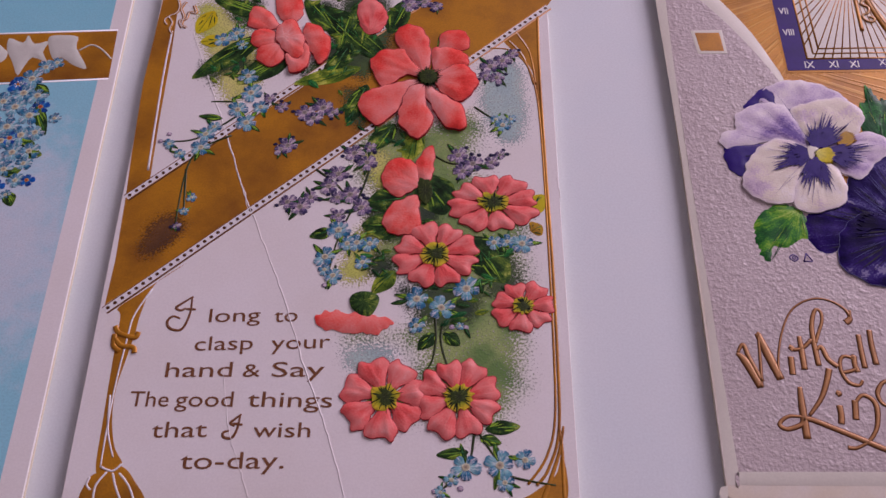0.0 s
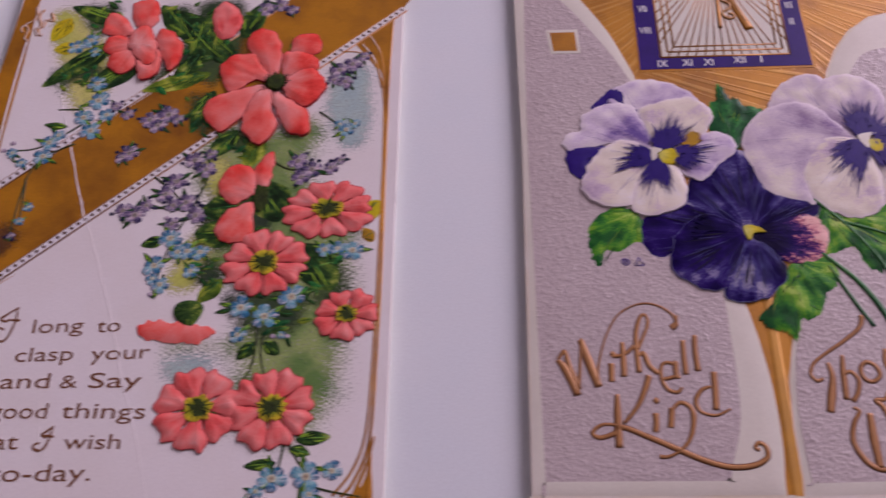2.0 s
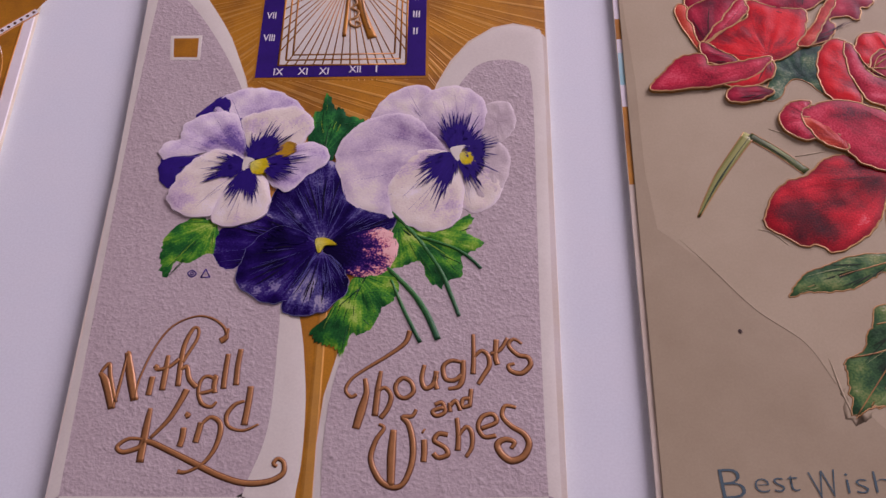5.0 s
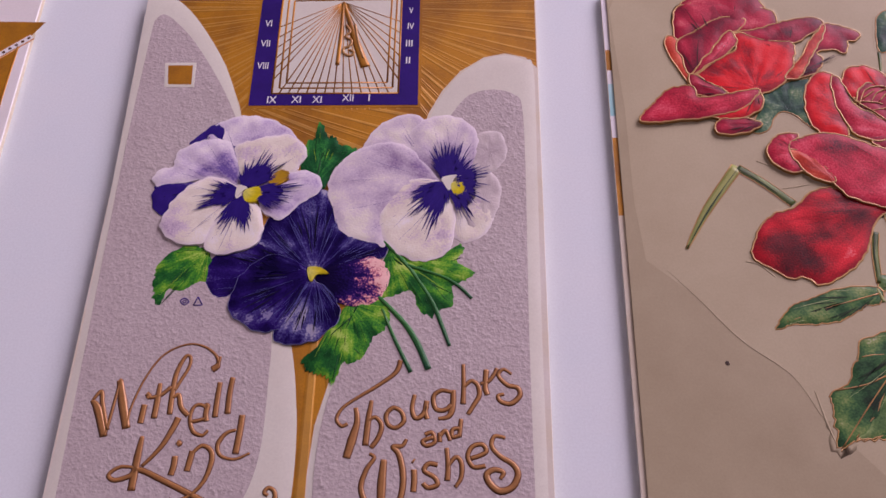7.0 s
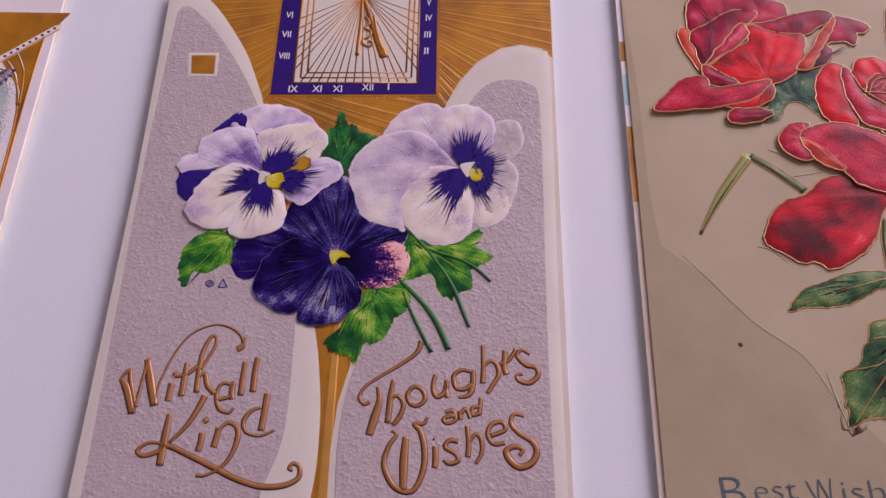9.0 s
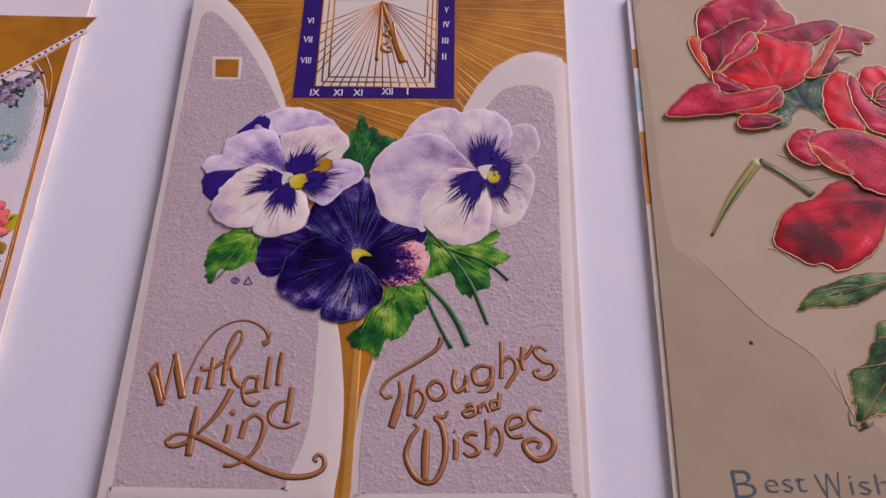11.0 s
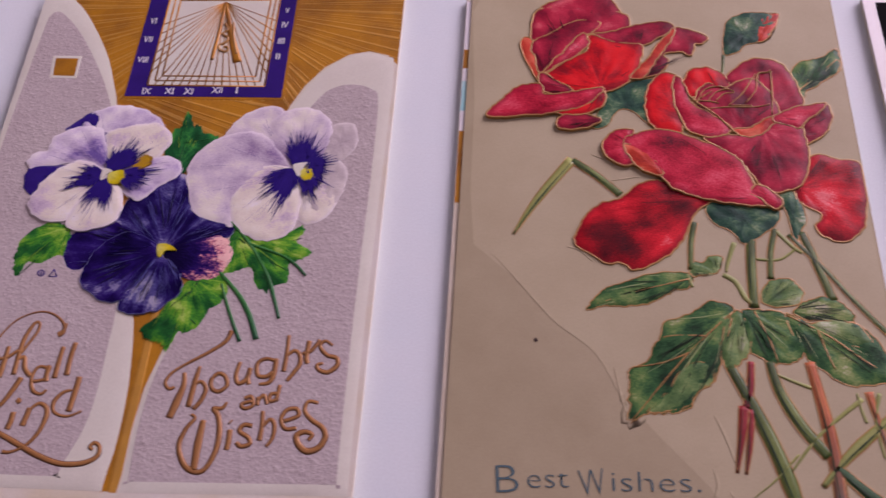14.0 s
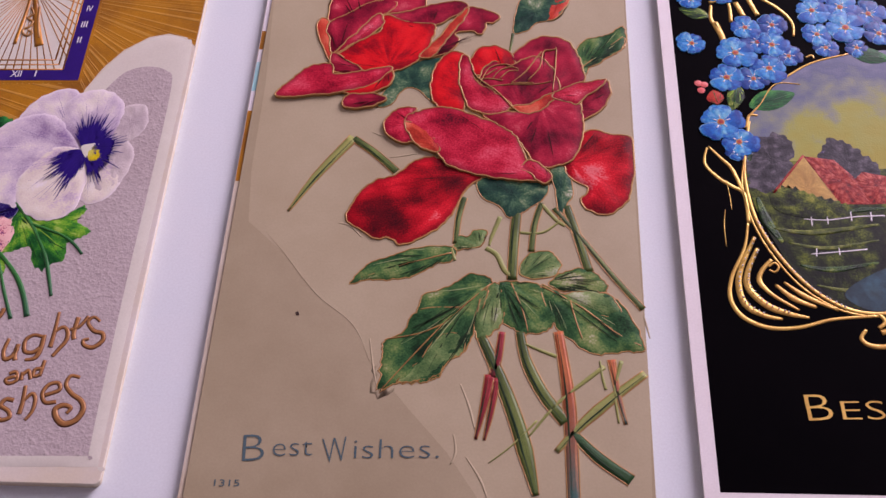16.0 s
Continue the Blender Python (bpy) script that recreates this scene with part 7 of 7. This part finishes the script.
for i in range(46):
    x, y = random.uniform(0, 1), random.uniform(0, 1)
    px, py = pts("16.2,66.6")[0] if i % 2 else pts("32.3,68.2")[0]
    x, y, r = px + x * 8.5, py + y * (10 - 6 * x), random.uniform(0.5, 1.2)
    a = np.linspace(0, math.tau, 9, endpoint=False)
    w = np.array([random.uniform(0.6, 1.2) for _ in a])
    part("painted_tree_clump", plate(np.c_[x + r * w * np.cos(a), y + r * w * np.sin(a)], 0.085 + i * 0.0003, 0, 1), M[("trees", "shade_leaf", "mauve", "trees")[i % 4]], c5)
# gilt frame and scrolls
for text, w, tp in (("17.6,84.5 15.5,74.2 15.0,66.6 16.3,57.1 19.8,48.7 24.9,41.3 30.8,36.8 37.1,35.5 46.1,37.0", 0.9, (0.8, 1, 1)), ("15.1,72.6 14.2,66.6 15.2,57.8 18.2,49.4 23.3,41.3 29.7,36.4 34.9,34.9", 0.5, (1, 1)), ("26.6,97.0 33.5,101.8 42.2,104.6", 0.6, (1, 0.8)),
                    ("7.7,76.9 6.9,72.6 9.3,68.8 12.1,66.5 14.4,64.3 14.5,57.0", 0.9, (0.6, 1, 1)), ("8.1,77.3 10.4,74.1 12.5,71.1 14.2,65.1", 0.9, (0.5, 1, 1)), ("14.3,57.0 12.9,50.7 9.7,43.8 8.9,38.5 10.9,34.4 15.5,32.1 21.5,32.2 28.2,34.1 37.0,35.0", 0.9, (0.6, 1, 1.2, 1, 0.8)),
                    ("15.3,53.5 12.0,46.6 10.8,41.8 11.7,37.2 14.8,34.9 18.5,34.0", 1.1, (0.5, 1, 1.1, 0.4)), ("15.5,50.7 13.0,45.2 12.7,41.2 15.6,37.3 19.7,35.3 23.7,34.4", 1.2, (0.5, 1, 1.1, 0.4)), ("18.0,48.0 15.7,45.2 15.1,42.5 17.5,39.3 22.0,36.1", 1.0, (0.6, 1, 0.4)), ("18.1,41.9 21.3,38.7 25.4,36.8", 1.1, (0.5, 1, 0.5)),
                    ("19.8,42.6 23.6,39.3 29.6,36.2", 1.0, (0.4, 1, 0.5)), ("17.2,46.3 18.5,47.2 19.2,46.1 18.3,45.0 17.3,45.5", 0.5, (1, 1)), ("12.2,121.3 16.5,121.8 16.8,114.7", 0.9, (1, 1)), ("12.9,114.7 14.1,110.7 14.5,108.4", 1.4, (1, 0.8)), ("12.6,120.3 12.2,115.7 13.8,112.9", 1.0, (0.6, 1)), ("18.4,121.3 19.9,116.6", 1.1, (1, 1)), ("21.3,123.1 23.2,116.9", 1.0, (1, 1)),
                    ("23.9,123.1 28.1,119.3 30.8,114.7 30.6,110.1", 0.9, (1, 1, 0.6)), ("15.8,84.5 16.8,82.9 17.8,86.1 19.6,86.1", 0.9, (1, 0.7)), ("30.1,95.3 24.5,95.3 20.6,89.4 17.8,86.1", 0.5, (0.5, 1)), ("32.5,103.5 33.9,104.2 34.3,103.2", 0.5, (1, 1)),
                    ("34.1,31.8 32.9,29.9 34.3,28.4 37.5,28.2 40.4,30.0 39.7,31.8 36.9,31.2", 1.0, (0.6, 1, 1)), ("37.1,35.5 38.1,33.7 36.6,32.2", 0.9, (1, 1)), ("11.0,68.0 11.3,63.6 11.4,60.3", 0.25, (0.6, 1, 0.4)), ("10.0,60.3 9.4,56.3 9.3,51.1", 0.25, (0.6, 1, 0.4))):
    stroke("gilt_scroll", text, w * (1.15 if w > 0.95 else 0.9), "gold_bright", c5, 0.1, 0.2, tp)
bm = bmesh.new()
for line, k in (("15.2,52.8 12.0,46.3 10.9,41.8 11.9,37.5 14.9,35.2", 16), ("15.5,50.0 13.2,44.9 13.1,41.5 15.8,37.5 19.8,35.5", 18), ("16.3,57.1 19.8,48.7 24.9,41.3 30.8,36.8", 22)):
    path = curve(pts(line), 12, False)
    for i in np.linspace(0, len(path) - 1, k).astype(int):
        r = bmesh.ops.create_uvsphere(bm, u_segments=6, v_segments=4, radius=0.22 * MM)
        bmesh.ops.translate(bm, verts=r["verts"], vec=(path[i][0] * MM, path[i][1] * MM, 0.44 * MM))
tagged(part("gilt_beads", bm, M["numeral"], c5), kind="stuff")
AZ, BB, DB = ("pale_azure", "red_eye", "bright_blue"), ("bright_blue", "red_eye", "pale_azure"), ("deep_blue", "red_eye", "bright_blue")
for text, mats, z in (("22.2,108.3,3.4 26.1,113.8,3.0 28.7,103.9,2.8 20.0,97.0,3.0 48.8,117.4,3.6 37.4,106.5,2.6 44.4,106.5,2.6 50.2,111.0,3.2 14.2,75.7,2.2", DB, 0.14), ("19.8,112.9,3.2 25.3,107.4,3.4 14.0,97.3,3.8 23.8,100.1,3.6 14.8,78.5,3.6 36.0,110.7,3.0 42.6,119.5,3.6 36.8,125.0,3.4", BB, 0.3), ("7.1,107.8,3.0 16.7,104.8,3.9 11.4,84.1,4.3 35.9,118.4,3.5 42.8,112.8,4.2 7.9,122.2,2.6 15.4,124.5,3.0", AZ, 0.45)):
    sprays(c5, text, mats, z)
for text, w, mat in (("11.8,116.6 5.0,119.4", 4, "shade_leaf"), ("18.1,88.6 28.5,92.7", 6, "leaf_dark"), ("42.8,104.8 51.4,103.0", 5, "leaf_dark"), ("11.3,89.4 10.5,93.5", 4, "flame"), ("16.3,95.3 14.3,87.7", 4, "shade_leaf")):
    leaf_shape(c5, text, w, mat, 0.12)
for x, y, r in pts("7.5,95.6,0.9 8.8,95.2,0.9 8.0,93.5,0.9"):
    a = np.linspace(0, math.tau, 9, endpoint=False)
    part("flower_bud", plate(np.c_[x + r * np.cos(a), y + r * np.sin(a)], 0.1, 0.2, 0.5), M["coral"], c5)
lettering("B", "20.5,12.2 25.2,12.5", 5.6, "gold_bright", c5, 0.05, -0.015, 0.1)
lettering("ES", "26.8,12.6 34.7,12.8", 3.9, "gold_bright", c5, 0.05, -0.015, 0.1)

# ---- pale blue postcard ----
M.update(
    sky2=ink("shaded_blue_ground", [(0, (0.66, 0.74, 0.80)), (0.16, (0.56, 0.72, 0.80)), (0.34, (0.30, 0.66, 0.76)), (1, (0.22, 0.62, 0.73))], rough=0.5, tone=0.05),
    ribbon=paper("white_ribbon", (0.721, 0.762, 0.670), (0.567, 0.578, 0.504), 0.5),
)
c1 = postcard(-207.2, -0.0062, -5.6, "white", "pale blue postcard with blue flowers and a gilt band", 86.4)
shape("blue_ground", "82.6,131.5 82.6,93.5 82.2,40.6 81.9,0.2 81.9,-5.0 3.0,-4.6 3.0,131.5", "sky2", c1, 0.02, 0.004, 3, step=2.5, smooth=False, base="66.0,50.0")
band = shape("gilt_band", "84.5,108.6 84.9,94.2 24.1,91.5 21.9,107.0", "gold", c1, 0.04, smooth=False)
for line in ("84.6,108.8 21.8,107.2", "84.9,93.8 24.2,91.1"):
    a, b = pts(line)
    part("white_rule", strip([a, b], 0.5, 0.05, 0.08), M["numeral"], band)
for text in ("69.2,106.9 72.3,107.4 75.8,106.8 76.1,103.4 79.5,97.1 76.3,98.1 73.2,100.5 71.7,99.7 70.0,102.9", "60.2,106.7 63.6,105.2 64.4,107.5 66.3,104.8 69.4,105.6 68.7,102.3 70.2,99.1 66.7,100.6 65.3,97.7 64.4,95.2 62.4,99.3 60.4,103.1", "55.0,104.4 57.4,105.3 59.8,103.3 60.8,102.1 60.4,99.8 58.0,99.0"):
    shape("white_leaf", text, "ribbon", c1, 0.08, 0.3, 1.2, n=3)
stroke("white_tendril", "76.8,102.5 79.3,104.2 81.9,102.8 84.5,99.8", 0.4, "ribbon", c1, 0.08, 0.15)
sprays(c1, "68.0,94.1,2.4 70.4,97.5,1.8 67.0,89.9,2.4 70.2,89.1,2.2 66.0,85.9,2.4 69.6,83.4,2.4 65.4,80.3,2.4 68.9,77.9,2.4 71.8,78.6,2.0 68.1,73.2,2.2 71.6,73.5,2.0 67.3,68.7,2.0 71.1,70.2,1.6 75.2,82.5,1.3 70.3,65.7,1.6 72.7,98.8,1.5 63.1,87.5,2.2 65.0,76.4,2.2 61.1,82.7,2.4 64.6,70.2,2.2 60.8,76.4,2.4 69.1,62.0,1.2", BLUE, 0.15)
sprays(c1, "65.2,92.5,2.0 71.5,85.8,1.8 66.7,77.1,1.8 72.7,65.7,1.4 66.5,64.3,1.6", DB, 0.12)
for text, w in (("70.0,87.4 74.1,77.8", 3), ("70.5,73.2 74.5,72.4", 3), ("67.4,76.3 72.4,75.5", 3), ("69.2,62.8 70.9,59.1", 3), ("68.9,92.4 72.7,89.0", 3), ("67.0,67.2 70.9,68.7", 3)):
    leaf_shape(c1, text, w, "shade_leaf", 0.1)

# ---- the cards under each top card, which lift it off the sheet ----
for x0, slope, y0, w in ((-207.2, -0.0062, -5.4, 86.4), (-114.0, -0.0062, -5.4, 89), (0.1, 0.0, -3.3, 87.8), (103.0, 0.002, -6.8, 85.6), (197.8, -0.0062, -5.4, 88)):
    pile = tagged(new("postcard_pile"), "neat pile of cream cards, only its worn edges showing", "cards", "piles of cards under the row")
    pile.matrix_world = pose(x0 * MM, 0, 0, 0, 0, math.degrees(math.atan(-slope)))
    top = PILE / MM - CARD_T - (0.44 if abs(x0 - 103) < 1 else 0)
    k = int(top / CARD_T)
    for i in range(k):
        part("card_blank", slab(w - 0.3, y0, y0 + 137.6, i * top / k, (i + 1) * top / k, 0.15 + random.uniform(-0.1, 0.15)), M["edge"], pile)
